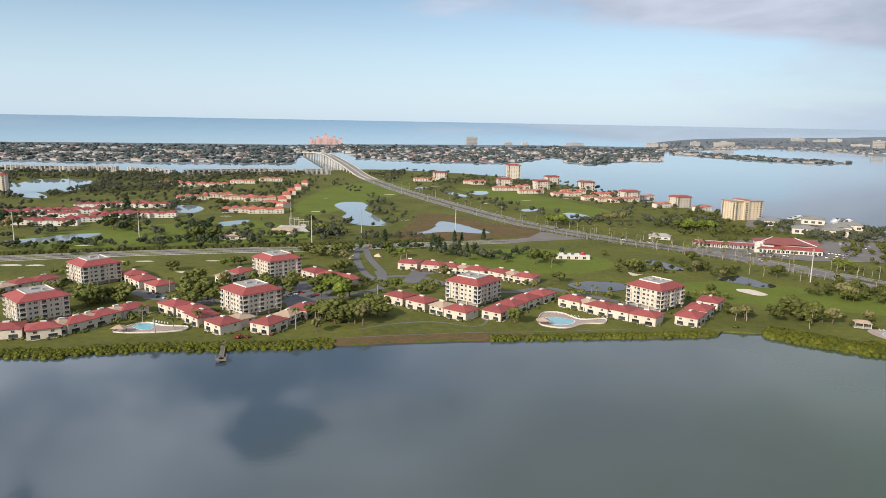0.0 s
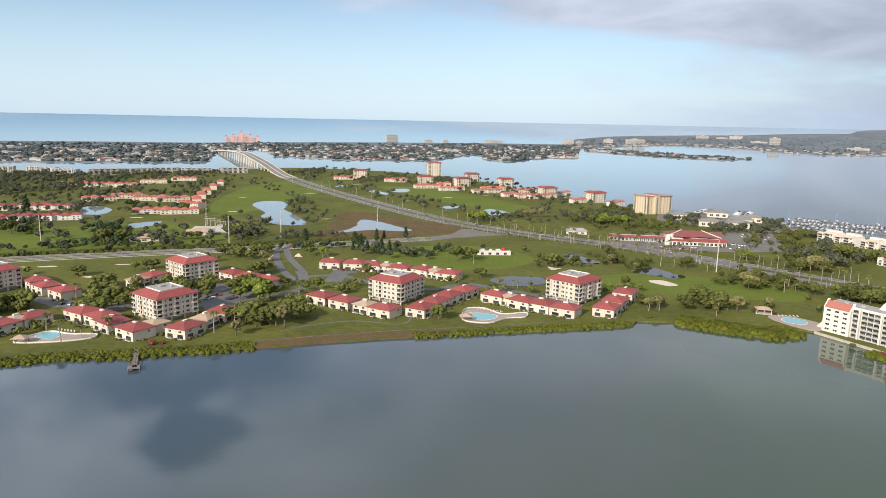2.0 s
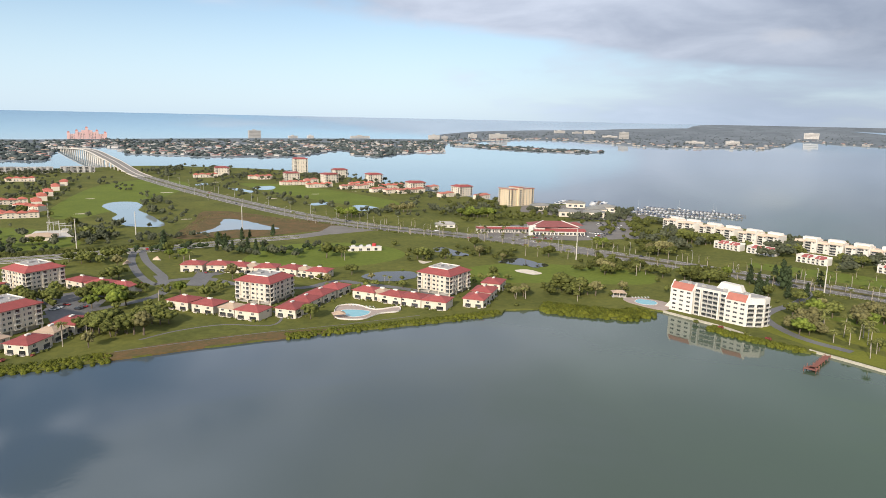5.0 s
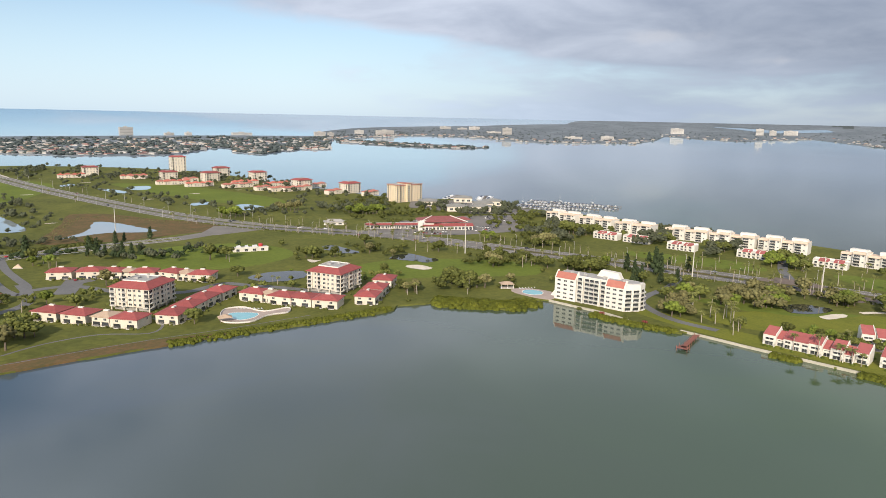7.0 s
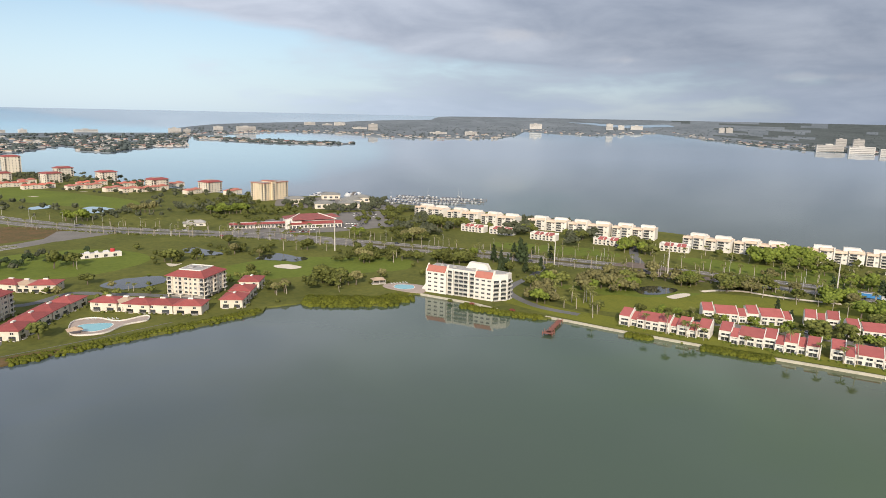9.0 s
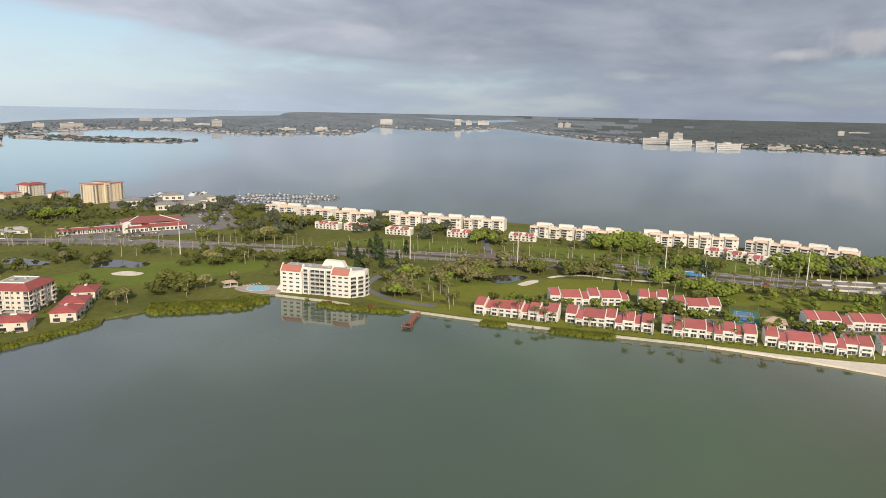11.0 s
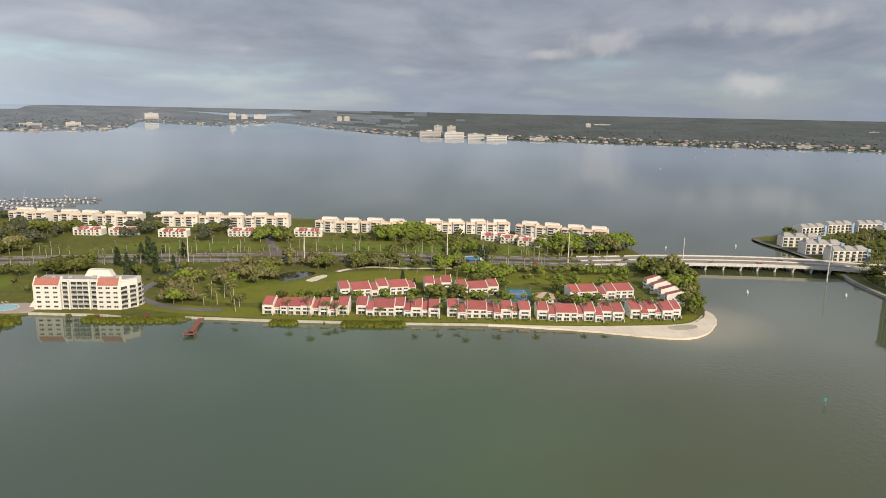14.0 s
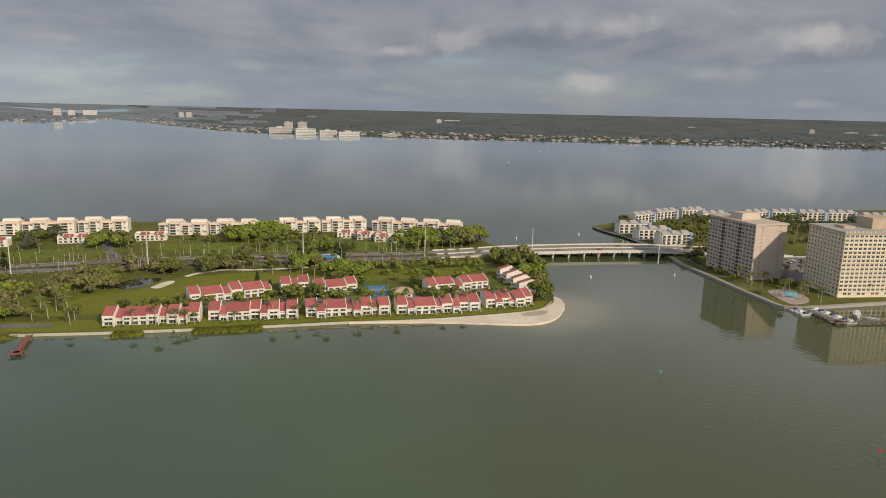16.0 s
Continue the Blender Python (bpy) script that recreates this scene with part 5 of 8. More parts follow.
def shore_row():
    ob = thing("shore_condominium", "long white four-storey condominium with flat roof", "apartment building", "condominiums along the channel")
    part("wall", box(bm_new(), -30.5, -6, 0, 30.5, 6, 11), M_FARWALL, ob)
    part("parapet", box(bm_new(), -30.9, -6.4, 11, 30.9, 6.4, 11.8), M_FARWALL, ob)
    for x in (-22, -11, 0, 11, 22):
        part("stair_tower", box(bm_new(), x - 1.5, -7.4, 0, x + 1.5, -6, 13), M_FARWALL, ob)
    for f in range(4):
        joined(ob, "gallery", BALCONY, [(x, -6, 0.3 + f * 2.75, 0, 3.0, 1.1, 2.3) for x in (-27, -17, -14.5, -6, -3.5, 4, 6.5, 15, 17.5, 27)])
    return ob


put_all(shore_row(), [(-923, 1480, 1, 2), (-861, 1480, 1, 3), (-799, 1480, 1, 0), (-742, 1490, 1, -2), (-654, 1480, 1, -8), (-590, 1435, 1, -25), (-521, 1450, 1, 22), (-470, 1476, 1, 20), (-417, 1503, 1, 12), (-355, 1505, 1, 8), (-284, 1522, 1, 10)])

# ---- shops, clubhouse and service buildings ----


M_MAROON = mat("maroon_tile", (0.27, 0.085, 0.080), (0.21, 0.07, 0.065), 0.85, 0.3, 10, bump=0.4)


def shopping_plaza():
    ob = thing("shopping_plaza", "white shopping plaza with red hip roofs and a long arcade", "shop building")
    part("hall", box(bm_new(), -20, -14, 0, 30, 16, 7.5), M_WHITE, ob)
    part("roof", hip(bm_new(), -21.5, -15.5, 31.5, 17.5, 7.75, 12.4, 0), M_MAROON, ob)
    for x, y in ((-8, -13), (16, -10), (30, 2)):
        part("dormer_roof", hip(bm_new(), x - 8, y - 7, x + 8, y + 7, 8.6, 11.4, 0), M_MAROON, ob, "smaller maroon hip roof")
    for a, b in ((-21.5, -15.5), (31.5, -15.5)):
        part("roof_hip", tube(bm_new(), (a, b, 8.0), (a + (16.4 if a < 0 else -16.4), b + 16.4, 12.7), 0.5, 0.5, 4), M_WHITE, ob, "white hip ridge")
    part("gable", solid(bm_new(), [(-21, -19, 0), (-6, -19, 0), (-6, -13, 0), (-21, -13, 0)], [(-21, -19, 6), (-6, -19, 6), (-6, -13, 9.5), (-21, -13, 9.5)]), M_WHITE, ob)
    part("arcade", box(bm_new(), -78, -9, 0, -21, 3, 5), M_WHITE, ob)
    part("arcade_roof", solid(bm_new(), [(-79, -12.5, 4.6), (-21, -12.5, 4.6), (-21, -8, 4.6), (-79, -8, 4.6)], [(-79, -11, 5.0), (-21, -11, 5.0), (-21, -8, 6.2), (-79, -8, 6.2)]), M_RED, ob, "red tiled arcade roof")
    part("front_arcade", box(bm_new(), -21, -22, 0, 36, -15.6, 4.6), M_WHITE, ob)
    part("front_roof", solid(bm_new(), [(-21, -23.5, 4.6), (37, -23.5, 4.6), (37, -15.6, 4.6), (-21, -15.6, 4.6)], [(-21, -23, 4.9), (37, -23, 4.9), (37, -15.6, 6.6), (-21, -15.6, 6.6)]), M_RED, ob, "red tiled arcade roof")
    part("corner_tower", box(bm_new(), -24, -24, 0, -19.5, -19.6, 10), M_WHITE, ob)
    for i in range(15):
        piece("shop_window", WINDOW, ob, -76 + i * 3.8, -9.02, 1.9, 0, 2.9, 1, 2.8)
    for i in range(14):
        piece("shop_window", WINDOW, ob, -18.5 + i * 4, -22.02, 1.9, 0, 3.0, 1, 2.8)
    for i in range(15):
        part("post", box(bm_new(), -78 + i * 4, -12.3, 0, -77.4 + i * 4, -11.7, 4.6), M_WHITE, ob)
    ob.matrix_basis = pose(332, 668, 1, 0, 0, -16)


shopping_plaza()


MARINA = [(417, 780, 1, -25), (446, 768, 1, -30), (466, 798, 1, -20), (492, 816, 1, -28), (406, 842, 1, -15), (470, 862, 1, -25)]


def clubhouse(name, label, w, d, h, roof, wall):
    ob = thing(name, label, "building")
    part("wall", box(bm_new(), -w, -d, 0, w, d, h), wall, ob)
    part("roof", hip(bm_new(), -w - 1, -d - 1, w + 1, d + 1, h + 0.25, h + 3.0, 0), roof, ob)
    for x in (-0.6, 0, 0.6):
        piece("window", WINDOW, ob, x * w, -d - 0.02, h * 0.45, 0, w * 0.35, 1, h * 0.5)
    return ob


put_all(clubhouse("marina_building", "grey-roofed marina building with pale walls", 13, 9, 6.5, mat("slate_roof", (0.27, 0.265, 0.24), (0.21, 0.205, 0.19), 0.9, 0.3), M_CREAM), MARINA)
put_all(clubhouse("service_house", "low tan-roofed house among trees", 13, 8, 3.6, M_TAN, M_CREAM), [(-212, 678, 1, 15), (-168, 715, 1, 10)])
put_all(clubhouse("roadside_shop", "low white roadside building with flat roof", 11, 4.5, 3.4, M_ROOFGREY, M_WHITE), [(232, 722, 1, -20)])
put_all(clubhouse("pool_house", "small brown-roofed pool house", 6, 5, 3.0, M_TAN, M_CREAM), [(424, 96, 1, -70)])


def depot():
    ob = thing("depot", "long white flat-roofed depot with vans behind its parapet", "building")
    part("wall", box(bm_new(), -15, -4, 0, 15, 4, 3.4), M_WHITE, ob)
    part("parapet", box(bm_new(), -15.1, -4.15, 3.4, 15.1, -3.8, 4.1), M_WHITE, ob)
    part("roof_deck", box(bm_new(), -14.9, -3.8, 3.4, 14.9, 3.9, 3.5), M_ROOFGREY, ob)
    # Plain boxes added in place of the parked vans.
    for x, w in ((-10, 2.2), (-3, 1.6), (4, 2.4)):
        part("roof_unit", solid(bm_new(), [(x - w, -1, 3.5), (x + w, -1, 3.5), (x + w, 1.2, 3.5), (x - w, 1.2, 3.5)], [(x - w, -0.8, 4.9), (x + w * 0.6, -0.8, 5.2), (x + w * 0.6, 1, 5.2), (x - w, 1, 4.9)]), M_BOAT, ob, "white box in place of a van")
    # Cylinder added in place of a red truck.
    part("tank", tube(bm_new(), (9, 1, 3.5), (9, 1, 6.0), 1.8, 1.8, 12), M_SIGNRED, ob, "red cylinder in place of a truck")
    for x in (-11, -4, 3, 10):
        piece("roller_door", WINDOW, ob, x, -4.02, 1.5, 0, 3.0, 1, 2.4)
    ob.matrix_basis = pose(117, 604, 1, 0, 0, -4)


depot()


def pink_hotel():
    ob = thing("pink_hotel", "large pink beach hotel with turrets", "hotel")
    for x0, x1, h in ((-75, 75, 22), (-45, 45, 30), (-22, 22, 38)):
        part("wall", box(bm_new(), x0, -12 - h * 0.05, 0, x1, 12, h), M_PINK, ob)
    for x, h in ((-73, 34), (73, 34), (-40, 42), (40, 42), (0, 54)):
        part("turret", box(bm_new(), x - 6, -15, 0, x + 6, -3, h - 6), M_PINK, ob)
        part("turret_roof", solid(bm_new(), [(x - 6, -15, h - 6), (x + 6, -15, h - 6), (x + 6, -3, h - 6), (x - 6, -3, h - 6)], [(x - 1, -10, h), (x + 1, -10, h), (x + 1, -8, h), (x - 1, -8, h)]), M_CORAL, ob)
    for f in range(8):
        joined(ob, "window_band", WINDOW, [(x, -13.2 - (0.4 if abs(x) < 45 else 0) - (0.4 if abs(x) < 22 else 0), 3 + f * 3.3, 0, 2.6, 1, 2.0) for x in range(-69, 70, 6) if abs(x) < 44 or f < 6])
    x, y, z, k = beyond(-590, 3420)
    ob.matrix_basis = pose(x, y, z + 1, 0, 0, 10) @ Matrix.Scale(k, 4)


pink_hotel()


def far_block(bearing, width, base, top, label, wall=M_FARWALL):
    """A block on the horizon, by its bearing, the angle it spans and the angles down to its foot and top, in degrees."""
    top = base - (base - top) * 0.62
    far = EYE / math.tan(radians(base))
    h, w = EYE - far * math.tan(radians(top)), far * radians(width) / 2
    ob = thing("far_block", label, "apartment building", "blocks along the far shores")
    part("wall", box(bm_new(), -w, -11, -2, w, 11, h), wall, ob)
    part("roof_house", box(bm_new(), -w * 0.3, -6, h, w * 0.2, 6, h + 5), wall, ob)
    n = min(5, max(3, int(h / 6)))
    # Solid bands: the shade inside the balconies is put into their dark colour.
    bm = bm_new()
    for f in range(n):
        box(bm, -w * 0.92, -11.6, 2 + f * h / n, w * 0.92, -11.02, 2 + (f + 0.35) * h / n)
    tagged(part("balcony_band", bm, M_FARBAND, ob), "dark grey bands for shaded balconies", kind="stuff")
    x, y, z, k = beyond(far * math.sin(radians(bearing)), far * math.cos(radians(bearing)))
    ob.matrix_basis = pose(x, y, z, 0, 0, -bearing + 14) @ Matrix.Scale(k, 4)


for args in ((2.2, 0.95, 1.75, 0.85, "tall beige beach tower"), (16.7, 0.9, 1.7, 1.1, "cream beach block on the far shore"), (17.6, 0.5, 1.7, 1.2, "cream beach block on the far shore"), (19.9, 0.7, 1.5, 0.95, "grey beach block on the far shore"), (22, 1.5, 1.5, 0.9, "beige beach block on the far shore"),
             (27, 0.9, 0.95, 0.58, "grey beach block on the far shore"), (28.4, 0.8, 0.95, 0.72, "grey beach block on the far shore"), (29.4, 0.9, 0.95, 0.52, "dark beach block on the far shore"), (31.0, 1.2, 1.2, 0.95, "grey beach block on the far shore"), (32.1, 0.75, 1.3, 0.40, "pale beach block on the far shore"),
             (5.2, 0.7, 1.75, 1.45, "pink beach block on the far shore"), (6.6, 0.5, 1.75, 1.4, "beige beach block on the far shore"), (10.6, 1.6, 1.65, 1.4, "long cream beach block"), (51.4, 0.54, 0.86, 0.05, "pale apartment tower by a far inlet"), (52.3, 0.48, 0.84, 0.23, "pale apartment block by a far inlet"), (53.5, 0.96, 0.80, 0.24, "beige apartment block by a far inlet"), (45.5, 1.0, 0.92, 0.2, "beige apartment block among far trees"),
             (59.8, 0.41, 0.87, 0.24, "pale tower among far trees"), (60.35, 0.49, 0.86, 0.21, "pale tower among far trees"), (40.2, 1.0, 1.5, 1.05, "beige apartment block by the shore"), (37.5, 1.4, 1.5, 1.2, "cream apartment block by the shore")):
    far_block(*args)
for args in ((67.2, 1.8, 1.99, 1.2, "white waterfront block across the bay"), (67.85, 0.7, 1.62, 0.7, "white waterfront tower across the bay"), (68.95, 0.7, 1.62, 0.7, "white waterfront tower across the bay"), (69.2, 1.65, 2.06, 1.25, "white waterfront block across the bay"), (71.0, 1.4, 2.16, 1.35, "cream waterfront block across the bay"),
             (72.7, 1.7, 2.2, 1.5, "beige waterfront block across the bay"), (76.2, 1.6, 2.1, 1.75, "grey waterfront block across the bay"), (80.1, 0.4, 0.95, 0.42, "white tower among inland woods"), (81.2, 1.3, 0.75, 0.6, "long white store among inland woods"), (95.9, 0.9, 2.1, 1.7, "pale block by the shore"), (108.5, 0.35, 1.0, 0.5, "white tower among inland woods"), (111, 0.8, 0.9, 0.75, "white store among inland woods"), (112.5, 0.9, 1.0, 0.9, "white store among inland woods"), (100.2, 0.6, 0.8, 0.68, "white store among inland woods")):
    far_block(*args)

# ---- bridges ----


def bridge(label, line, width, piers, foot):
    """A road bridge along points x, y, z: deck, two side walls and rows of columns with caps."""
    ob = thing("road_bridge", label, "bridge")
    plan = smooth([p[:2] for p in line], False, 4)
    hs = smooth([(i, p[2]) for i, p in enumerate(line)], False, 4)
    left, right = ribbon_outline(plan, width)
    for nm, inner, outer, z0, z1, m in (("deck", left, right, -1.4, 0.0, M_CONCRETE), ("side_wall", left, ribbon_outline(plan, width - 0.8)[0], 0.004, 1.1, M_CONCRETE), ("side_wall", right, ribbon_outline(plan, width - 0.8)[1], 0.004, 1.1, M_CONCRETE),
                                        ("middle_wall", ribbon_outline(plan, 0.7)[0], ribbon_outline(plan, 0.7)[1], 0.03, 0.9, M_CONCRETE), ("carriageway", ribbon_outline(plan, width - 1.0)[0], ribbon_outline(plan, width - 1.0)[1], 0.004, 0.03, M_DECK)):
        bm = bm_new()
        ring = [[bm.verts.new((*a, h[1] + z)) for a, z in ((p, z0), (q, z0), (q, z1), (p, z1))] for p, q, h in zip(inner, outer, hs)]
        for a, b in zip(ring, ring[1:]):
            for i in range(4):
                bm.faces.new((a[i], a[(i + 1) % 4], b[(i + 1) % 4], b[i]))
        bm.faces.new(ring[0])
        bm.faces.new(ring[-1][::-1])
        bmesh.ops.recalc_face_normals(bm, faces=bm.faces[:])
        part(nm, bm, m, ob)
    run = 0.0
    for i in range(len(plan) - 1):
        (x0, y0), (x1, y1) = plan[i], plan[i + 1]
        step = math.hypot(x1 - x0, y1 - y0)
        start, run = run, run + step
        for k in range(int(start / piers) + 1, int(run / piers) + 1):
            s = (k * piers - start) / step
            x, y, z = x0 + (x1 - x0) * s, y0 + (y1 - y0) * s, hs[i][1] + (hs[i + 1][1] - hs[i][1]) * s - 1.4
            if z < foot:
                continue
            d = Vector((x1 - x0, y1 - y0, 0)).normalized()
            n = Vector((-d.y, d.x, 0))
            pier = part("pier", tube(bm_new(), Vector((x, y, z - 0.7)) - n * width * 0.47, Vector((x, y, z - 0.7)) + n * width * 0.47, 0.9, 0.9, 4), M_CONCRETE, ob)
            for e in ((-0.4, -0.13, 0.13, 0.4) if piers < 20 else (-0.3, 0.3)):
                c = Vector((x, y, 0)) + n * width * e
                part("column", tube(bm_new(), (c.x, c.y, -1), (c.x, c.y, z - 0.7), 0.5 + piers * 0.03, 0.5 + piers * 0.03, 8), M_CONCRETE, pier)
    return ob


bridge("long humped concrete causeway bridge over the channel", [(-150, 1405, 1.2), (-175, 1470, 3.5), (-205, 1555, 10), (-232, 1630, 16.5), (-262, 1710, 21.5), (-298, 1830, 24.5), (-348, 1994, 24), (-428, 2224, 16), (-500, 2440, 6), (-560, 2640, 2)], 27, 34, 2.2)
bridge("low concrete road bridge with white side walls", [(559, 97, 1.2), (571, 70, 1.9), (579, 42, 3.9), (586, 14, 5.0), (604, -35, 5.3), (617, -80, 5.1), (628, -125, 3.6), (646, -205, 1.7)], 31, 14.0, 2.8)

# ---- plants ----
ICO = bmesh.new()
bmesh.ops.create_icosphere(ICO, subdivisions=2, radius=1.0)
ICO_V, ICO_F = [v.co.copy() for v in ICO.verts], [[v.index for v in f.verts] for f in ICO.faces]
ICO.free()
ICO = bmesh.new()
bmesh.ops.create_icosphere(ICO, subdivisions=1, radius=1.0)
TINY_V, TINY_F = [v.co.copy() for v in ICO.verts], [[v.index for v in f.verts] for f in ICO.faces]
ICO.free()


def clump(vs, fs, rnd, c, rx, rz, leaves, leaf, small=False):
    """A ragged tuft: a lumpy core and leaves standing off it."""
    n0, c = len(vs), Vector(c)
    for v in (TINY_V if small else ICO_V):
        k = 0.78 + 0.40 * noise.noise(v * 1.9 + c * 0.7) + rnd.uniform(-0.09, 0.09)
        vs.append((c.x + v.x * rx * k, c.y + v.y * rx * k, c.z + v.z * rz * k))
    fs += [[n0 + i for i in f] for f in (TINY_F if small else ICO_F)]
    for _ in range(leaves):
        d = Vector((rnd.gauss(0, 1), rnd.gauss(0, 1), rnd.gauss(0.25, 1))).normalized()
        p = c + Vector((d.x * rx, d.y * rx, d.z * rz)) * rnd.uniform(0.8, 1.16)
        u = Vector((rnd.gauss(0, 1), rnd.gauss(0, 1), rnd.gauss(0, 1))).normalized()
        w = d.cross(u).normalized() * leaf * rnd.uniform(0.6, 1.2)
        u = (u + d * 0.6).normalized() * leaf * rnd.uniform(0.6, 1.2)
        n = len(vs)
        vs += [tuple(p - w * 0.5), tuple(p + u * 0.5), tuple(p + w * 0.5), tuple(p - u * 0.5)]
        fs.append([n, n + 1, n + 2, n + 3])


def lump(vs, fs, c, rx, rz, fine=False):
    """A rounded, uneven mass of foliage."""
    n0, c = len(vs), Vector(c)
    for v in (ICO_V if fine else TINY_V):
        k = 0.9 + 0.34 * noise.noise(v * 1.6 + c * 0.9)
        vs.append((c.x + v.x * rx * k, c.y + v.y * rx * k, c.z + v.z * rz * k))
    fs += [[n0 + i for i in f] for f in (ICO_F if fine else TINY_F)]


def leafage(vs, fs, rnd, c, r, tall, boughs, leaves, leaf, fine=False):
    """A crown: rounded masses of foliage gathered on boughs, with gaps between and loose leaf sprays round them."""
    c, masses = Vector(c), []
    lump(vs, fs, c, r * 0.66, tall * 0.66)
    for i in range(boughs):
        a, up = 2.4 * i + rnd.uniform(-0.4, 0.4), 1 - 1.3 * (i + 0.5) / boughs
        s = math.sqrt(max(0.0, 1 - up * up)) * rnd.uniform(0.52, 0.8)
        q = rnd.uniform(0.2, 0.36)
        at = c + Vector((math.cos(a) * s * r, math.sin(a) * s * r, up * tall * rnd.uniform(0.48, 0.66)))
        lump(vs, fs, at, r * q, tall * q * 0.9, fine)
        masses.append((at, r * q, tall * q * 0.9))
    for k in range(leaves):
        at, rx, rz = masses[k % boughs]
        n = Vector((rnd.gauss(0, 1), rnd.gauss(0, 1), rnd.gauss(0.35, 0.9))).normalized()
        p = at + Vector((n.x * rx, n.y * rx, n.z * rz)) * rnd.uniform(0.85, 1.14)
        n = (n + Vector((rnd.gauss(0, 0.35), rnd.gauss(0, 0.35), rnd.gauss(0, 0.35)))).normalized()
        u = n.orthogonal().normalized()
        u = (Matrix.Rotation(rnd.uniform(0, 6.283), 3, n) @ u) * leaf * rnd.uniform(0.5, 1.0)
        w = n.cross(u) * rnd.uniform(0.55, 0.9)
        q = len(vs)
        vs += [tuple(p - u - w * 0.3), tuple(p - w), tuple(p + u + w * 0.2), tuple(p + w)]
        fs.append([q, q + 1, q + 2, q + 3])


def raw_mesh(name, vs, fs, material):
    me = bpy.data.meshes.new(name)
    me.from_pydata([tuple(v) for v in vs], [], fs)
    me.polygons.foreach_set("use_smooth", [len(f) == 3 for f in fs])
    me.materials.append(material)
    return me


def trunk_mesh(h, r, limbs, rnd, spread):
    bm = bm_new()
    top = Vector((rnd.uniform(-0.5, 0.5), rnd.uniform(-0.5, 0.5), h))
    tube(bm, (0, 0, -0.6), top * 0.5, r, r * 0.75, 6, False)
    tube(bm, top * 0.5, top, r * 0.75, r * 0.45, 6, False)
    for i in range(limbs):
        a = 6.283 * i / limbs + rnd.uniform(-0.4, 0.4)
        tube(bm, top * rnd.uniform(0.6, 0.95), top + Vector((math.cos(a) * spread, math.sin(a) * spread, h * rnd.uniform(0.25, 0.6))), r * 0.42, r * 0.12, 5, False)
    return mesh_of("trunk", bm, M_BARK)


def broadleaf(name, label, seed, r, h, clumps, material):
    """A spreading tree: trunk, limbs and a crown of separate tufts with gaps."""
    rnd, vs, fs = random.Random(seed), [], []
    leafage(vs, fs, rnd, (0, 0, h * 0.58), r, h * 0.46, clumps + 7, 400, r * 0.07)
    ob = tagged(new(name, trunk_mesh(h * 0.5, 0.045 * h, 5, rnd, r * 0.5)), label, "tree")
    part("crown", raw_mesh("crown", vs, fs, material), material, ob)
    return ob


def conifer(seed, r, h):
    rnd, vs, fs = random.Random(seed), [], []
    for i in range(13):
        s = i / 12
        a, z, q = 2.4 * i, h * (0.2 + 0.78 * s), r * (1 - s) * 0.5 + 0.5
        clump(vs, fs, rnd, (math.cos(a) * q * 0.8, math.sin(a) * q * 0.8, z), q * 0.95 + 0.2, q * 0.9 + 0.5, 26, 0.8, True)
    ob = tagged(new("pine_tree", trunk_mesh(h * 0.9, 0.22, 0, rnd, 1)), "tall dark green pine tree with ragged crown", "tree")
    part("crown", raw_mesh("crown", vs, fs, M_DARKLEAF), M_DARKLEAF, ob)
    return ob


def palm(seed, h):
    """A feather palm: leaning trunk and a head of drooping fronds."""
    rnd, bm = random.Random(seed), bm_new()
    lean = Vector((rnd.uniform(-0.09, 0.09), rnd.uniform(-0.09, 0.09), 1))
    pts = [Vector((lean.x * z * (0.4 + 0.6 * z / h), lean.y * z * (0.4 + 0.6 * z / h), z)) for z in (-0.5, h * 0.35, h * 0.7, h)]
    for i in range(3):
        tube(bm, pts[i], pts[i + 1], 0.27 - 0.04 * i, 0.24 - 0.04 * i, 6, False)
    ob = tagged(new("palm_tree", mesh_of("trunk", bm, mat_palm_trunk)), "slim palm tree with drooping green fronds", "palm")
    vs, fs, top = [], [], pts[-1]
    for i in range(22):
        a, up = 2.4 * i + rnd.uniform(-0.2, 0.2), rnd.uniform(-0.35, 0.95)
        d, side = Vector((math.cos(a), math.sin(a), 0)), Vector((-math.sin(a), math.cos(a), 0))
        n, length = len(vs), rnd.uniform(2.3, 3.1)
        for k in range(5):
            s = k / 4
            p = top + d * length * s + Vector((0, 0, length * (up * s - (0.55 + up * 0.35) * s * s)))
            w = side * (0.12 + 1.1 * s * (1 - s) * 1.5) * 0.55
            droop = Vector((0, 0, -0.28 * math.sin(math.pi * s)))
            vs += [tuple(p - w + droop), tuple(p), tuple(p + w + droop)]
        for k in range(4):
            q = n + 3 * k
            fs += [[q, q + 1, q + 4, q + 3], [q + 1, q + 2, q + 5, q + 4]]
    part("crown", raw_mesh("crown", vs, fs, M_PALM), M_PALM, ob)
    return ob


def shrub(seed, r, material, label):
    rnd, vs, fs = random.Random(seed), [], []
    for i in range(5):
        a = 1.26 * i
        q = r * rnd.uniform(0.45, 0.6)
        clump(vs, fs, rnd, (math.cos(a) * r * 0.5, math.sin(a) * r * 0.5, q * 0.7), q, q * 0.85, 22, r * 0.24, True)
    return tagged(new("shrub", raw_mesh("shrub", vs, fs, material)), label, "shrub")


mat_palm_trunk = mat("palm_trunk", (0.38, 0.33, 0.27), (0.28, 0.24, 0.19), 0.9, 1.0, 6, bump=0.3)
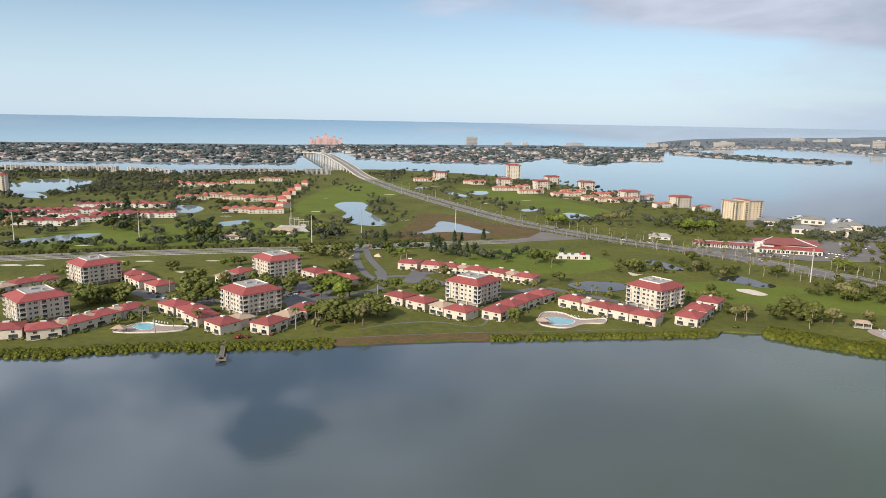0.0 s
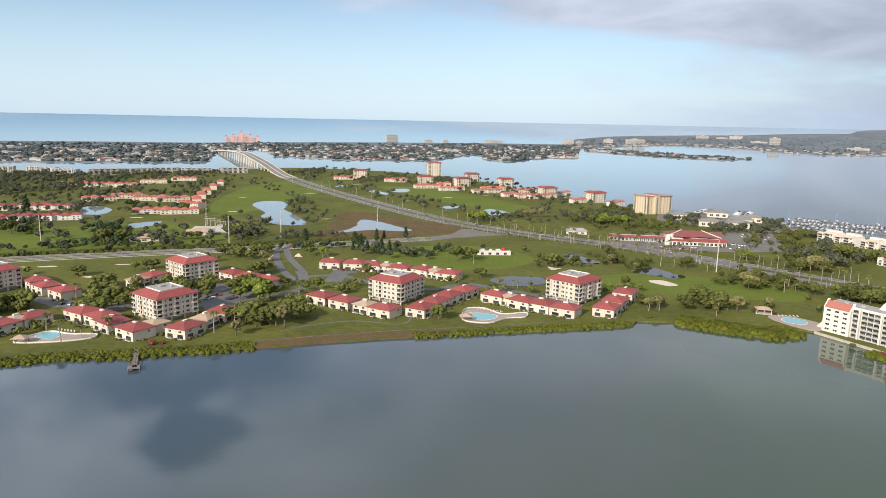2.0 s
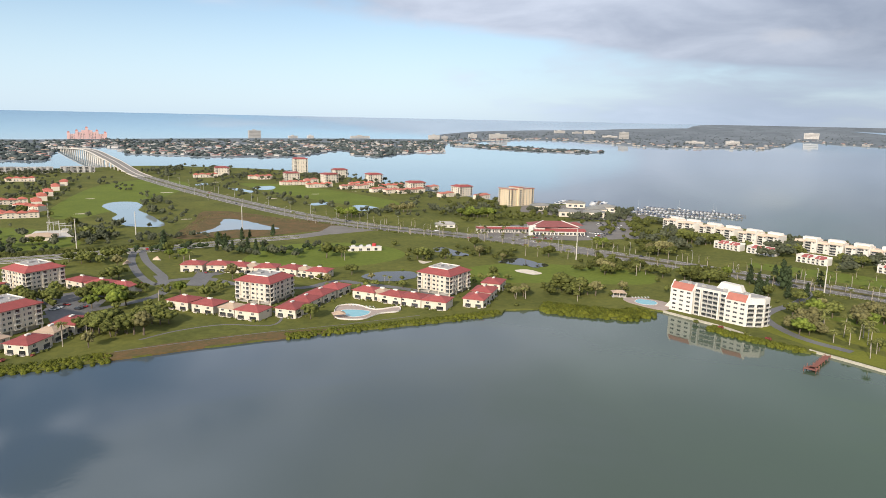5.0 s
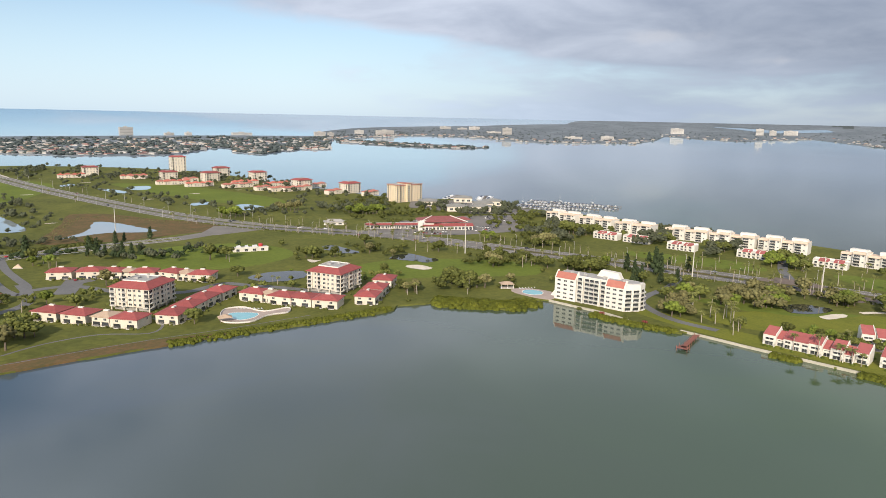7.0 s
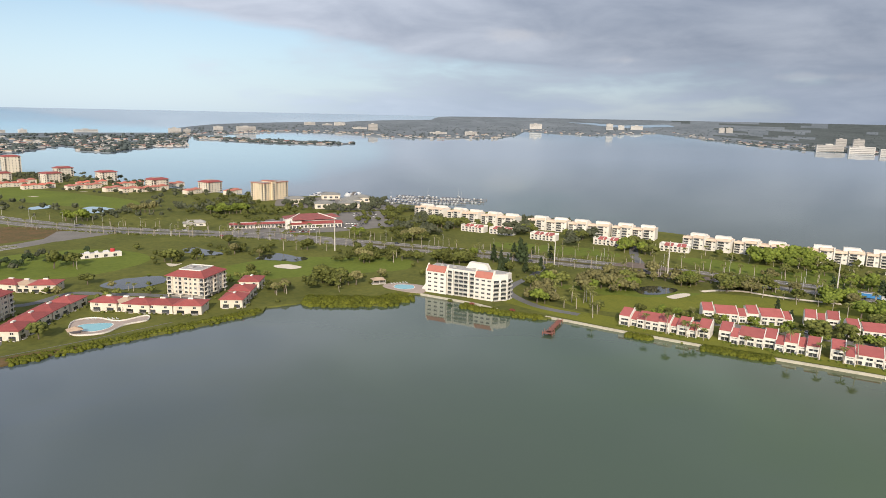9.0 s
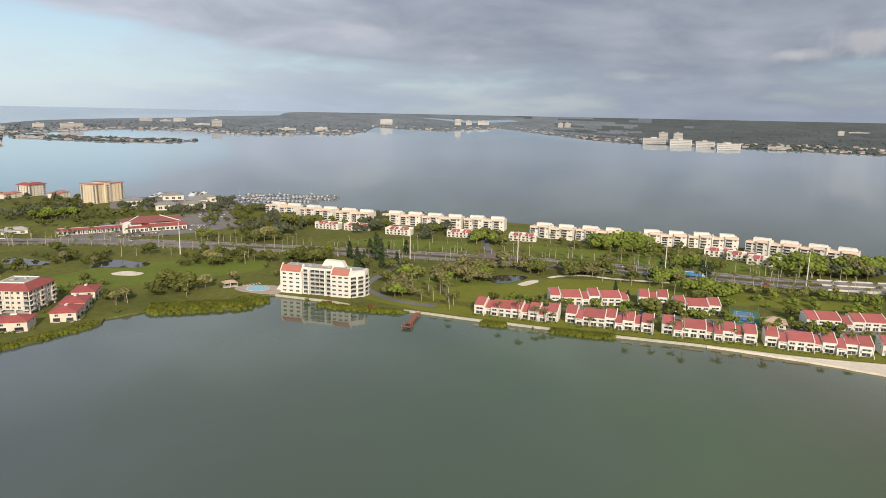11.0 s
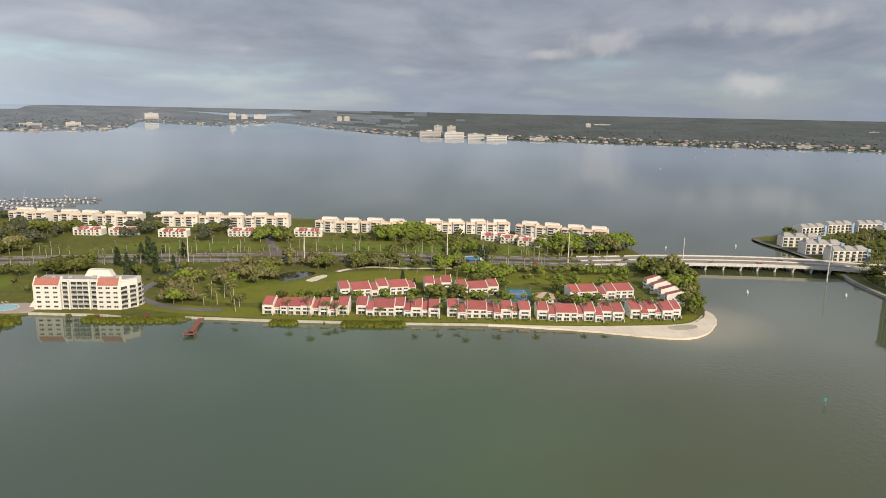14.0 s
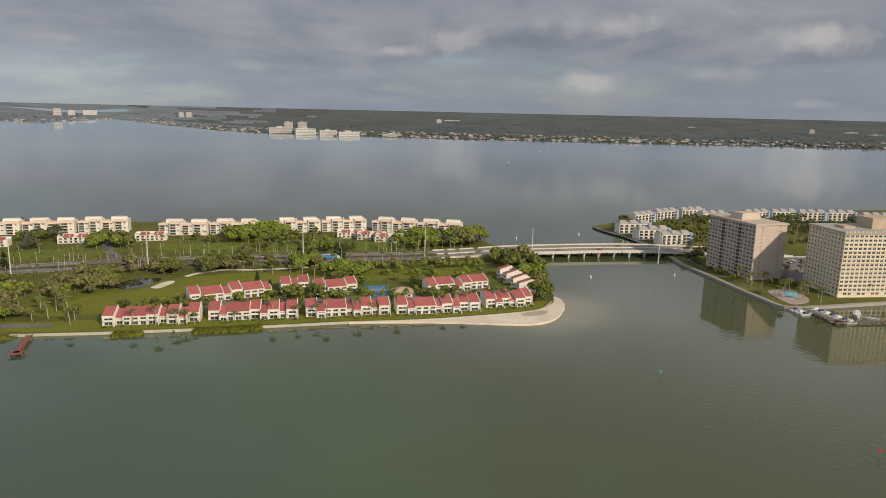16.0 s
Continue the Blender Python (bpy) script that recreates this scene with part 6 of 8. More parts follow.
KINDS = {
    "oak": [broadleaf("oak_tree", "spreading dark green oak tree", 11, 5.6, 8.6, 11, M_LEAF), broadleaf("oak_tree", "spreading dark green oak tree", 12, 4.8, 9.4, 10, M_LEAF), broadleaf("oak_tree", "spreading dark green oak tree", 13, 6.4, 9.0, 13, M_LEAF)],
    "bright": [broadleaf("fig_tree", "dense bright green broadleaf tree", 21, 5.4, 9.2, 13, M_LEAF2), broadleaf("fig_tree", "dense bright green broadleaf tree", 22, 4.6, 8.0, 11, M_LEAF2)],
    "olive": [broadleaf("bay_tree", "brownish olive tree with thin crown", 31, 4.8, 10.5, 11, M_LEAF3), broadleaf("bay_tree", "brownish olive tree with thin crown", 32, 4.0, 8.0, 9, M_LEAF3)],
    "pine": [conifer(41, 2.6, 12.0), conifer(42, 2.1, 9.5)],
    "palm": [palm(51, 8.5), palm(52, 7.0), palm(53, 10.0)],
    "shrub": [shrub(61, 1.9, M_LEAF, "rounded dark green garden shrub"), shrub(62, 1.6, M_LEAF2, "rounded bright green garden shrub")]}
for stock in KINDS.values():
    for k, ob in enumerate(stock):
        ob["spare"] = 1
USED = set()


def plant(kind, x, y, rnd, size=1.0, z=1.0):
    ob = rnd.choice(KINDS[kind])
    s = size * rnd.uniform(0.72, 1.2)
    m = pose(x, y, z, 0, 0, rnd.uniform(0, 360))
    if ob.name not in USED:
        USED.add(ob.name)
        got = ob
        got.matrix_basis = m
    else:
        got = copy_thing(ob, m)
    got.scale = (s, s, s * rnd.uniform(0.88, 1.12))
    return got


KEEP_OFF = [(x, y, 19) for x, y, *_ in MIDRISES] + [(x, y, 9.5) for x, y, _ in RED_ROWS + RED_ROWS2 + TAN_ROWS] + [(x, y, 7.5) for x, y, _ in VILLAS]
KEEP_OFF += [(x, y, 14) for x, y, _ in TERRACES + GARDEN] + [(x, y, 11) for x, y, _ in ROWS_A + ROWS_B] + [(289, 346, 30), (332, 668, 34), (395, 900, 24), (280, 690, 20), (559, -149, 26), (518, -207, 26), (417, 780, 15), (446, 768, 15), (466, 798, 15), (492, 816, 15), (406, 842, 15), (470, 862, 15)]
KEEP_OFF += [(x, y, 15) for x, y, _ in LOW_ROWS] + [(117, 604, 16)] + [(x, y, 9) for x, y in smooth(LOOP, False, 2)] + [(-162, 746, 26)]
ROADS = smooth(MAIN, False, 6)


def is_free(x, y, gap=0.0):
    if any((x - a) ** 2 + (y - b) ** 2 < (r + gap) ** 2 for a, b, r in KEEP_OFF):
        return False
    if any((x - a) ** 2 + (y - b) ** 2 < 19 ** 2 for a, b in ROADS):
        return False
    return not any(inside(x, y, p) for p in PONDS)


MIXES = {"wood": "oak oak oak oak olive bright", "oak": "oak oak oak olive palm", "mix": "oak oak palm palm bright olive shrub shrub", "bright": "bright bright oak palm", "olive": "olive olive oak", "pine": "pine pine oak"}
GROVE = [0]


def grove(kind, count, poly, size=1.0, z=1.0):
    """Trees strewn over a plan outline, clear of houses, road and ponds."""
    GROVE[0] += 1
    rnd = random.Random(100 + GROVE[0])
    xs, ys = [p[0] for p in poly], [p[1] for p in poly]
    done = tries = 0
    while done < count and tries < count * 30:
        tries += 1
        x, y = rnd.uniform(min(xs), max(xs)), rnd.uniform(min(ys), max(ys))
        if inside(x, y, poly) and is_free(x, y):
            plant(rnd.choice(MIXES[kind].split()), x, y, rnd, size, z)
            done += 1


LATER = []


def later_grove(kind, count, poly, size=1.0, z=1.0):
    LATER.append((int(count * 1.3), 9 * size, poly))


FAR_V, FAR_F = [], []
OPEN = [smooth(f, True, 3) for f in FAIRWAYS]


def far_grove(count, poly, size=1.0):
    """Trees too far off to pick apart, all in one mesh."""
    GROVE[0] += 1
    rnd = random.Random(100 + GROVE[0])
    xs, ys = [p[0] for p in poly], [p[1] for p in poly]
    done = tries = 0
    while done < count and tries < count * 30:
        tries += 1
        x, y = rnd.uniform(min(xs), max(xs)), rnd.uniform(min(ys), max(ys))
        if noise.noise((x * 0.02, y * 0.013, 4.0)) > -0.05 and inside(x, y, poly) and is_free(x, y) and not any(inside(x, y, f) for f in OPEN):
            r, h = rnd.uniform(2.8, 6.0) * size, rnd.uniform(5.5, 10.5) * size
            leafage(FAR_V, FAR_F, rnd, (x, y, 1 + h * 0.55), r, h * 0.5, 7, 16, r * 0.12)
            done += 1


def stand(kind, spots, seed):
    """Trees and close groups of trees at known places; spots: x, y of the front edge, half width."""
    rnd = random.Random(seed)
    for x, y, r in spots:
        away = Vector((x, y)).normalized()
        across = Vector((away.y, -away.x))
        n = 1 if r < 7.5 else int((r / 4.6) ** 1.35)
        one = r if n == 1 else min(6.6, max(5.0, r * 0.5))
        for k in range(n):
            side = (2 * (k + 0.5) / n - 1) * (r - one * 0.7) if n > 1 else 0.0
            p = Vector((x, y)) + across * side + away * (one * 0.75 + (rnd.uniform(0, r * 0.6) if n > 1 else 0.0))
            if kind == "pine":
                plant("pine", p.x, p.y, rnd, max(1.0, r * 0.42))
            elif is_free(p.x, p.y, -6.0):
                plant(kind, p.x, p.y, rnd, one / 5.0)


stand("oak", [(-325, 570, 7.2), (-224, 420, 11.2), (-208, 423, 12.1), (-211, 520, 7.1), (-269, 646, 4.1), (-236, 659, 17.6), (-350, 713, 7.3), (-328, 715, 9.2), (-178, 484, 6.6), (-154, 434, 7.1), (-123, 597, 6.7), (-109, 588, 10.1), (-90, 600, 10.8), (-81, 518, 11.6), (-59, 483, 8.3), (-111, 459, 12.1), (-64, 388, 15.3), (-51, 386, 6.7), (-39, 400, 10.4), (-76, 398, 8.8), (-50, 615, 5.7), (-166, 683, 8.9), (-166, 540, 8.6), (78, 571, 7.3), (91, 572, 6.4), (88, 505, 6.1), (156, 546, 11.1), (44, 394, 5.8), (91, 471, 3.7), (116, 457, 3.6), (224, 415, 15.3)], 400)
stand("oak", [(191, 473, 4.3), (220, 593, 6.4), (244, 558, 4.6), (-302, 926, 12.2), (-224, 878, 6.8), (-193, 860, 5.2), (-120, 702, 18.5), (-154, 786, 8.1), (226, 411, 9.2), (283, 460, 8.2), (320, 441, 7.4), (337, 419, 18.2), (450, 563, 24.2), (430, 651, 11.1), (477, 528, 6.0), (483, 502, 10.5), (507, 500, 10.8), (511, 442, 14.8), (332, 264, 3.7), (433, 268, 10.0), (521, 380, 12.5), (513, 355, 10.5), (440, 268, 10.1), (458, 247, 12.4), (473, 230, 11.2), (386, 156, 7.5), (441, 88, 9.6), (562, 213, 10.2), (404, 148, 5.9), (538, 48, 8.3)], 431)
stand("bright", [(-74, 462, 13.2), (346, 580, 10.2), (135, 804, 17.1), (291, 779, 27.8), (339, 569, 6.7), (386, 285, 12.7), (470, 305, 6.2), (312, 295, 8.5), (354, 329, 5.8), (576, 256, 18.6), (452, 149, 17.1), (571, 122, 10.9), (588, 110, 12.6), (615, 84, 14.7), (627, 69, 12.2), (484, 15, 12.4), (431, 3, 6.7)], 500)
stand("olive", [(-455, 708, 14.1), (1, 508, 6.5), (66, 479, 4.1), (186, 412, 9.7), (287, 469, 10.7), (266, 412, 5.9), (209, 551, 7.0), (211, 841, 18.9), (-338, 862, 9.3), (376, 526, 15.3), (364, 302, 10.1), (377, 295, 10.2), (440, 302, 6.8), (528, 20, 9.9), (455, 6, 9.7), (508, 10, 6.8), (470, 8, 6.5)], 501)
for x, y, size in ((553, 27, 1.9), (545, 24, 1.5), (600, 74, 1.6), (612, 84, 1.5), (624, 92, 1.4)):
    plant("olive", x, y, random.Random(int(x)), size)
stand("pine", [(-11, 624, 2.4), (-4, 625, 2.4), (2, 625, 2.4), (15, 616, 2.1), (22, 616, 2.1), (28, 617, 2.1), (-55, 631, 3.2), (-399, 853, 6.3), (375, 410, 2.4), (375, 401, 2.3), (375, 393, 2.3), (401, 413, 2.2), (388, 392, 3.3), (395, 394, 3.3), (428, 417, 2.3), (384, 365, 2.5), (423, 391, 2.2), (417, 194, 2.0), (408, 181, 2.5), (519, 172, 3.0), (518, 167, 3.2), (494, 194, 2.9), (494, 187, 2.2)], 502)
grove("wood", 12, [(-75, 368), (-90, 446), (-82, 490), (-46, 425), (-40, 385), (-57, 366)], 1.15)
grove("wood", 6, [(-246, 442), (-209, 460), (-190, 417), (-216, 405)], 1.1)
grove("oak", 3, [(-205, 469), (-147, 490), (-138, 457), (-185, 439)])
grove("mix", 4, [(-230, 484), (-191, 559), (-165, 550), (-168, 489), (-198, 461)])
grove("wood", 6, [(-98, 470), (-92, 520), (-80, 545), (-74, 500), (-80, 455)], 1.0)
later_grove("oak", 30, [(-252, 622), (-137, 666), (-153, 748), (-226, 739), (-264, 708)])
later_grove("oak", 24, [(-391, 590), (-254, 627), (-264, 646), (-403, 608)], 0.8)
later_grove("oak", 22, [(-134, 660), (-25, 684), (-27, 712), (-111, 714), (-139, 693)], 0.8)
later_grove("mix", 26, [(-468, 711), (-322, 793), (-160, 747), (-264, 646), (-413, 625)])
grove("mix", 9, [(-90, 580), (-34, 625), (-30, 561), (-43, 538), (-83, 535)])
later_grove("mix", 16, [(-23, 618), (97, 652), (95, 572), (55, 557), (-22, 607)])
far_grove(130, [(-644, 984), (-462, 1145), (-533, 1325), (-666, 1019)])
far_grove(240, [(-745, 1141), (-480, 1142), (-290, 1421), (-311, 1526), (-617, 1390), (-867, 1332)], 1.1)
far_grove(130, [(-381, 921), (-232, 1094), (-274, 1291), (-471, 1143)])
far_grove(40, [(-158, 769), (-29, 784), (-152, 1257), (-243, 1298)])
far_grove(51, [(-168, 1495), (-95, 1733), (-78, 1425), (-106, 1326)], 1.2)
far_grove(119, [(-78, 1425), (213, 1200), (352, 906), (383, 988), (248, 1399), (-93, 1692)])
far_grove(85, [(52, 831), (143, 796), (325, 783), (368, 871), (257, 894), (153, 854)])
far_grove(27, [(-67, 1219), (156, 1076), (234, 891), (121, 876), (-24, 1130)])
far_grove(51, [(361, 856), (432, 840), (523, 798), (488, 743), (404, 734), (348, 807)])
grove("oak", 4, [(208, 400), (236, 424), (244, 408), (228, 392)])
grove("mix", 3, [(171, 409), (199, 423), (195, 399), (172, 392)])
grove("mix", 6, [(236, 562), (297, 525), (329, 492), (318, 474), (251, 522)])
grove("mix", 3, [(85, 572), (199, 563), (193, 547), (100, 546)])
later_grove("wood", 34, [(412, 628), (530, 645), (461, 555), (414, 529), (372, 567)], 1.15)
later_grove("wood", 18, [(489, 529), (551, 541), (500, 487), (462, 495)], 1.15)
later_grove("wood", 16, [(512, 464), (562, 457), (515, 414), (476, 427)], 1.15)
grove("bright", 4, [(528, 393), (567, 388), (527, 360), (502, 372)], 1.1)
grove("mix", 9, [(292, 497), (399, 430), (376, 404), (274, 468)])
grove("olive", 4, [(342, 345), (386, 337), (362, 310), (334, 329)], 1.1)
grove("bright", 4, [(367, 304), (415, 300), (393, 285), (359, 293)], 1.2)
grove("oak", 3, [(300, 315), (318, 345), (309, 370), (303, 352)])
grove("pine", 7, [(359, 402), (392, 360), (377, 346), (346, 387)])
grove("mix", 12, [(440, 306), (527, 184), (507, 177), (423, 289)])
grove("bright", 6, [(557, 263), (595, 241), (566, 227), (534, 252)], 1.1)
grove("mix", 10, [(512, 39), (548, 19), (484, 4), (441, 1), (430, 6), (480, 14)])
grove("mix", 6, [(550, 54), (571, 18), (538, 17), (526, 47)])
grove("bright", 6, [(591, 279), (615, 253), (570, 233), (562, 261)], 1.1)
grove("mix", 10, [(545, 199), (584, 108), (565, 85), (535, 176)])
grove("mix", 11, [(446, 289), (482, 226), (538, 81), (517, 78), (461, 217), (428, 273)])
grove("bright", 6, [(440, 172), (462, 131), (446, 125), (428, 158)], 0.9)
later_grove("mix", 20, [(638, 118), (637, 69), (596, 64), (590, 104)], 1.1)
grove("mix", 4, [(427, 102), (442, 74), (421, 70), (414, 98)], 0.7)
grove("mix", 6, [(355, 257), (376, 222), (365, 216), (349, 246)], 0.7)
grove("mix", 6, [(708, -118), (725, -177), (654, -160), (646, -114)], 1.0, 1.4)
later_grove("oak", 22, [(803, -194), (883, -386), (792, -348), (709, -231)], 1.0, 1.4)
grove("mix", 6, [(-290, 440), (-262, 462), (-235, 440), (-262, 415)])
grove("oak", 4, [(-180, 425), (-150, 440), (-140, 425), (-165, 415)])
grove("mix", 5, [(-60, 470), (-20, 480), (-10, 455), (-45, 440)])
grove("mix", 4, [(60, 480), (140, 525), (160, 500), (100, 465)], 0.8)
later_grove("oak", 14, [(-330, 600), (-150, 655), (-150, 640), (-320, 590)], 0.8)
grove("pine", 5, [(-30, 660), (70, 690), (70, 700), (-40, 680)])
grove("mix", 5, [(200, 560), (300, 540), (340, 480), (280, 480), (210, 530)], 0.8)
grove("mix", 6, [(520, 330), (560, 270), (600, 190), (575, 180), (530, 270), (500, 320)], 0.8)
grove("mix", 6, [(430, 500), (480, 440), (520, 360), (490, 350), (440, 430), (400, 480)], 0.8)
grove("mix", 8, [(470, -2), (505, 0), (548, 8), (556, 30), (530, 30), (500, 20), (470, 10)], 1.15)
grove("mix", 10, [(590, -125), (650, -130), (640, -165), (600, -150)], 0.9, 1.4)
later_grove("mix", 30, [(640, -250), (720, -260), (860, -230), (880, -300), (760, -330), (650, -300)], 1.0, 1.4)
grove("mix", 6, [(700, -90), (780, -85), (850, -110), (820, -150), (740, -150)], 0.8, 1.4)
far_grove(60, [(-600, 830), (-480, 860), (-330, 830), (-330, 790), (-480, 770), (-600, 790)])
far_grove(60, [(-520, 930), (-300, 960), (-220, 930), (-220, 900), (-400, 870), (-520, 890)])
far_grove(70, [(-280, 720), (-200, 760), (-110, 740), (-110, 700), (-200, 690)])
far_grove(60, [(560, 520), (600, 480), (520, 640), (500, 690), (480, 740), (500, 640)])
# Leaf colour greyed by the haze put into it.
tagged(new("distant_trees", raw_mesh("distant_trees", FAR_V, FAR_F, mat("hazed_leaf", (0.098, 0.105, 0.060), (0.050, 0.058, 0.036), 0.85, 0.06, 9, bump=0.4, where="World", island=0.2, spec=0.1))), "dark green trees round the far golf holes", "trees", kind="stuff")


# Leaf tone for trees farther off, with distance haze put into the colour.
M_HAZYLEAF = mat("hazy_leaf", (0.100, 0.106, 0.062), (0.052, 0.060, 0.038), 0.85, 0.06, 9, bump=0.4, where="World", island=0.2, spec=0.1)


def woodland(name, label, groves, material, seed):
    """Close-set trees and undergrowth over several outlines, beyond counting; groves: count, height, outline."""
    rnd, vs, fs = random.Random(seed), [], []
    for count, tall, poly in groves:
        xs, ys = [p[0] for p in poly], [p[1] for p in poly]
        done = tries = 0
        while done < count * 0.75 and tries < count * 30:
            tries += 1
            x, y = rnd.uniform(min(xs), max(xs)), rnd.uniform(min(ys), max(ys))
            if not inside(x, y, poly) or not is_free(x, y, -2.0):
                continue
            h = tall * rnd.uniform(0.7, 1.25)
            r = h * rnd.uniform(0.42, 0.6)
            leafage(vs, fs, rnd, (x, y, 1 + h * 0.55), r, h * 0.47, 11, 70, r * 0.085)
            done += 1
    return tagged(new(name, raw_mesh(name, vs, fs, material)), label, "trees", kind="stuff")


woodland("distant_grove", "dark olive trees along roads and golf holes", LATER, M_HAZYLEAF, 309)


def scattered(name, label, regions, material, seed, leaves):
    """Loose clumps of trees over wide ground, clear of fairways; regions: count, height, outline."""
    rnd, vs, fs = random.Random(seed), [], []
    for count, tall, poly in regions:
        xs, ys = [p[0] for p in poly], [p[1] for p in poly]
        done = tries = 0
        while done < count and tries < count * 40:
            tries += 1
            x, y = rnd.uniform(min(xs), max(xs)), rnd.uniform(min(ys), max(ys))
            if noise.noise((x * 0.022, y * 0.016, seed)) < 0.04 or not inside(x, y, poly) or not is_free(x, y, -1.0) or any(inside(x, y, f) for f in OPEN):
                continue
            h = tall * rnd.uniform(0.45, 1.2)
            r = h * rnd.uniform(0.42, 0.62)
            leafage(vs, fs, rnd, (x, y, 1 + h * 0.52), r, h * 0.48, 7, leaves, r * 0.12)
            done += 1
    return tagged(new(name, raw_mesh(name, vs, fs, material)), label, "trees", kind="stuff")


scattered("golf_trees", "scattered dark trees between the golf holes", [
    (210, 8.5, [(-640, 600), (-440, 590), (-130, 660), (-60, 780), (-100, 1000), (-150, 1380), (-300, 1400), (-500, 1150), (-700, 900)]),
    (170, 9, [(-960, 1390), (-280, 1440), (-270, 1500), (-500, 1440), (-960, 1465)]), (60, 9, [(-560, 1050), (-500, 1200), (-520, 1330), (-470, 1330), (-470, 1150)]), (130, 8.5, [(60, 850), (360, 780), (400, 950), (260, 1330), (0, 1560), (-110, 1500), (-20, 1130)])], M_HAZYLEAF, 310, 24)
scattered("lawn_trees", "scattered olive trees on the lawns by the condominiums", [
    (36, 6, [(-430, 500), (-60, 545), (60, 590), (190, 560), (205, 470), (60, 465), (-60, 455), (-330, 420)]),
    (26, 6, [(150, 640), (230, 560), (330, 440), (440, 250), (520, 120), (500, 60), (440, 180), (330, 350), (200, 460), (130, 560)]),
    (44, 8, [(330, 640), (410, 560), (520, 330), (570, 190), (600, 60), (640, 90), (640, 200), (560, 420), (500, 640)]),
    (60, 7, [(600, -130), (700, -110), (900, -180), (900, -400), (640, -300)])], M_LEAF, 311, 30)
woodland("garden_trees", "dark olive trees between the condominiums", [
    (14, 8, [(-235, 418), (-200, 420), (-215, 452), (-250, 450)]), (16, 9, [(-176, 430), (-151, 433), (-175, 490), (-200, 500)]), (16, 8, [(-133, 444), (-93, 446), (-105, 500), (-150, 490)]), (26, 8, [(-150, 560), (-92, 570), (-94, 615), (-150, 605)]),
    (12, 6, [(-70, 400), (-33, 400), (-36, 450), (-80, 445)]), (8, 4, [(-60, 470), (-35, 490), (-36, 500), (-60, 490)]), (14, 5, [(-250, 366), (-228, 368), (-215, 400), (-245, 380)]), (14, 5, [(-20, 460), (5, 470), (0, 500), (-25, 490)]),
    (12, 5, [(60, 470), (100, 470), (95, 455), (70, 462)]), (12, 6, [(165, 455), (200, 450), (205, 475), (170, 480)]), (24, 6, [(-300, 480), (-270, 500), (-240, 540), (-300, 540)]), (10, 5, [(-190, 372), (-172, 378), (-180, 400), (-196, 392)])], M_LEAF, 301)
woodland("roadside_trees", "dense dark trees along the golf course road", [
    (40, 9, [(-254, 640), (-222, 645), (-262, 780), (-300, 770)]), (60, 6, [(-391, 605), (-139, 650), (-144, 670), (-410, 632)]), (40, 6, [(-85, 620), (-3, 640), (-3, 655), (-90, 640)]), (20, 9, [(-500, 720), (-455, 722), (-500, 800), (-540, 790)]), (24, 8, [(-361, 705), (-323, 710), (-360, 790), (-400, 785)]),
    (40, 6, [(0, 590), (113, 600), (118, 625), (0, 615)]), (30, 6, [(-480, 600), (-420, 640), (-430, 660), (-520, 640)])], M_DARKLEAF, 302)
woodland("lagoon_trees", "dense dark trees round the lagoon", [(150, 9, [(-900, 1300), (-760, 1290), (-690, 1300), (-600, 1230), (-540, 1250), (-560, 1400), (-900, 1420)]), (40, 8, [(-760, 1100), (-690, 1030), (-560, 1010), (-560, 1040), (-640, 1050)])], M_HAZYLEAF, 312)
woodland("village_trees", "dark trees and palms between lagoon houses, highway and bay-side blocks", [
    (46, 8, [(-630, 963), (-670, 1026), (-561, 1045), (-439, 1066), (-404, 1000)]), (26, 7, [(-540, 823), (-580, 885), (-496, 819), (-470, 774)]),
    (130, 9, [(-692, 1073), (-915, 1425), (-619, 1450), (-434, 1432), (-395, 1302), (-461, 1097)]), (60, 8, [(-480, 1192), (-292, 1324), (-304, 1493), (-370, 1562), (-533, 1324)]), (44, 6, [(-198, 1248), (-184, 1310), (-26, 857), (-35, 821)]),
    (120, 8, [(-28, 1281), (80, 1302), (178, 1103), (290, 956), (341, 1066), (232, 1308), (114, 1466), (-19, 1436)]), (16, 8, [(380, 834), (445, 866), (434, 817), (369, 780)]), (34, 8, [(380, 750), (442, 687), (476, 741), (427, 803)]), (30, 5, [(-83, 682), (-14, 695), (-15, 720), (-87, 716)])], M_HAZYLEAF, 314)
woodland("cycad_row", "low row of dense olive cycads and palms before the carriageway", [(60, 5, [(486, 140), (501, 114), (533, 60), (545, 63), (518, 119), (500, 146)])], M_PALM, 315)
woodland("course_trees", "olive trees and palms round the golf holes", [
    (60, 8, [(237, 782), (338, 794), (400, 940), (300, 930)]), (18, 8, [(205, 412), (233, 404), (246, 426), (222, 438)]), (7, 6, [(177, 415), (192, 410), (202, 430), (188, 436)]), (8, 4, [(247, 400), (262, 396), (272, 412), (258, 418)]),
    (40, 9, [(350, 525), (398, 515), (470, 620), (420, 640)]), (44, 7, [(264, 480), (325, 440), (345, 465), (285, 510)]), (30, 8, [(329, 430), (352, 410), (375, 438), (350, 455)]), (30, 6, [(172, 585), (229, 525), (245, 560), (185, 605)]),
    (30, 6, [(272, 468), (316, 470), (380, 560), (350, 590)]), (10, 5, [(134, 545), (163, 548), (175, 590), (148, 590)])], M_LEAF, 303)
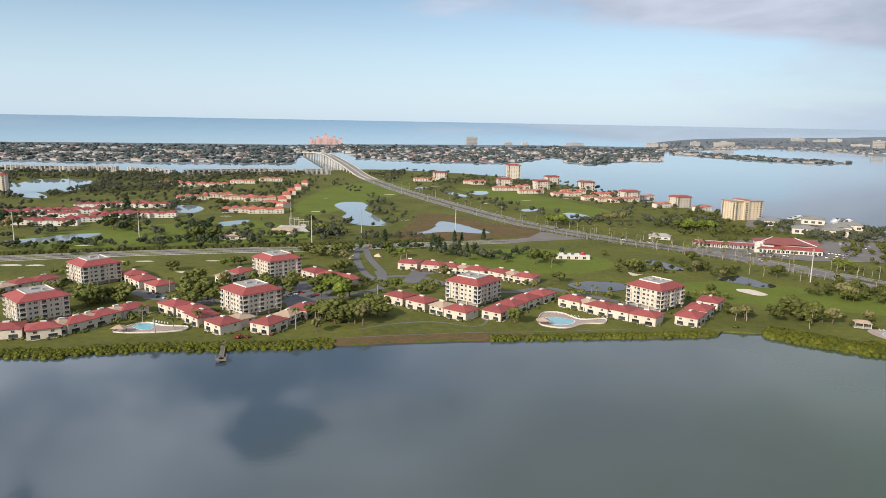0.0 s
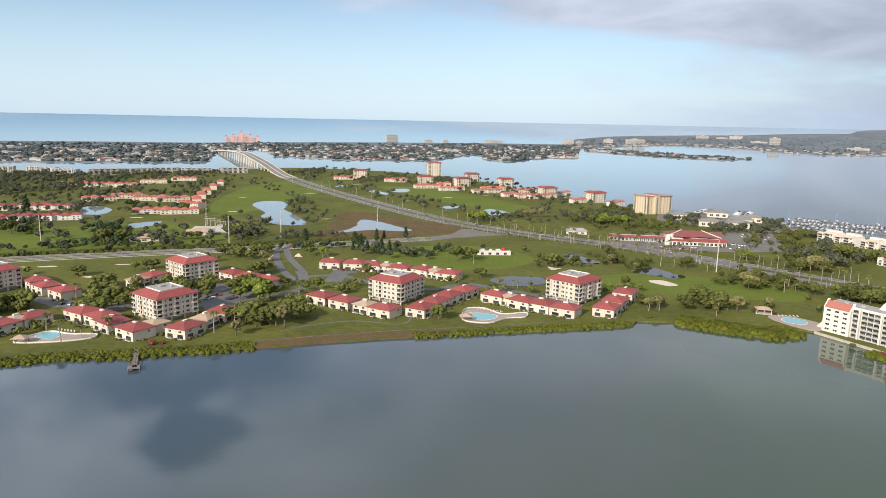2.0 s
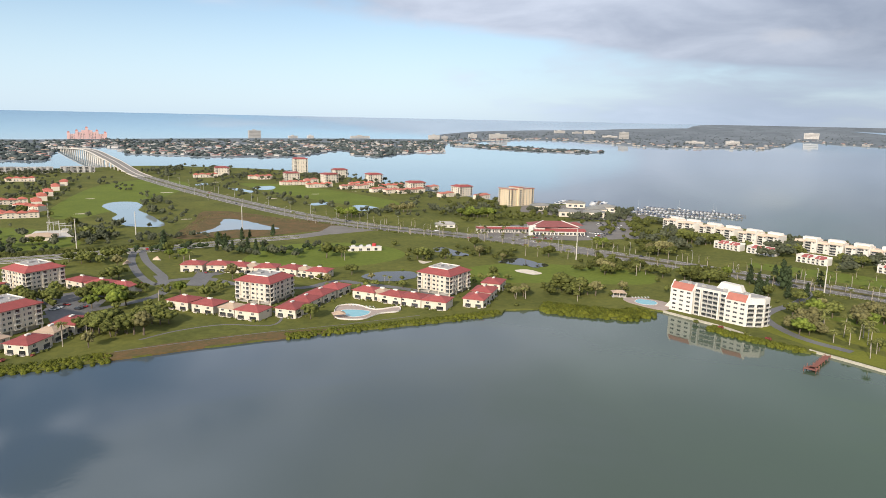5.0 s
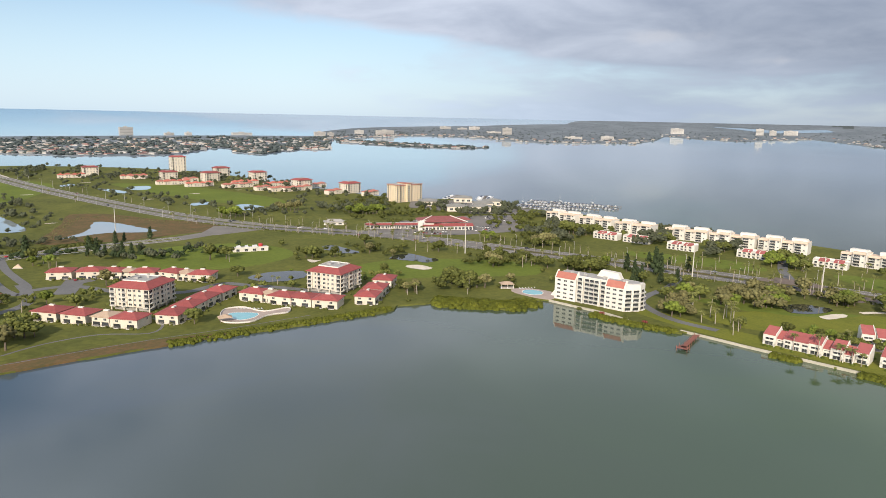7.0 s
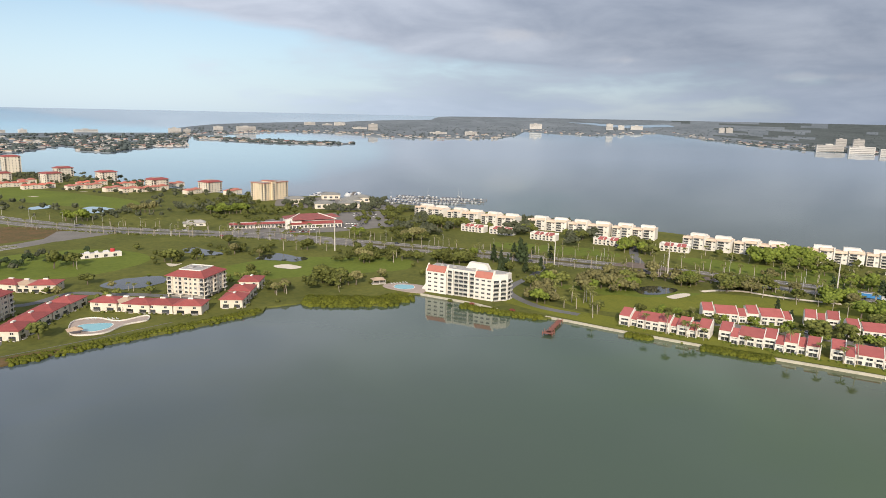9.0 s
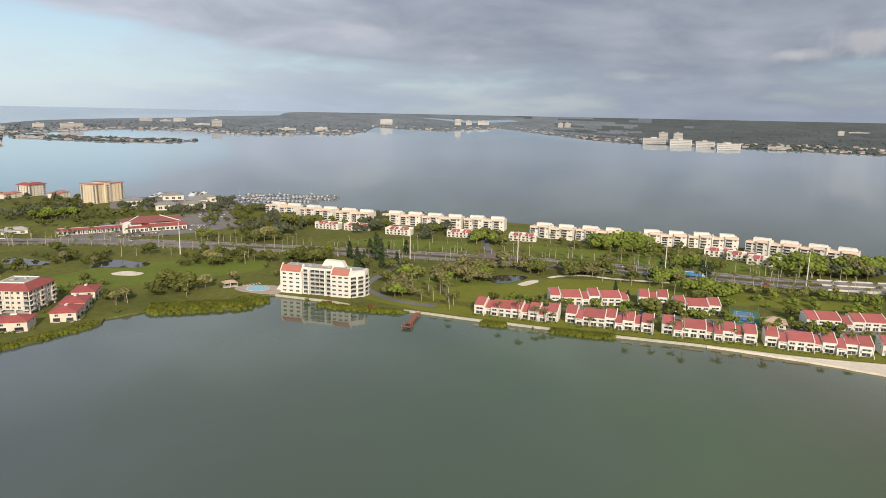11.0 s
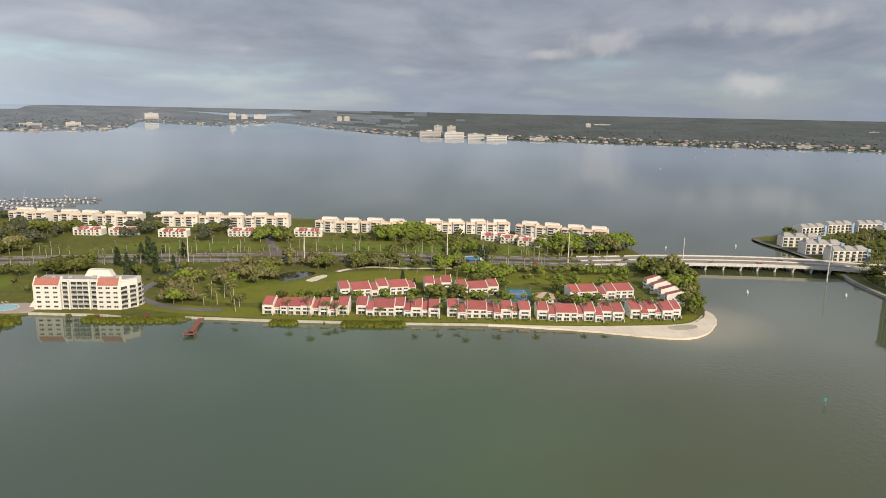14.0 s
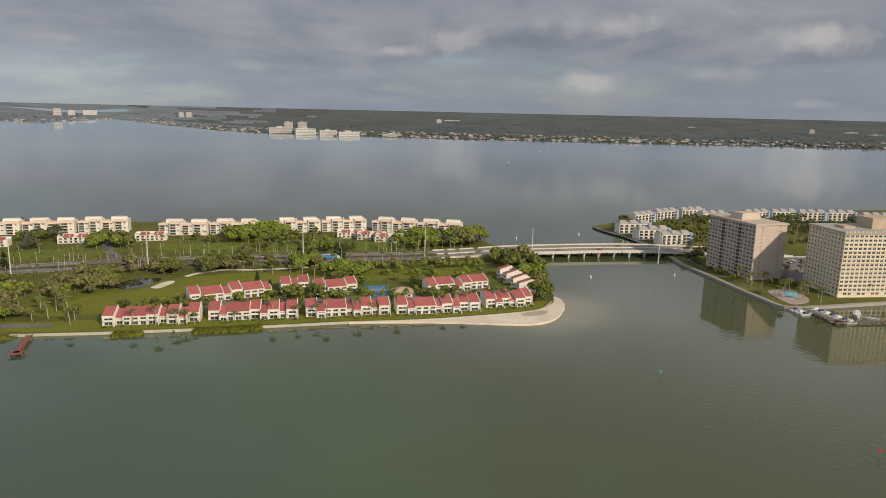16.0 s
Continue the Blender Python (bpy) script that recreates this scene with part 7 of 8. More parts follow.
woodland("plaza_trees", "small trees in the planted strips of the parking lot", [(30, 6, [(262, 690), (300, 720), (404, 734), (400, 700), (300, 690)]), (26, 6, [(380, 650), (410, 615), (460, 700), (440, 720)]), (40, 8, [(250, 740), (330, 800), (400, 790), (380, 745), (300, 730)]), (30, 8, [(470, 730), (520, 700), (500, 650), (450, 680)])], M_LEAF, 308)
woodland("feathery_trees", "feathery olive-brown trees by the pond", [
    (34, 11, [(352, 305), (392, 277), (430, 305), (398, 335)]), (22, 9, [(309, 303), (325, 291), (348, 318), (330, 330)]), (20, 8, [(430, 275), (443, 267), (480, 290), (468, 300)]), (34, 8, [(444, 247), (478, 225), (530, 250), (500, 275)])], M_LEAF3, 304)
woodland("bay_trees", "bright green trees before the back bay condominiums", [
    (22, 10, [(494, 374), (512, 362), (548, 390), (530, 402)]), (50, 12, [(547, 280), (598, 246), (650, 275), (590, 305)]), (50, 9, [(468, 187), (521, 173), (580, 196), (520, 214)]),
    (44, 6, [(457, 117), (488, 50), (530, 55), (500, 125)]), (40, 12, [(569, 134), (586, 97), (640, 110), (620, 148)]), (40, 12, [(589, 90), (618, 62), (655, 68), (640, 104)]), (26, 9, [(454, 150), (465, 127), (490, 135), (480, 158)])], M_LEAF2, 305)
woodland("court_trees", "small garden trees in the court between the villas", [(85, 5, [(350, 240), (364, 246), (392, 202), (414, 152), (434, 97), (456, 57), (440, 48), (418, 90), (398, 140), (374, 190)])], M_LEAF2, 313)
woodland("point_trees", "dense olive-green trees round the point", [
    (34, 11, [(505, 34), (526, 12), (560, 14), (552, 40)]), (46, 8, [(424, 8), (434, 1), (490, 4), (520, 16), (498, 20), (460, 12)]), (40, 5, [(405, 100), (425, 100), (450, 45), (438, 38), (420, 62)]), (24, 5, [(352, 240), (372, 216), (380, 206), (368, 204)]),
    (24, 5, [(375, 196), (392, 168), (412, 135), (402, 130), (382, 165)])], M_LEAF, 306)
woodland("quay_trees", "trees among the condominiums beyond the bridge", [
    (26, 5, [(605, -112), (560, -118), (520, -135), (524, -138), (562, -122), (606, -116)]), (14, 5, [(520, -150), (530, -170), (512, -178), (506, -160)]), (8, 6, [(655, -196), (690, -200), (690, -214), (660, -208)]), (50, 9, [(690, -100), (740, -110), (800, -130), (860, -190), (830, -200), (760, -150), (700, -130)]),
    (46, 8, [(672, -114), (689, -150), (760, -165), (735, -122)]), (20, 7, [(600, -118), (640, -128), (650, -150), (610, -140)]), (40, 7, [(720, -60), (780, -82), (840, -100), (800, -75)]), (60, 8, [(640, -230), (760, -220), (880, -210), (900, -300), (700, -280)])], M_LEAF, 307)
PALMS = [(326, 225), (330, 214), (334, 204), (336, 199), (337, 195), (347, 176), (357, 157), (358, 143), (363, 133), (367, 128), (376, 112), (378, 106), (382, 100), (387, 90), (394, 78), (397, 64), (404, 53), (414, 39), (415, 34), (419, 27), (426, 17), (431, 12)]
PALMS2 = [(532, -157), (526, -158), (549, -170), (485, -151.5), (478, -154.5), (474, -167), (491, -175), (511, -143.5), (712, -228), (715, -236), (717, -243), (770, -250), (759, -252), (319, 258), (328, 262), (331, 300), (336, 290), (341, 284), (346, 286), (338, 276), (333, 270), (327, 278), (322, 284), (343, 296), (350, 284), (335, 304), (-152, 372), (-140, 378), (-160, 366), (-176, 386), (-84, 378), (-76, 396), (476, -164), (470, -176), (486, -180), (498, -172), (510, -150), (521, -143), (533, -139), (497, -214), (500, -228), (546, -172), (553, -180)]
QUAY_PALMS = [(604 + 6 * i + (i * 37 % 9), -112 - 4 * i + (i * 23 % 11)) for i in range(16)] + [(655 + (i * 31 % 60), -128 - (i * 17 % 40)) for i in range(14)] + [(478 + (i * 13 % 30), -152 - (i * 19 % 26)) for i in range(10)] + [(545 + (i * 41 % 60), -168 - (i * 13 % 30)) for i in range(16)] + [(700 + (i * 37 % 150), -90 - (i * 29 % 120)) for i in range(40)]
SHORE_PALMS = [(470 + i * 9, 420 - i * 13.5 + (i * 29 % 13)) for i in range(16)] + [(560 + (i * 17 % 40), 330 - i * 12) for i in range(16)] + [(455 + (i * 7 % 12), 300 - i * 11) for i in range(15)]
seeded = random.Random(5)


def palm_rows(name, label, spots, seed, size):
    """Many alike palms in one piece, beyond counting; spots: x, y, z."""
    rnd, vs, fs, slots = random.Random(seed), [], [], []
    for x, y, z in spots:
        ob, s = rnd.choice(KINDS["palm"]), size * rnd.uniform(0.7, 1.15)
        m = pose(x, y, z, 0, 0, rnd.uniform(0, 360)) @ Matrix.Scale(s, 4)
        for k, me in enumerate((ob.data, ob.children[0].data)):
            n = len(vs)
            vs += [tuple(m @ v.co) for v in me.vertices]
            fs += [[n + i for i in f.vertices] for f in me.polygons]
            slots += [k] * len(me.polygons)
    me = raw_mesh(name, vs, fs, mat_palm_trunk)
    me.materials.append(M_PALM)
    me.polygons.foreach_set("material_index", slots)
    return tagged(new(name, me), label, "palms", kind="stuff")


palm_rows("garden_palms", "slim palms before the back bay condominiums", [(x, y, 1) for x, y in SHORE_PALMS], 81, 0.9)
palm_rows("quay_palms", "slim palms round the waterside towers", [(x, y, 1.4) for x, y in QUAY_PALMS], 82, 0.95)
for x, y in PALMS + PALMS2:
    plant("palm", x, y, seeded, 1.12, 1.4 if y < -100 else 1.0)
for i, (x, y) in enumerate(ROADS):
    if y > 30 and i % 2 == 0:
        a, b = Vector(ROADS[max(i - 1, 0)]), Vector(ROADS[min(i + 1, len(ROADS) - 1)])
        n = (b - a).normalized().orthogonal()
        for side in (-1, 1):
            p = Vector((x, y)) + n * side * seeded.uniform(21, 27)
            if x > 100 or seeded.random() < 0.35:
                plant("palm" if seeded.random() < 0.75 else "shrub", p.x, p.y, seeded)
ROAD_PALMS = []
for off, first, step in ((-22, 5, 11.0), (22, 9, 13.0), (0, 3, 17.0)):
    line = ribbon_outline(smooth(MAIN[6:], False, 8), abs(off) * 2 + 0.01)[0 if off < 0 else 1]
    run, due = 0.0, float(first)
    for p, q in zip(line, line[1:]):
        d = math.hypot(q[0] - p[0], q[1] - p[1])
        while due < run + d and p[1] > 60:
            s = (due - run) / d
            if seeded.random() < 0.8:
                ROAD_PALMS.append((p[0] + (q[0] - p[0]) * s, p[1] + (q[1] - p[1]) * s, 1.0 if off else 1.2))
            due += step
        run += d
        due = max(due, run)
palm_rows("road_palms", "rows of slim palms along the dual carriageway", ROAD_PALMS, 83, 1.05)


def mound(vs, fs, rnd, c, rx, rz):
    """A rounded bush: a low dome with a fine coat of leaves."""
    n0, c = len(vs), Vector(c)
    for v in TINY_V:
        k = 0.94 + 0.2 * noise.noise(v * 1.3 + c * 0.5)
        vs.append((c.x + v.x * rx * k, c.y + v.y * rx * k, c.z + v.z * rz * k))
    fs += [[n0 + i for i in f] for f in TINY_F]
    for _ in range(26):
        d = Vector((rnd.gauss(0, 1), rnd.gauss(0, 1), abs(rnd.gauss(0.2, 1)))).normalized()
        p = c + Vector((d.x * rx, d.y * rx, d.z * rz)) * rnd.uniform(0.9, 1.06)
        n = (d + Vector((rnd.gauss(0, 0.3), rnd.gauss(0, 0.3), rnd.gauss(0, 0.3)))).normalized()
        u = n.orthogonal().normalized()
        u = (Matrix.Rotation(rnd.uniform(0, 6.283), 3, n) @ u) * rx * rnd.uniform(0.1, 0.2)
        w = n.cross(u) * 0.8
        q = len(vs)
        vs += [tuple(p - u), tuple(p - w), tuple(p + u), tuple(p + w)]
        fs.append([q, q + 1, q + 2, q + 3])


def thicket(name, label, line, width, tall, per_metre, material, seed, z=0.3):
    """A dense belt of shrubs along a line, beyond counting."""
    rnd, vs, fs = random.Random(seed), [], []
    for a, b in zip(line, line[1:]):
        a, b = Vector(a), Vector(b)
        n = (b - a).normalized().orthogonal()
        for _ in range(max(1, int((b - a).length * per_metre * (1.7 if tall > 2.5 else 1.0)))):
            off = max(-1.0, min(1.0, rnd.gauss(0, 0.5)))
            p = a.lerp(b, rnd.random()) + n * off * width / 1.7
            q = tall * rnd.uniform(0.28, 0.5)
            mound(vs, fs, rnd, (p.x, p.y, z), q * 1.35, q * 0.5 + tall * (0.5 - 0.32 * off * off))
    return tagged(new(name, raw_mesh(name, vs, fs, material)), label, "shrubs", kind="stuff")


def planting(name, label, spots, material, seed):
    """Low bushes along house walls, beyond counting; spots: x, y, size."""
    rnd, vs, fs = random.Random(seed), [], []
    for x, y, q in spots:
        mound(vs, fs, rnd, (x, y, 1 + q * 0.35), q, q * 0.8)
    return tagged(new(name, raw_mesh(name, vs, fs, material)), label, "shrubs", kind="stuff")


bushes, rnd_ = [], random.Random(77)
for x, y, a in RED_ROWS + RED_ROWS2 + TAN_ROWS:
    for k in range(7):
        t, far = radians(a) - math.pi / 2 + rnd_.uniform(-1.5, 1.5), rnd_.uniform(8.5, 11)
        bushes.append((x + math.cos(t) * far, y + math.sin(t) * far, rnd_.uniform(0.6, 1.5)))
for x, y, *_ in MIDRISES:
    for k in range(26):
        t, far = rnd_.uniform(0, 6.283), rnd_.uniform(19, 23)
        bushes.append((x + math.cos(t) * far, y + math.sin(t) * far, rnd_.uniform(0.7, 1.8)))
planting("garden_bushes", "clipped dark green bushes along the townhouse walls", bushes, M_LEAF, 71)
bushes = []
for x, y, a in VILLA_AT["w"] + VILLA_AT["t"] + VILLA_AT["l"]:
    for k in range(5):
        u, v = rnd_.uniform(-4.5, 4.5), rnd_.choice((-8.4, -8.8, -9.3, 9.0, 10.0))
        c, s = math.cos(radians(a)), math.sin(radians(a))
        bushes.append((x + c * u - s * v, y + s * u + c * v, rnd_.uniform(0.5, 1.2)))
planting("villa_bushes", "clipped green bushes before the villas", bushes, M_LEAF2, 72)
MG = "dense yellow-green mangrove shrubs along the water"
thicket("mangrove_shrubs", MG, [(-330, 321), (-263, 325), (-225, 331), (-197, 331), (-172, 340), (-144, 345), (-115, 347), (-80, 351), (-59, 357)], 13, 2.9, 2.2, M_MANGROVE, 1)
thicket("mangrove_shrubs", MG, [(28, 369), (71, 375), (121, 380), (161, 386)], 9, 2.9, 1.7, M_MANGROVE, 2)
thicket("mangrove_shrubs", MG, [(194, 391), (205, 382), (218, 374), (230, 363), (243, 360), (252, 366)], 19, 4.4, 5.5, M_MANGROVE, 3)
thicket("mangrove_shrubs", MG, [(272, 326), (277, 310), (284, 295), (295, 277)], 8, 2.8, 2.8, M_MANGROVE, 4)
thicket("mangrove_shrubs", MG, [(312, 227), (317, 214)], 6, 2.8, 5.0, M_MANGROVE, 5)
thicket("mangrove_shrubs", MG, [(327, 189), (333, 174), (341, 158)], 7, 3.0, 5.0, M_MANGROVE, 6)
thicket("hedge", "clipped dark green hedge along the road", [(x - 20 * 0.9, y - 8) for x, y in ROADS[30:-8]], 4, 2.0, 0.9, M_LEAF, 7, 1.0)
thicket("hedge", "dark green roadside hedge", [(-435, 562), (-372, 579), (-291, 606), (-199, 630), (-135, 645), (-60, 665), (0, 690)], 9, 4.2, 0.9, M_LEAF, 8, 1.0)
thicket("reeds", "brown reeds round the marsh pond", [(-45, 715), (-35, 800), (-22, 860), (14, 860), (60, 805), (112, 768)], 18, 1.4, 1.2, M_LEAF3, 9, 0.8)


def far_wood(name, label, coast, outer, count, seed, lo, hi, tall=(5, 10), material=None):
    """Trees on a far shore, beyond counting; thicker near the water."""
    rnd, vs, fs = random.Random(seed), [], []
    a0, a1 = coast[0][0], coast[-1][0]
    for _ in range(count):
        a = rnd.uniform(a0, a1)
        r0 = np.interp(a, [c[0] for c in coast], [c[1] for c in coast])
        r1 = np.interp(a, [c[0] for c in outer], [c[1] for c in outer])
        s = lo + (hi - lo) * rnd.random()
        inv = (1 / (r0 + 12)) * (1 - s) + (1 / r1) * s
        if noise.noise((math.sin(radians(a)) / inv * 0.008, math.cos(radians(a)) / inv * 0.008, seed)) < -0.22:
            continue
        x, y, h, k = beyond(math.sin(radians(a)) / inv, math.cos(radians(a)) / inv)
        if inside(x, y, [p[:2] for p in INLET_AT]):
            continue
        t = rnd.uniform(*tall) * k
        clump(vs, fs, rnd, (x, y, h + 1 + t * 0.45), t * rnd.uniform(0.7, 1.5), t * 0.6, 3, t * 0.4, True)
    return tagged(new(name, raw_mesh(name, vs, fs, material or M_FARLEAF)), label, "trees", kind="stuff")


def far_houses(name, label, coast, outer, count, seed, lo, hi):
    rnd = random.Random(seed)
    bm = bm_new()
    a0, a1 = coast[0][0], coast[-1][0]
    for _ in range(count):
        a = rnd.uniform(a0, a1)
        r0 = np.interp(a, [c[0] for c in coast], [c[1] for c in coast])
        r1 = np.interp(a, [c[0] for c in outer], [c[1] for c in outer])
        s = lo + (hi - lo) * rnd.random() ** 1.4
        inv = (1 / (r0 + 25)) * (1 - s) + (1 / r1) * s
        x, y, h, k = beyond(math.sin(radians(a)) / inv, math.cos(radians(a)) / inv)
        w, d, t = rnd.uniform(6, 14) * k, rnd.uniform(5, 8) * k, rnd.uniform(3, 7) * k
        n, f0 = len(bm.verts), len(bm.faces)
        box(bm, -w, -d, 0.5, w, d, t)
        f1 = len(bm.faces)
        hip(bm, -w - 0.5, -d - 0.5, w + 0.5, d + 0.5, t + 0.26, t + 2.2 * k, 0)
        bm.verts.ensure_lookup_table()
        bm.faces.ensure_lookup_table()
        m = pose(x, y, h + 0.8, 0, 0, rnd.uniform(0, 180))
        for v in bm.verts[n:]:
            v.co = m @ v.co
        pick = rnd.choice((1, 2, 2, 3))
        for f in bm.faces[f1:]:
            f.material_index = pick
    return tagged(new(name, mesh_of(name, bm, M_FARWALL, M_FARROOF, M_ROOFGREY, M_TAN)), label, "houses", kind="stuff")


M_FARROOF = mat("far_roof", (0.33, 0.17, 0.14), (0.27, 0.14, 0.12), 0.9, 0.02)
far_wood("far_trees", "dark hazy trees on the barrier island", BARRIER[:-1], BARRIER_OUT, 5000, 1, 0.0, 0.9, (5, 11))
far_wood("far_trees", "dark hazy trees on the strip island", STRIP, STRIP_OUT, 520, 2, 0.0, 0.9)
# Mainland leaves are paler and bluer: haze put into their colour.
far_wood("far_trees", "dark hazy trees along the mainland shore", COAST, COAST_OUT, 5600, 3, 0.0, 0.8, (4, 9), mat("hazed_leaf", (0.118, 0.136, 0.138), (0.084, 0.100, 0.102), 0.9, 0.02, 6, where="World", island=0.2, spec=0.1))
far_houses("far_houses", "pale low houses on the barrier island", BARRIER[:-1], BARRIER_OUT, 850, 4, 0.0, 0.8)
far_houses("far_houses", "pale low houses on the strip island", STRIP, STRIP_OUT, 60, 5, 0.05, 0.6)
far_houses("far_houses", "pale low houses along the mainland shore", COAST, COAST_OUT, 700, 6, 0.0, 0.2)
far_wood("shore_trees", "green trees along the mainland shore", [c for c in COAST if c[0] > 70], COAST_OUT, 900, 7, 0.0, 0.16, (5, 10), M_HAZYLEAF)

# ---- flowering bushes ----
M_REDLEAF = mat("red_leaf", (0.22, 0.035, 0.030), (0.12, 0.045, 0.030), 0.8, 0.4, 8, island=0.3)
for x, y, r in ((-112, 360, 2.6), (-107, 361, 1.9), (-95, 366, 1.2)):
    bush = shrub(int(x * 7 + y), r, M_REDLEAF, "low dark red flowering bush on the lawn")
    bush.matrix_basis = pose(x, y, 1)
for i, (x, y) in enumerate(((270, 336), (277, 322), (284, 308), (289, 297))):
    bush = shrub(900 + i, 2.0, M_REDLEAF if i % 2 else M_LEAF, "red and green flower bed shrub by the white condominium" if i % 2 else "clipped green shrub by the white condominium")
    bush.matrix_basis = pose(x, y, 1)
for x, y, size in ((524, 22, 1.25), (530, 16, 1.05), (497, 30, 0.9)):
    plant("pine", x, y, seeded, size)

# ---- street furniture and vehicles ----


def street_lamp():
    ob = thing("street_lamp", "tall grey street lamp with curved arm", "street lamp", "street lamps along the road")
    part("pole", tube(bm_new(), (0, 0, 0), (0, 0, 11), 0.2, 0.12, 6), M_METAL, ob)
    part("arm", tube(bm_new(), (0, 0, 10.8), (0, 2.4, 11.5), 0.1, 0.08, 5), M_METAL, ob)
    part("lamp_head", box(bm_new(), -0.22, 2.2, 11.35, 0.22, 3.2, 11.6), M_METAL, ob)
    return ob


spots, near_road = [], smooth(MAIN, False, 8)
gone = 0.0
for i in range(1, len(near_road)):
    a, b = Vector(near_road[i - 1]), Vector(near_road[i])
    gone += (b - a).length
    if gone > 46:
        gone = 0.0
        d = (b - a).normalized()
        turn = math.degrees(math.atan2(d.y, d.x))
        for side in (1, -1):
            p = b + Vector((-d.y, d.x)) * 18.5 * side
            spots.append((p.x, p.y, 1.0, turn + (180 if side > 0 else 0)))
put_all(street_lamp(), spots)


def power_pole():
    ob = thing("power_pole", "very tall pale concrete utility pole", "utility pole", "tall utility poles")
    part("mast", tube(bm_new(), (0, 0, 0), (0, 0, 27), 0.5, 0.28, 8), M_CONCRETE, ob)
    for z in (22, 24, 26):
        part("arm", tube(bm_new(), (-1.4, 0, z), (1.4, 0, z), 0.1, 0.1, 5), M_METAL, ob)
    return ob


put_all(power_pole(), [(406, 371, 1, 30), (461, 302, 1, 30), (517, 200, 1, 20), (541, 104, 1, 10), (290, 525, 1, 30), (-298, 659, 1, 70), (-129, 660, 1, 70), (-85, 699, 1, 70), (13, 728, 1, 70), (-413, 646, 1, 70), (557, 17, 1, 10), (572, -86, 1, 10)])


def mast(x, y):
    ob = thing("radio_mast", "grey lattice mast beside a substation", "mast")
    for k in range(3):
        a = 2.094 * k
        part("leg", tube(bm_new(), (math.cos(a) * 1.3, math.sin(a) * 1.3, 0), (math.cos(a) * 0.25, math.sin(a) * 0.25, 32), 0.14, 0.08, 5), M_METAL, ob)
    for z in range(2, 32, 3):
        r = 1.3 - z * 0.033
        part("brace", tube(bm_new(), (r, 0, z), (-r * 0.5, r * 0.87, z + 2), 0.06, 0.06, 4), M_METAL, ob)
    ob.matrix_basis = pose(x, y, 1)


mast(-166, 735)


def car(paint, label):
    ob = thing("car", label, "car", "cars on roads and lots")
    bm = solid(bm_new(), [(-2.2, -0.88, 0.28), (2.2, -0.88, 0.28), (2.2, 0.88, 0.28), (-2.2, 0.88, 0.28)], [(-2.15, -0.85, 0.92), (2.05, -0.85, 0.82), (2.05, 0.85, 0.82), (-2.15, 0.85, 0.92)])
    part("body", bm, paint, ob)
    part("cabin", solid(bm_new(), [(-1.9, -0.82, 0.9), (0.9, -0.82, 0.86), (0.9, 0.82, 0.86), (-1.9, 0.82, 0.9)], [(-1.4, -0.66, 1.42), (0.2, -0.66, 1.45), (0.2, 0.66, 1.45), (-1.4, 0.66, 1.42)]), M_GLASS, ob, "dark car windows")
    for x in (-1.35, 1.35):
        bm = tube(bm_new(), (x, -0.7, 0.33), (x, 0.7, 0.33), 0.07, 0.07, 6)
        for y in (-0.84, 0.84):
            tube(bm, (x, y - 0.1, 0.33), (x, y + 0.1, 0.33), 0.33, 0.33, 8)
        part("axle", bm, M_TYRE, ob)
    return ob


CARS = [car(mat("white_paint", (0.75, 0.75, 0.74), None, 0.3, 0.5), "white saloon car on asphalt"), car(mat("silver_paint", (0.42, 0.43, 0.45), None, 0.3, 0.5, metal=0.5), "silver grey saloon car on asphalt"),
        car(mat("dark_paint", (0.04, 0.045, 0.06), None, 0.3, 0.5), "dark blue saloon car on asphalt"), car(mat("red_paint", (0.35, 0.03, 0.03), None, 0.3, 0.5), "red saloon car on asphalt")]
picked, seeded = set(), random.Random(9)


def park(x, y, z, turn):
    ob = seeded.choice((CARS[0], CARS[0], CARS[1], CARS[2], CARS[2], CARS[3]))
    m = pose(x, y, z, 0, 0, turn)
    if ob.name in picked:
        copy_thing(ob, m)
    else:
        picked.add(ob.name)
        ob.matrix_basis = m


def lot(x, y, turn, rows_, cols, fill, z=1.22, gap=13.0):
    c, s = math.cos(radians(turn)), math.sin(radians(turn))
    for r in range(rows_):
        for k in range(cols):
            if seeded.random() < fill:
                u, v = (k - cols / 2) * 3.0, (r - (rows_ - 1) / 2) * gap
                park(x + c * u - s * v, y + s * u + c * v, z, turn + 90 + seeded.choice((0, 180)))


lot(310, 637, -38, 2, 12, 0.4)
lot(372, 636, -40, 3, 9, 0.55)
lot(425, 690, -20, 4, 10, 0.35)
lot(450, 830, -20, 3, 8, 0.35)
lot(600, -198, 20, 3, 11, 0.6, 1.56, 11)
lot(-11, 539, 8, 1, 5, 0.8)
lot(-95, 455, 60, 2, 5, 0.6)
lot(-185, 441, -12, 1, 6, 0.6)
lot(400, 168, -66, 1, 8, 0.6, 1.12)
lot(430, 85, -66, 1, 7, 0.6, 1.12)
lot(327, 355, 20, 1, 4, 0.7, 1.12)
for i in range(6, len(near_road) - 12, 4):
    a, b = Vector(near_road[i - 1]), Vector(near_road[i])
    d = (b - a).normalized()
    turn = math.degrees(math.atan2(d.y, d.x))
    for off in (-12, -6, 6, 12):
        if seeded.random() < 0.17:
            p = b + Vector((-d.y, d.x)) * off
            park(p.x, p.y, 1.12, turn)
for x, y in ((583, -5), (597, -40), (618, -57)):
    park(x, y, 5.3, -71)


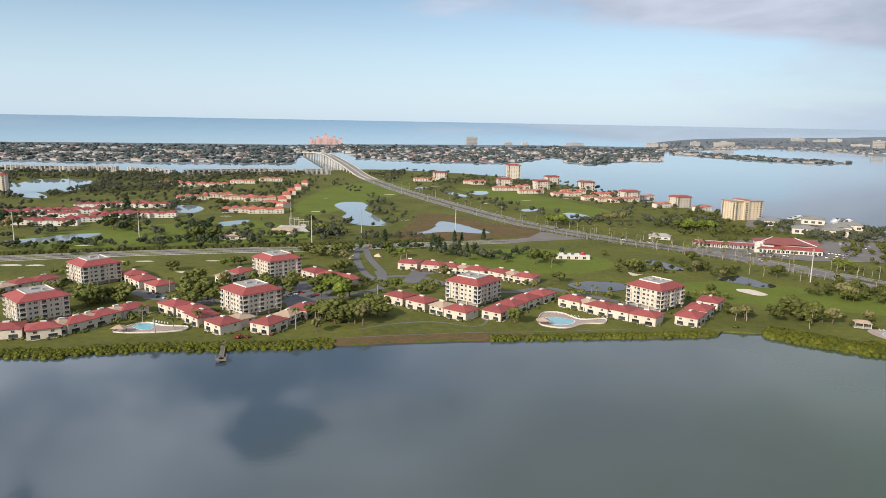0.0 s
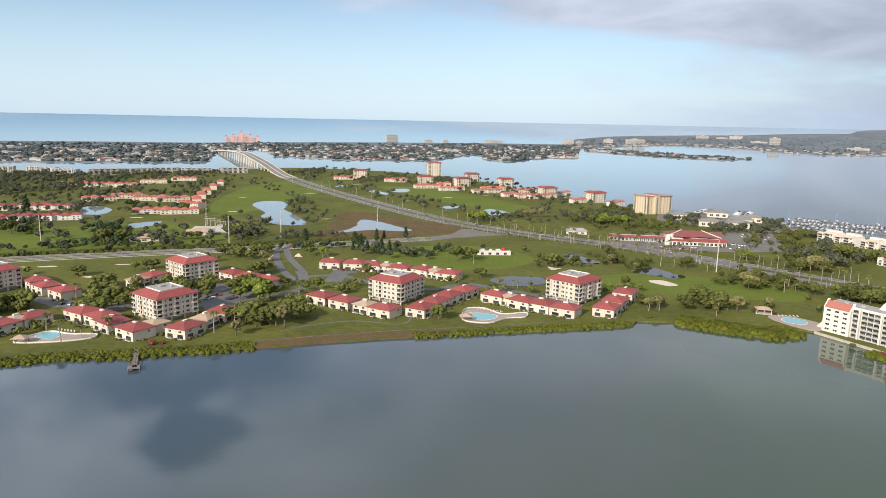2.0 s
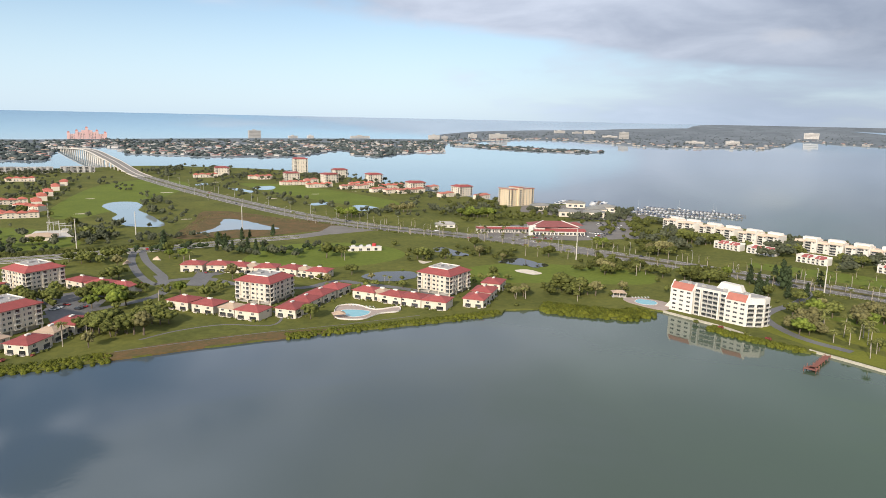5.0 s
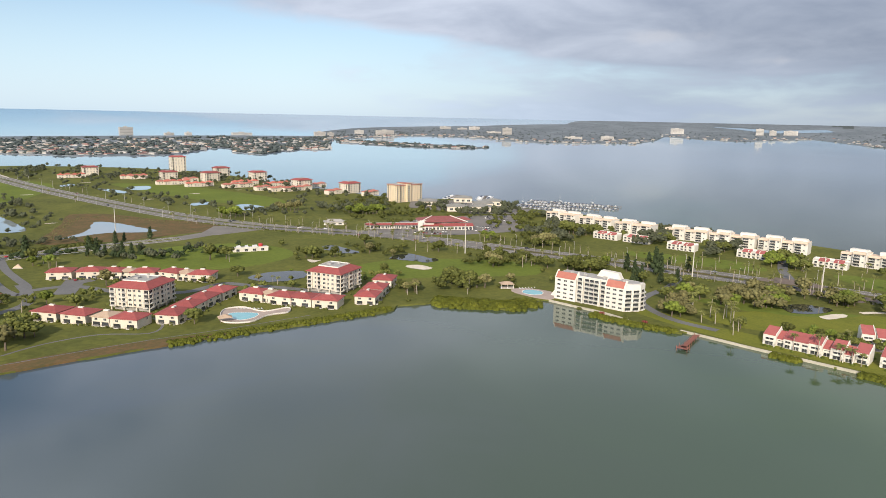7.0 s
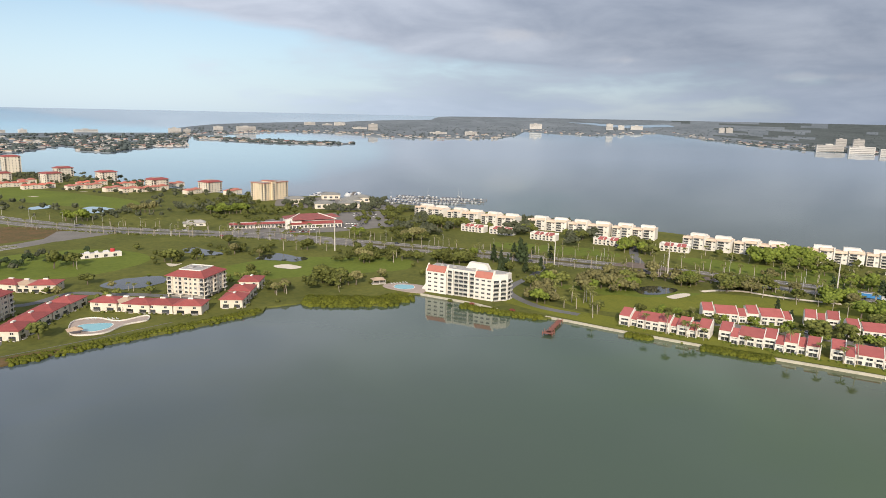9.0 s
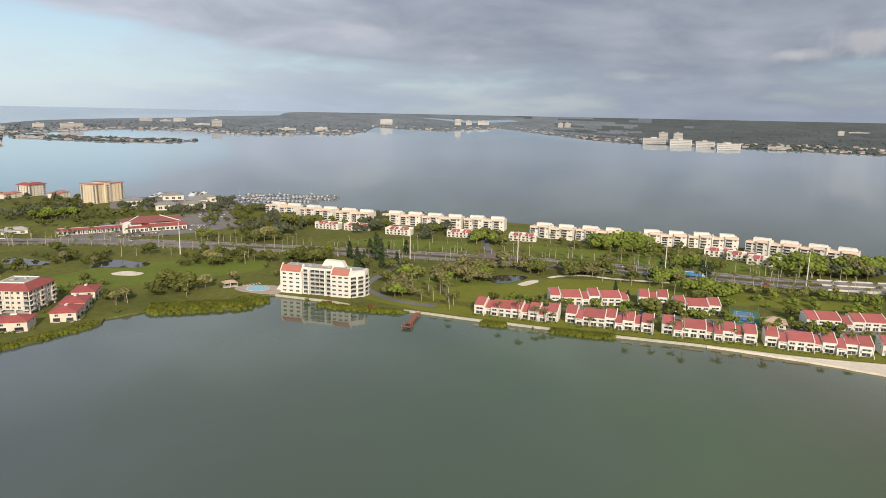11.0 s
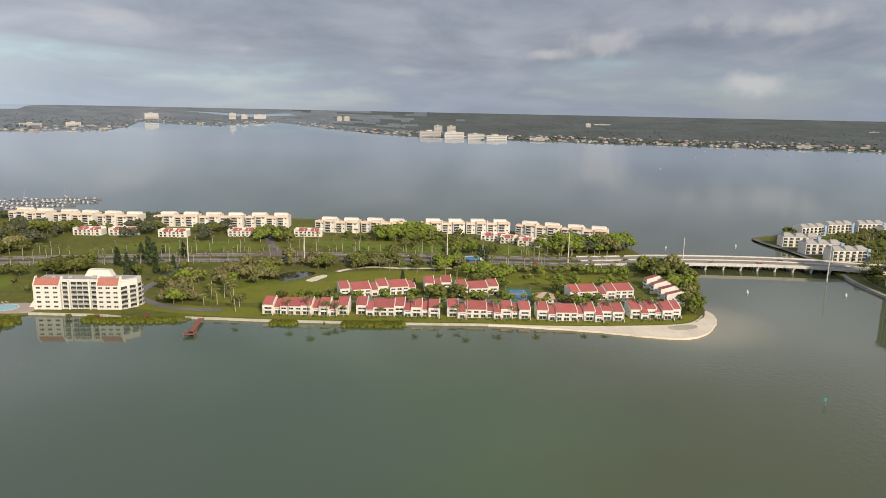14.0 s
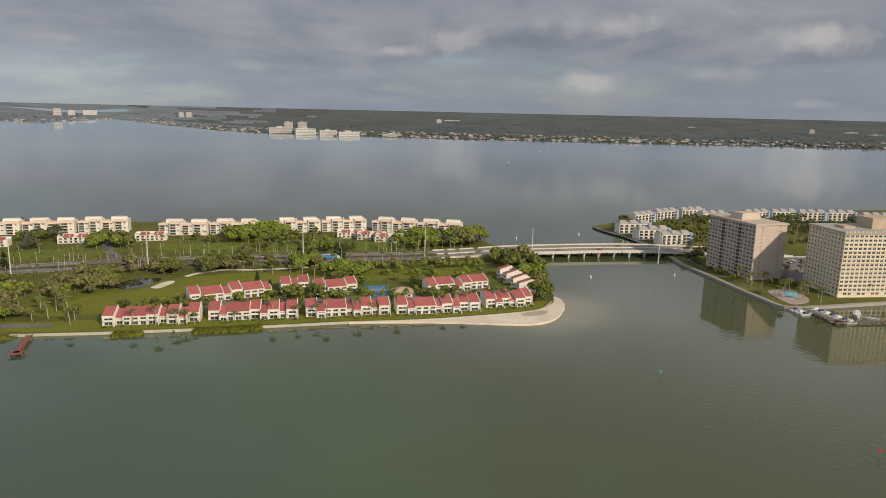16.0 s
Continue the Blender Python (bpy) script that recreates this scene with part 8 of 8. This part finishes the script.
def lorry():
    ob = thing("lorry", "blue and white lorry driving on the road", "lorry")
    part("trailer", box(bm_new(), -7, -1.25, 1.1, 5, 1.25, 3.9), M_BLUE, ob, "blue trailer")
    part("stripe", box(bm_new(), -6.5, 1.25, 2.0, 3.5, 1.28, 2.9), M_BOAT, ob, "white band on the trailer")
    part("trailer_roof", box(bm_new(), -7, -1.25, 3.9, 5, 1.25, 4.0), M_BOAT, ob)
    part("cab", solid(bm_new(), [(5.4, -1.2, 0.6), (8.2, -1.2, 0.6), (8.2, 1.2, 0.6), (5.4, 1.2, 0.6)], [(5.4, -1.15, 3.4), (7.6, -1.15, 3.3), (7.6, 1.15, 3.3), (5.4, 1.15, 3.4)]), M_BOAT, ob)
    for x in (-5.5, -4.2, 3.2, 7.0):
        for y in (-1.1, 1.1):
            part("wheel", tube(bm_new(), (x, y - 0.15, 0.5), (x, y + 0.15, 0.5), 0.5, 0.5, 10), M_TYRE, ob)
    ob.matrix_basis = pose(517, 177, 1.22, 0, 0, -68)


lorry()

# ---- pools, docks and the waterfront ----


def pool(deck, water, house, label, walled=True):
    """A paved terrace with a low white wall, the basin and a row of loungers."""
    mx, my = sum(p[0] for p in deck) / len(deck), sum(p[1] for p in deck) / len(deck)
    poly = smooth([(mx + (x - mx) * 0.86, my + (y - my) * 0.86) for x, y in deck], True, 4)
    ob = thing("swimming_pool", label, "swimming pool")
    if area(poly) < 0:
        poly = poly[::-1]
    part("terrace", prism(bm_new(), poly, 0.9, 1.3), M_PAVER, ob, "pink paved terrace")
    left, right = ribbon_outline(poly + poly[:1], 0.35)
    bm = bm_new()
    ring = [[bm.verts.new((*q, z)) for q, z in ((a, 1.3), (b, 1.3), (b, 2.0), (a, 2.0))] for a, b in zip(left[:-1], right[:-1])]
    for i in range(len(ring)):
        for k in range(4):
            bm.faces.new((ring[i][k], ring[i][(k + 1) % 4], ring[(i + 1) % len(ring)][(k + 1) % 4], ring[(i + 1) % len(ring)][k]))
    if walled:
        part("wall", bm, M_WHITE, ob, "low white wall")
    basin = smooth(water, True, 4)
    if area(basin) < 0:
        basin = basin[::-1]
    part("rim", prism(bm_new(), [(x * 1.0 + (x - sum(p[0] for p in basin) / len(basin)) * 0.07, y + (y - sum(p[1] for p in basin) / len(basin)) * 0.07) for x, y in basin], 1.3, 1.36), M_WHITE, ob)
    part("water", prism(bm_new(), basin, 1.34, 1.38), M_POOL, ob, "turquoise pool water")
    if house:
        x, y = house
        part("shelter_roof", solid(bm_new(), [(x - 4, y - 3, 3.9), (x + 4, y - 3, 3.9), (x + 4, y + 3, 3.9), (x - 4, y + 3, 3.9)], [(x - 0.4, y - 0.3, 5.6), (x + 0.4, y - 0.3, 5.6), (x + 0.4, y + 0.3, 5.6), (x - 0.4, y + 0.3, 5.6)]), M_TAN, ob, "brown shelter roof")
        for i in (-3, 3):
            for j in (-2, 2):
                part("post", tube(bm_new(), (x + i, y + j, 1.3), (x + i, y + j, 3.9), 0.15, 0.15, 5), M_WOOD, ob)
    return ob


def lounger():
    ob = thing("sun_lounger", "white plastic pool lounger on terrace", "lounger", "pool loungers")
    part("seat", box(bm_new(), -0.35, -1, 0.28, 0.35, 0.4, 0.36), M_BOAT, ob)
    part("backrest", solid(bm_new(), [(-0.35, 0.4, 0.28), (0.35, 0.4, 0.28), (0.35, 0.46, 0.28), (-0.35, 0.46, 0.28)], [(-0.35, 0.9, 0.85), (0.35, 0.9, 0.85), (0.35, 0.96, 0.85), (-0.35, 0.96, 0.85)]), M_BOAT, ob)
    for x in (-0.3, 0.3):
        for y in (-0.9, 0.3):
            part("leg", box(bm_new(), x - 0.03, y - 0.03, 0, x + 0.03, y + 0.03, 0.28), M_BOAT, ob)
    return ob


pool([(-186, 364), (-184, 375), (-174, 386), (-160, 380), (-144, 379), (-144, 370), (-164, 364)], [(-177, 376), (-175, 383), (-166, 381), (-167, 371)], (-180, 366), "free-form pool with pink terrace and white wall")
pool([(57, 408), (63, 424), (76, 424), (87, 408), (105, 411), (102, 399), (88, 397), (73, 386), (57, 392)], [(64, 406), (68, 412), (81, 406), (78, 398), (69, 396)], (61, 396), "turquoise pool with white walled terrace")
pool([(256, 399), (254, 385), (267, 360), (283, 377), (270, 398)], [(260.5, 387), (267, 391.5), (274, 384), (269.5, 377), (262, 379.5)], None, "garden pool with brown paving beside the white condominium", False)
pool([(500, -150), (505, -169), (482, -174), (467, -168), (461, -154), (485, -148)], [(493, -158), (498, -166), (485, -168), (478, -159)], None, "waterside pool below the towers", False).matrix_basis = pose(0, 0, 0.5)
put_all(lounger(), [(72 + i * 2.0, 420.5 - i * 1.1, 1.3, 30) for i in range(8)] + [(264 + i * 2.2, 395.5 - i * 0.5, 1.3, 0) for i in range(6)] + [(-170 + i * 2.0, 387 - i * 0.8, 1.3, 20) for i in range(6)])


def dock(label, a, b, width, wood, head, far=False):
    """A timber pier on piles with a wider head."""
    ob = thing("pier", label, "pier")
    a, b = Vector((*a, 0)), Vector((*b, 0))
    d = (b - a).normalized()
    n, length = Vector((-d.y, d.x, 0)), (b - a).length
    k = 1 if far else int(length / 0.9)
    for i in range(k):
        p = a + d * (i + 0.5) * length / k
        w, half = width / 2, length / k * 0.47
        c = [p - n * w - d * half, p + n * w - d * half, p + n * w + d * half, p - n * w + d * half]
        part("deck" if far else "plank", solid(bm_new(), [(v.x, v.y, 1.35) for v in c], [(v.x, v.y, 1.5) for v in c]), wood, ob)
    c = [b - n * head - d * 2.5, b + n * head - d * 2.5, b + n * head + d * 2.5, b - n * head + d * 2.5]
    part("pier_head", solid(bm_new(), [(v.x, v.y, 1.3) for v in c], [(v.x, v.y, 1.5) for v in c]), wood, ob)
    for i in range(0, int(length / 5) + 1, 4 if far else 1):
        for s in (-1, 1):
            p = a + d * min(i * 5, length) + n * s * width / 2
            part("pile", tube(bm_new(), (p.x, p.y, -1.5), (p.x, p.y, 2.3), 0.18, 0.16, 6), wood, ob)
    for s in (-1, 1):
        p, q = a + n * s * width / 2, b + n * s * width / 2
        part("handrail", tube(bm_new(), (p.x, p.y, 2.3), (q.x, q.y, 2.3), 0.07, 0.07, 4), wood, ob)
    for s in (-1, 1):
        for e in (-2.5, 2.5):
            p = b + n * s * head + d * e
            part("pile", tube(bm_new(), (p.x, p.y, -1.5), (p.x, p.y, 2.8), 0.2, 0.18, 6), wood, ob)
    return ob


dock("grey timber pier with small head", (-117, 352), (-110, 325), 2.2, M_WOOD, 2.6)
dock("red stained timber fishing pier", (299, 266), (275, 253), 2.6, M_REDWOOD, 2.8)
dock("long timber marina dock on dark piles", (462, -158), (428, -172), 3.2, M_WOOD, 3.0)
dock("timber dock head with dark piles", (427, -166), (437, -204), 3.0, M_WOOD, 2.0)


def gazebo(x, y):
    ob = thing("gazebo", "small white garden gazebo with pale roof", "gazebo")
    part("roof", solid(bm_new(), [(-5, -4, 2.9), (5, -4, 2.9), (5, 4, 2.9), (-5, 4, 2.9)], [(-2.2, -0.2, 4.4), (2.2, -0.2, 4.4), (2.2, 0.2, 4.4), (-2.2, 0.2, 4.4)]), M_TAN, ob)
    for i in (-4.4, 0, 4.4):
        for j in (-3.4, 3.4):
            part("post", tube(bm_new(), (i, j, 0), (i, j, 2.9), 0.22, 0.22, 6), M_WHITE, ob)
    part("floor", box(bm_new(), -5, -4, 0, 5, 4, 0.15), M_CONCRETE, ob)
    ob.matrix_basis = pose(x, y, 1, 0, 0, -20)


gazebo(258, 404)


def tennis_court():
    ob = thing("tennis_court", "blue tennis court with white lines and fence", "tennis court")
    part("surround", box(bm_new(), -17, -8.5, 0, 17, 8.5, 0.1), M_COURTG, ob)
    part("court", box(bm_new(), -11.9, -5.5, 0.1, 11.9, 5.5, 0.13), M_COURT, ob)
    for x0, y0, x1, y1 in ((-11.9, -5.5, 11.9, -5.35), (-11.9, 5.35, 11.9, 5.5), (-11.9, -5.35, -11.75, 5.35), (11.75, -5.35, 11.9, 5.35), (-11.7, -4.1, 11.7, -3.97), (-11.7, 3.97, 11.7, 4.1), (-6.4, -3.9, -6.25, 3.9), (6.25, -3.9, 6.4, 3.9)):
        part("line", box(bm_new(), x0, y0, 0.13, x1, y1, 0.145), M_PAINT, ob)
    part("net", box(bm_new(), -0.03, -6.2, 0.13, 0.03, 6.2, 1.05), M_RAIL, ob)
    for x in (-17, -8.5, 0, 8.5, 17):
        for y in (-8.5, 8.5):
            part("fence_post", tube(bm_new(), (x, y, 0), (x, y, 3), 0.06, 0.06, 5), M_RAIL, ob)
    for y in (-8.5, 8.5):
        part("fence_rail", tube(bm_new(), (-17, y, 3), (17, y, 3), 0.05, 0.05, 4), M_RAIL, ob)
    ob.matrix_basis = pose(431, 115, 1.12, 0, 0, 17)


tennis_court()
for i, (line, z) in enumerate((([(266, 363), (274, 342), (281, 323), (284, 305)], 1.35), ([(298, 277), (305, 257), (311, 238), (320.5, 213), (329.5, 189), (339, 164), (349.5, 139.5), (360.5, 113), (370, 85), (379, 63.5), (389, 43.5), (404, 16.5), (415, 4.5), (433, -1)], 1.35), ([(602, -101), (575, -106), (538, -119), (502, -131), (475, -141), (457, -150), (461, -169), (484, -221), (505, -277), (556, -400)], 1.75))):
    ribbon("seawall_%d" % (i + 1), line, 0.9 if i < 2 else 3.0, z, M_SEAWALL if i < 2 else M_GREYWALL, "pale concrete seawall along the water" if i < 2 else "grey concrete seawall with a walkway", "seawall", 4, 2.4)
ribbon("tower_road", [(614, -160), (622, -180), (629, -200), (636, -224), (644, -250)], 5.5, 1.53, M_CONCRETE, "pale concrete road behind the towers", "road")
ribbon("jetty_walk", [(622, -98), (650, -90), (690, -73), (722, -54), (746, -44)], 7.0, 1.47, M_DRIVE, "grey paved walk along the jetty", "path")
ribbon("quay_path", [(608, -114), (575, -117), (540, -129), (505, -142), (482, -150)], 1.8, 1.46, M_DRIVE, "grey footpath along the quay", "path")


def buoy(x, y, h=2.2):
    ob = thing("channel_buoy", "white mooring buoy on the water", "buoy", "white buoys")
    part("float", tube(bm_new(), (0, 0, -0.4), (0, 0, 0.6), 0.9, 0.9, 10), M_BOAT, ob)
    part("top", tube(bm_new(), (0, 0, 0.6), (0, 0, h), 0.75, 0.45, 10), M_BOAT, ob)
    ob.matrix_basis = pose(x, y, 0)


for x, y in ((511, -29), (533, -93), (699, -25), (659, 36)):
    buoy(x, y)


def day_marker(x, y, panel, label):
    ob = thing("channel_marker", label, "channel marker")
    part("pile", tube(bm_new(), (0, 0, -2), (0, 0, 3.2), 0.16, 0.14, 6), M_WOOD, ob)
    part("panel", box(bm_new(), -0.15, -0.6, 2.2, -0.05, 0.6, 3.5), panel, ob)
    ob.matrix_basis = pose(x, y, 0, 0, 0, -10)


day_marker(316, -53, M_TEAL, "green channel marker panel on a pile")
day_marker(252, -121, M_SIGNRED, "red channel marker panel on a pile")


def motor_boat(hull=M_BOAT, top=M_BOAT, label="white motor boat with cabin"):
    ob = thing("motor_boat", label, "boat", "boats in the marinas")
    part("hull", solid(bm_new(), [(-4, -1.0, -0.2), (2.5, -0.9, -0.2), (4.2, 0, 0.2), (2.5, 0.9, -0.2), (-4, 1.0, -0.2)], [(-4.1, -1.4, 1.1), (2.2, -1.35, 1.2), (5.2, 0, 1.5), (2.2, 1.35, 1.2), (-4.1, 1.4, 1.1)]), hull, ob)
    part("cabin", solid(bm_new(), [(-1.6, -1, 1.1), (2, -0.9, 1.2), (2, 0.9, 1.2), (-1.6, 1, 1.1)], [(-1.4, -0.8, 2.3), (0.9, -0.7, 2.3), (0.9, 0.7, 2.3), (-1.4, 0.8, 2.3)]), top, ob)
    return ob


def sail_boat():
    ob = thing("sailing_boat", "white moored sailing boat with bare mast", "boat", "boats in the marinas")
    part("hull", solid(bm_new(), [(-4, -0.8, -0.2), (2.5, -0.7, -0.2), (4.6, 0, 0.3), (2.5, 0.7, -0.2), (-4, 0.8, -0.2)], [(-4.2, -1.2, 1.0), (2.2, -1.2, 1.1), (5.4, 0, 1.3), (2.2, 1.2, 1.1), (-4.2, 1.2, 1.0)]), M_BOAT, ob)
    part("cabin", box(bm_new(), -1.5, -0.7, 1.0, 1.8, 0.7, 1.6), M_BOAT, ob)
    part("mast", tube(bm_new(), (0.6, 0, 1.2), (0.6, 0, 12), 0.09, 0.06, 6), M_METAL, ob)
    part("boom", tube(bm_new(), (0.6, 0, 2.4), (-3.6, 0, 2.4), 0.12, 0.1, 5), M_CANVAS, ob)
    return ob


seeded = random.Random(21)
moor = []
for x0, y0, x1, y1, gap in ((572, 845, 655, 740, 5.2), (550, 828, 634, 722, 5.2), (529, 812, 600, 722, 5.4), (512, 795, 556, 738, 5.4), (470, 905, 500, 935, 6.0), (515, 880, 540, 915, 6.0)):
    along = Vector((x1 - x0, y1 - y0)).normalized()
    for k in range(int(math.hypot(x1 - x0, y1 - y0) / gap)):
        for side in (-1, 1):
            if seeded.random() < 0.8:
                p = Vector((x0, y0)) + along * (k + 0.5) * gap + Vector((-along.y, along.x)) * side * seeded.uniform(6.0, 7.5)
                moor.append((p.x, p.y, 0, math.degrees(math.atan2(along.y, along.x)) + 90 * side + seeded.uniform(-5, 5)))
    dock("timber marina jetty among moored boats", (x0, y0), (x1, y1), 2.4, M_WOOD, 2.0, True)
moor += [(456 - i * 4.2, -168 - i * 1.9, 0, 115) for i in range(7)] + [(452 - i * 4.4, -155 - i * 1.6, 0, -65) for i in range(3)]
put_all(motor_boat(), [m for i, m in enumerate(moor) if i % 2])
put_all(motor_boat(M_BOAT, M_CANVAS, "motor boat with dark canvas cover"), moor[::2])
put_all(sail_boat(), [(443, -196, 0, 70), (560, 842, 0, 60), (600, 806, 0, 80), (640, 775, 0, 60), (620, 830, 0, 75), (655, 800, 0, 70), (1700, 120, 0, 10), (2250, 60, 0, 30), (2450, -330, 0, 20), (2380, -400, 0, 60), (2560, -160, 0, 40), (2640, -240, 0, 10), (2500, -60, 0, 15), (2600, -110, 0, 70), (2550, -1010, 0, 30), (2400, -980, 0, 50), (2480, -1080, 0, 20), (2300, -1120, 0, 80), (2420, -1150, 0, 10), (2000, -1000, 0, 30), (2650, 40, 0, 30)])
big_boat = motor_boat()
big_boat.name = "motor_yacht"
tagged(big_boat, "larger white motor yacht at the dock", "boat")
big_boat.matrix_basis = pose(449, -190, 0, 0, 0, 160) @ Matrix.Scale(1.55, 4)


def kayak(material, label):
    ob = tagged(new("kayak", mesh_of("kayak", solid(bm_new(), [(-1.9, 0, 0.1), (0, -0.25, 0), (1.9, 0, 0.1), (0, 0.25, 0)], [(-2.3, 0, 0.42), (0, -0.42, 0.34), (2.3, 0, 0.42), (0, 0.42, 0.34)]), material)), label, "kayak", "kayaks on the bank")
    return ob


for i, (dx_, dy_) in enumerate(((-1.2, 0), (0.4, 0.5), (2.0, 0.2))):
    kayak(M_BOAT if i else M_TEAL, "white kayak pulled up on the bank" if i else "teal kayak pulled up on the bank").matrix_basis = pose(-139.4 + dx_, 345.8 + dy_, 1.05, 0, 0, 60 + 8 * i)


# ---- entrance walls, fountain and substation ----
for x, y, turn in ((-79, 585, 30), (-58, 596, -20)):
    ob = thing("entrance_wall", "peach stucco entrance wall beside the loop drive", "wall")
    part("slab", solid(bm_new(), [(-3.2, -0.4, 0), (3.2, -0.4, 0), (3.2, 0.4, 0), (-3.2, 0.4, 0)], [(-3.2, -0.4, 0.9), (0.6, -0.4, 3.4), (0.6, 0.4, 3.4), (-3.2, 0.4, 0.9)]), M_PEACH, ob)
    part("plinth", box(bm_new(), -3.6, -0.7, 0, 3.6, 0.7, 0.3), M_CONCRETE, ob)
    ob.matrix_basis = pose(x, y, 1, 0, 0, turn)
bush = shrub(950, 1.6, mat("scarlet_leaf", (0.42, 0.03, 0.04), (0.28, 0.03, 0.03), 0.8, 0.4), "scarlet flowering shrub at the road junction")
bush.matrix_basis = pose(-70, 645, 1)
ob = thing("fountain", "white fountain jets in the lagoon", "fountain")
part("basin_ring", tube(bm_new(), (0, 0, 0), (0, 0, 0.5), 2.2, 2.2, 12), M_CONCRETE, ob)
for i in range(7):
    a, lean = 0.9 * i, 0.0 if i == 0 else 2.4
    part("jet", tube(bm_new(), (0.3 * math.cos(a), 0.3 * math.sin(a), 0.5), (lean * math.cos(a), lean * math.sin(a), 11 - lean * 1.6), 0.5, 0.12, 5), M_BOAT, ob)
ob.matrix_basis = pose(-683, 1242, 1.2)


def gantry():
    ob = thing("substation_gantry", "grey steel substation gantry with cross beam", "gantry", "substation gantries")
    for x in (-5, 5):
        part("leg", tube(bm_new(), (x, 0, 0), (x, 0, 11), 0.3, 0.22, 6), M_METAL, ob)
    part("beam", box(bm_new(), -5.6, -0.3, 9.6, 5.6, 0.3, 10.2), M_METAL, ob)
    for x in (-3, 0, 3):
        part("insulator", tube(bm_new(), (x, 0, 8.0), (x, 0, 9.6), 0.16, 0.16, 6), M_GREYWALL, ob)
    return ob


put_all(gantry(), [(-168, 760, 1, 10), (-160, 748, 1, 10), (-152, 735, 1, 10)])
sheet("substation_yard", [(-185, 722), (-140, 726), (-136, 770), (-186, 768)], 1.15, M_CONCRETE, "pale gravel substation yard", "yard")
for x, y, w, d, h in ((-172, 738, 2.4, 1.6, 3.4), (-148, 752, 2.0, 1.6, 3.0), (-158, 762, 3.0, 2.0, 2.6)):
    ob = thing("transformer", "grey transformer on a concrete pad", "transformer", "substation transformers")
    part("tank", box(bm_new(), -w, -d, 0.3, w, d, h), M_METAL, ob)
    part("pad", box(bm_new(), -w - 0.5, -d - 0.5, 0, w + 0.5, d + 0.5, 0.3), M_CONCRETE, ob)
    part("cooling_fins", box(bm_new(), -w * 0.7, d, 0.6, w * 0.7, d + 0.6, h - 0.4), M_GREYWALL, ob)
    ob.matrix_basis = pose(x, y, 1.15, 0, 0, 10)
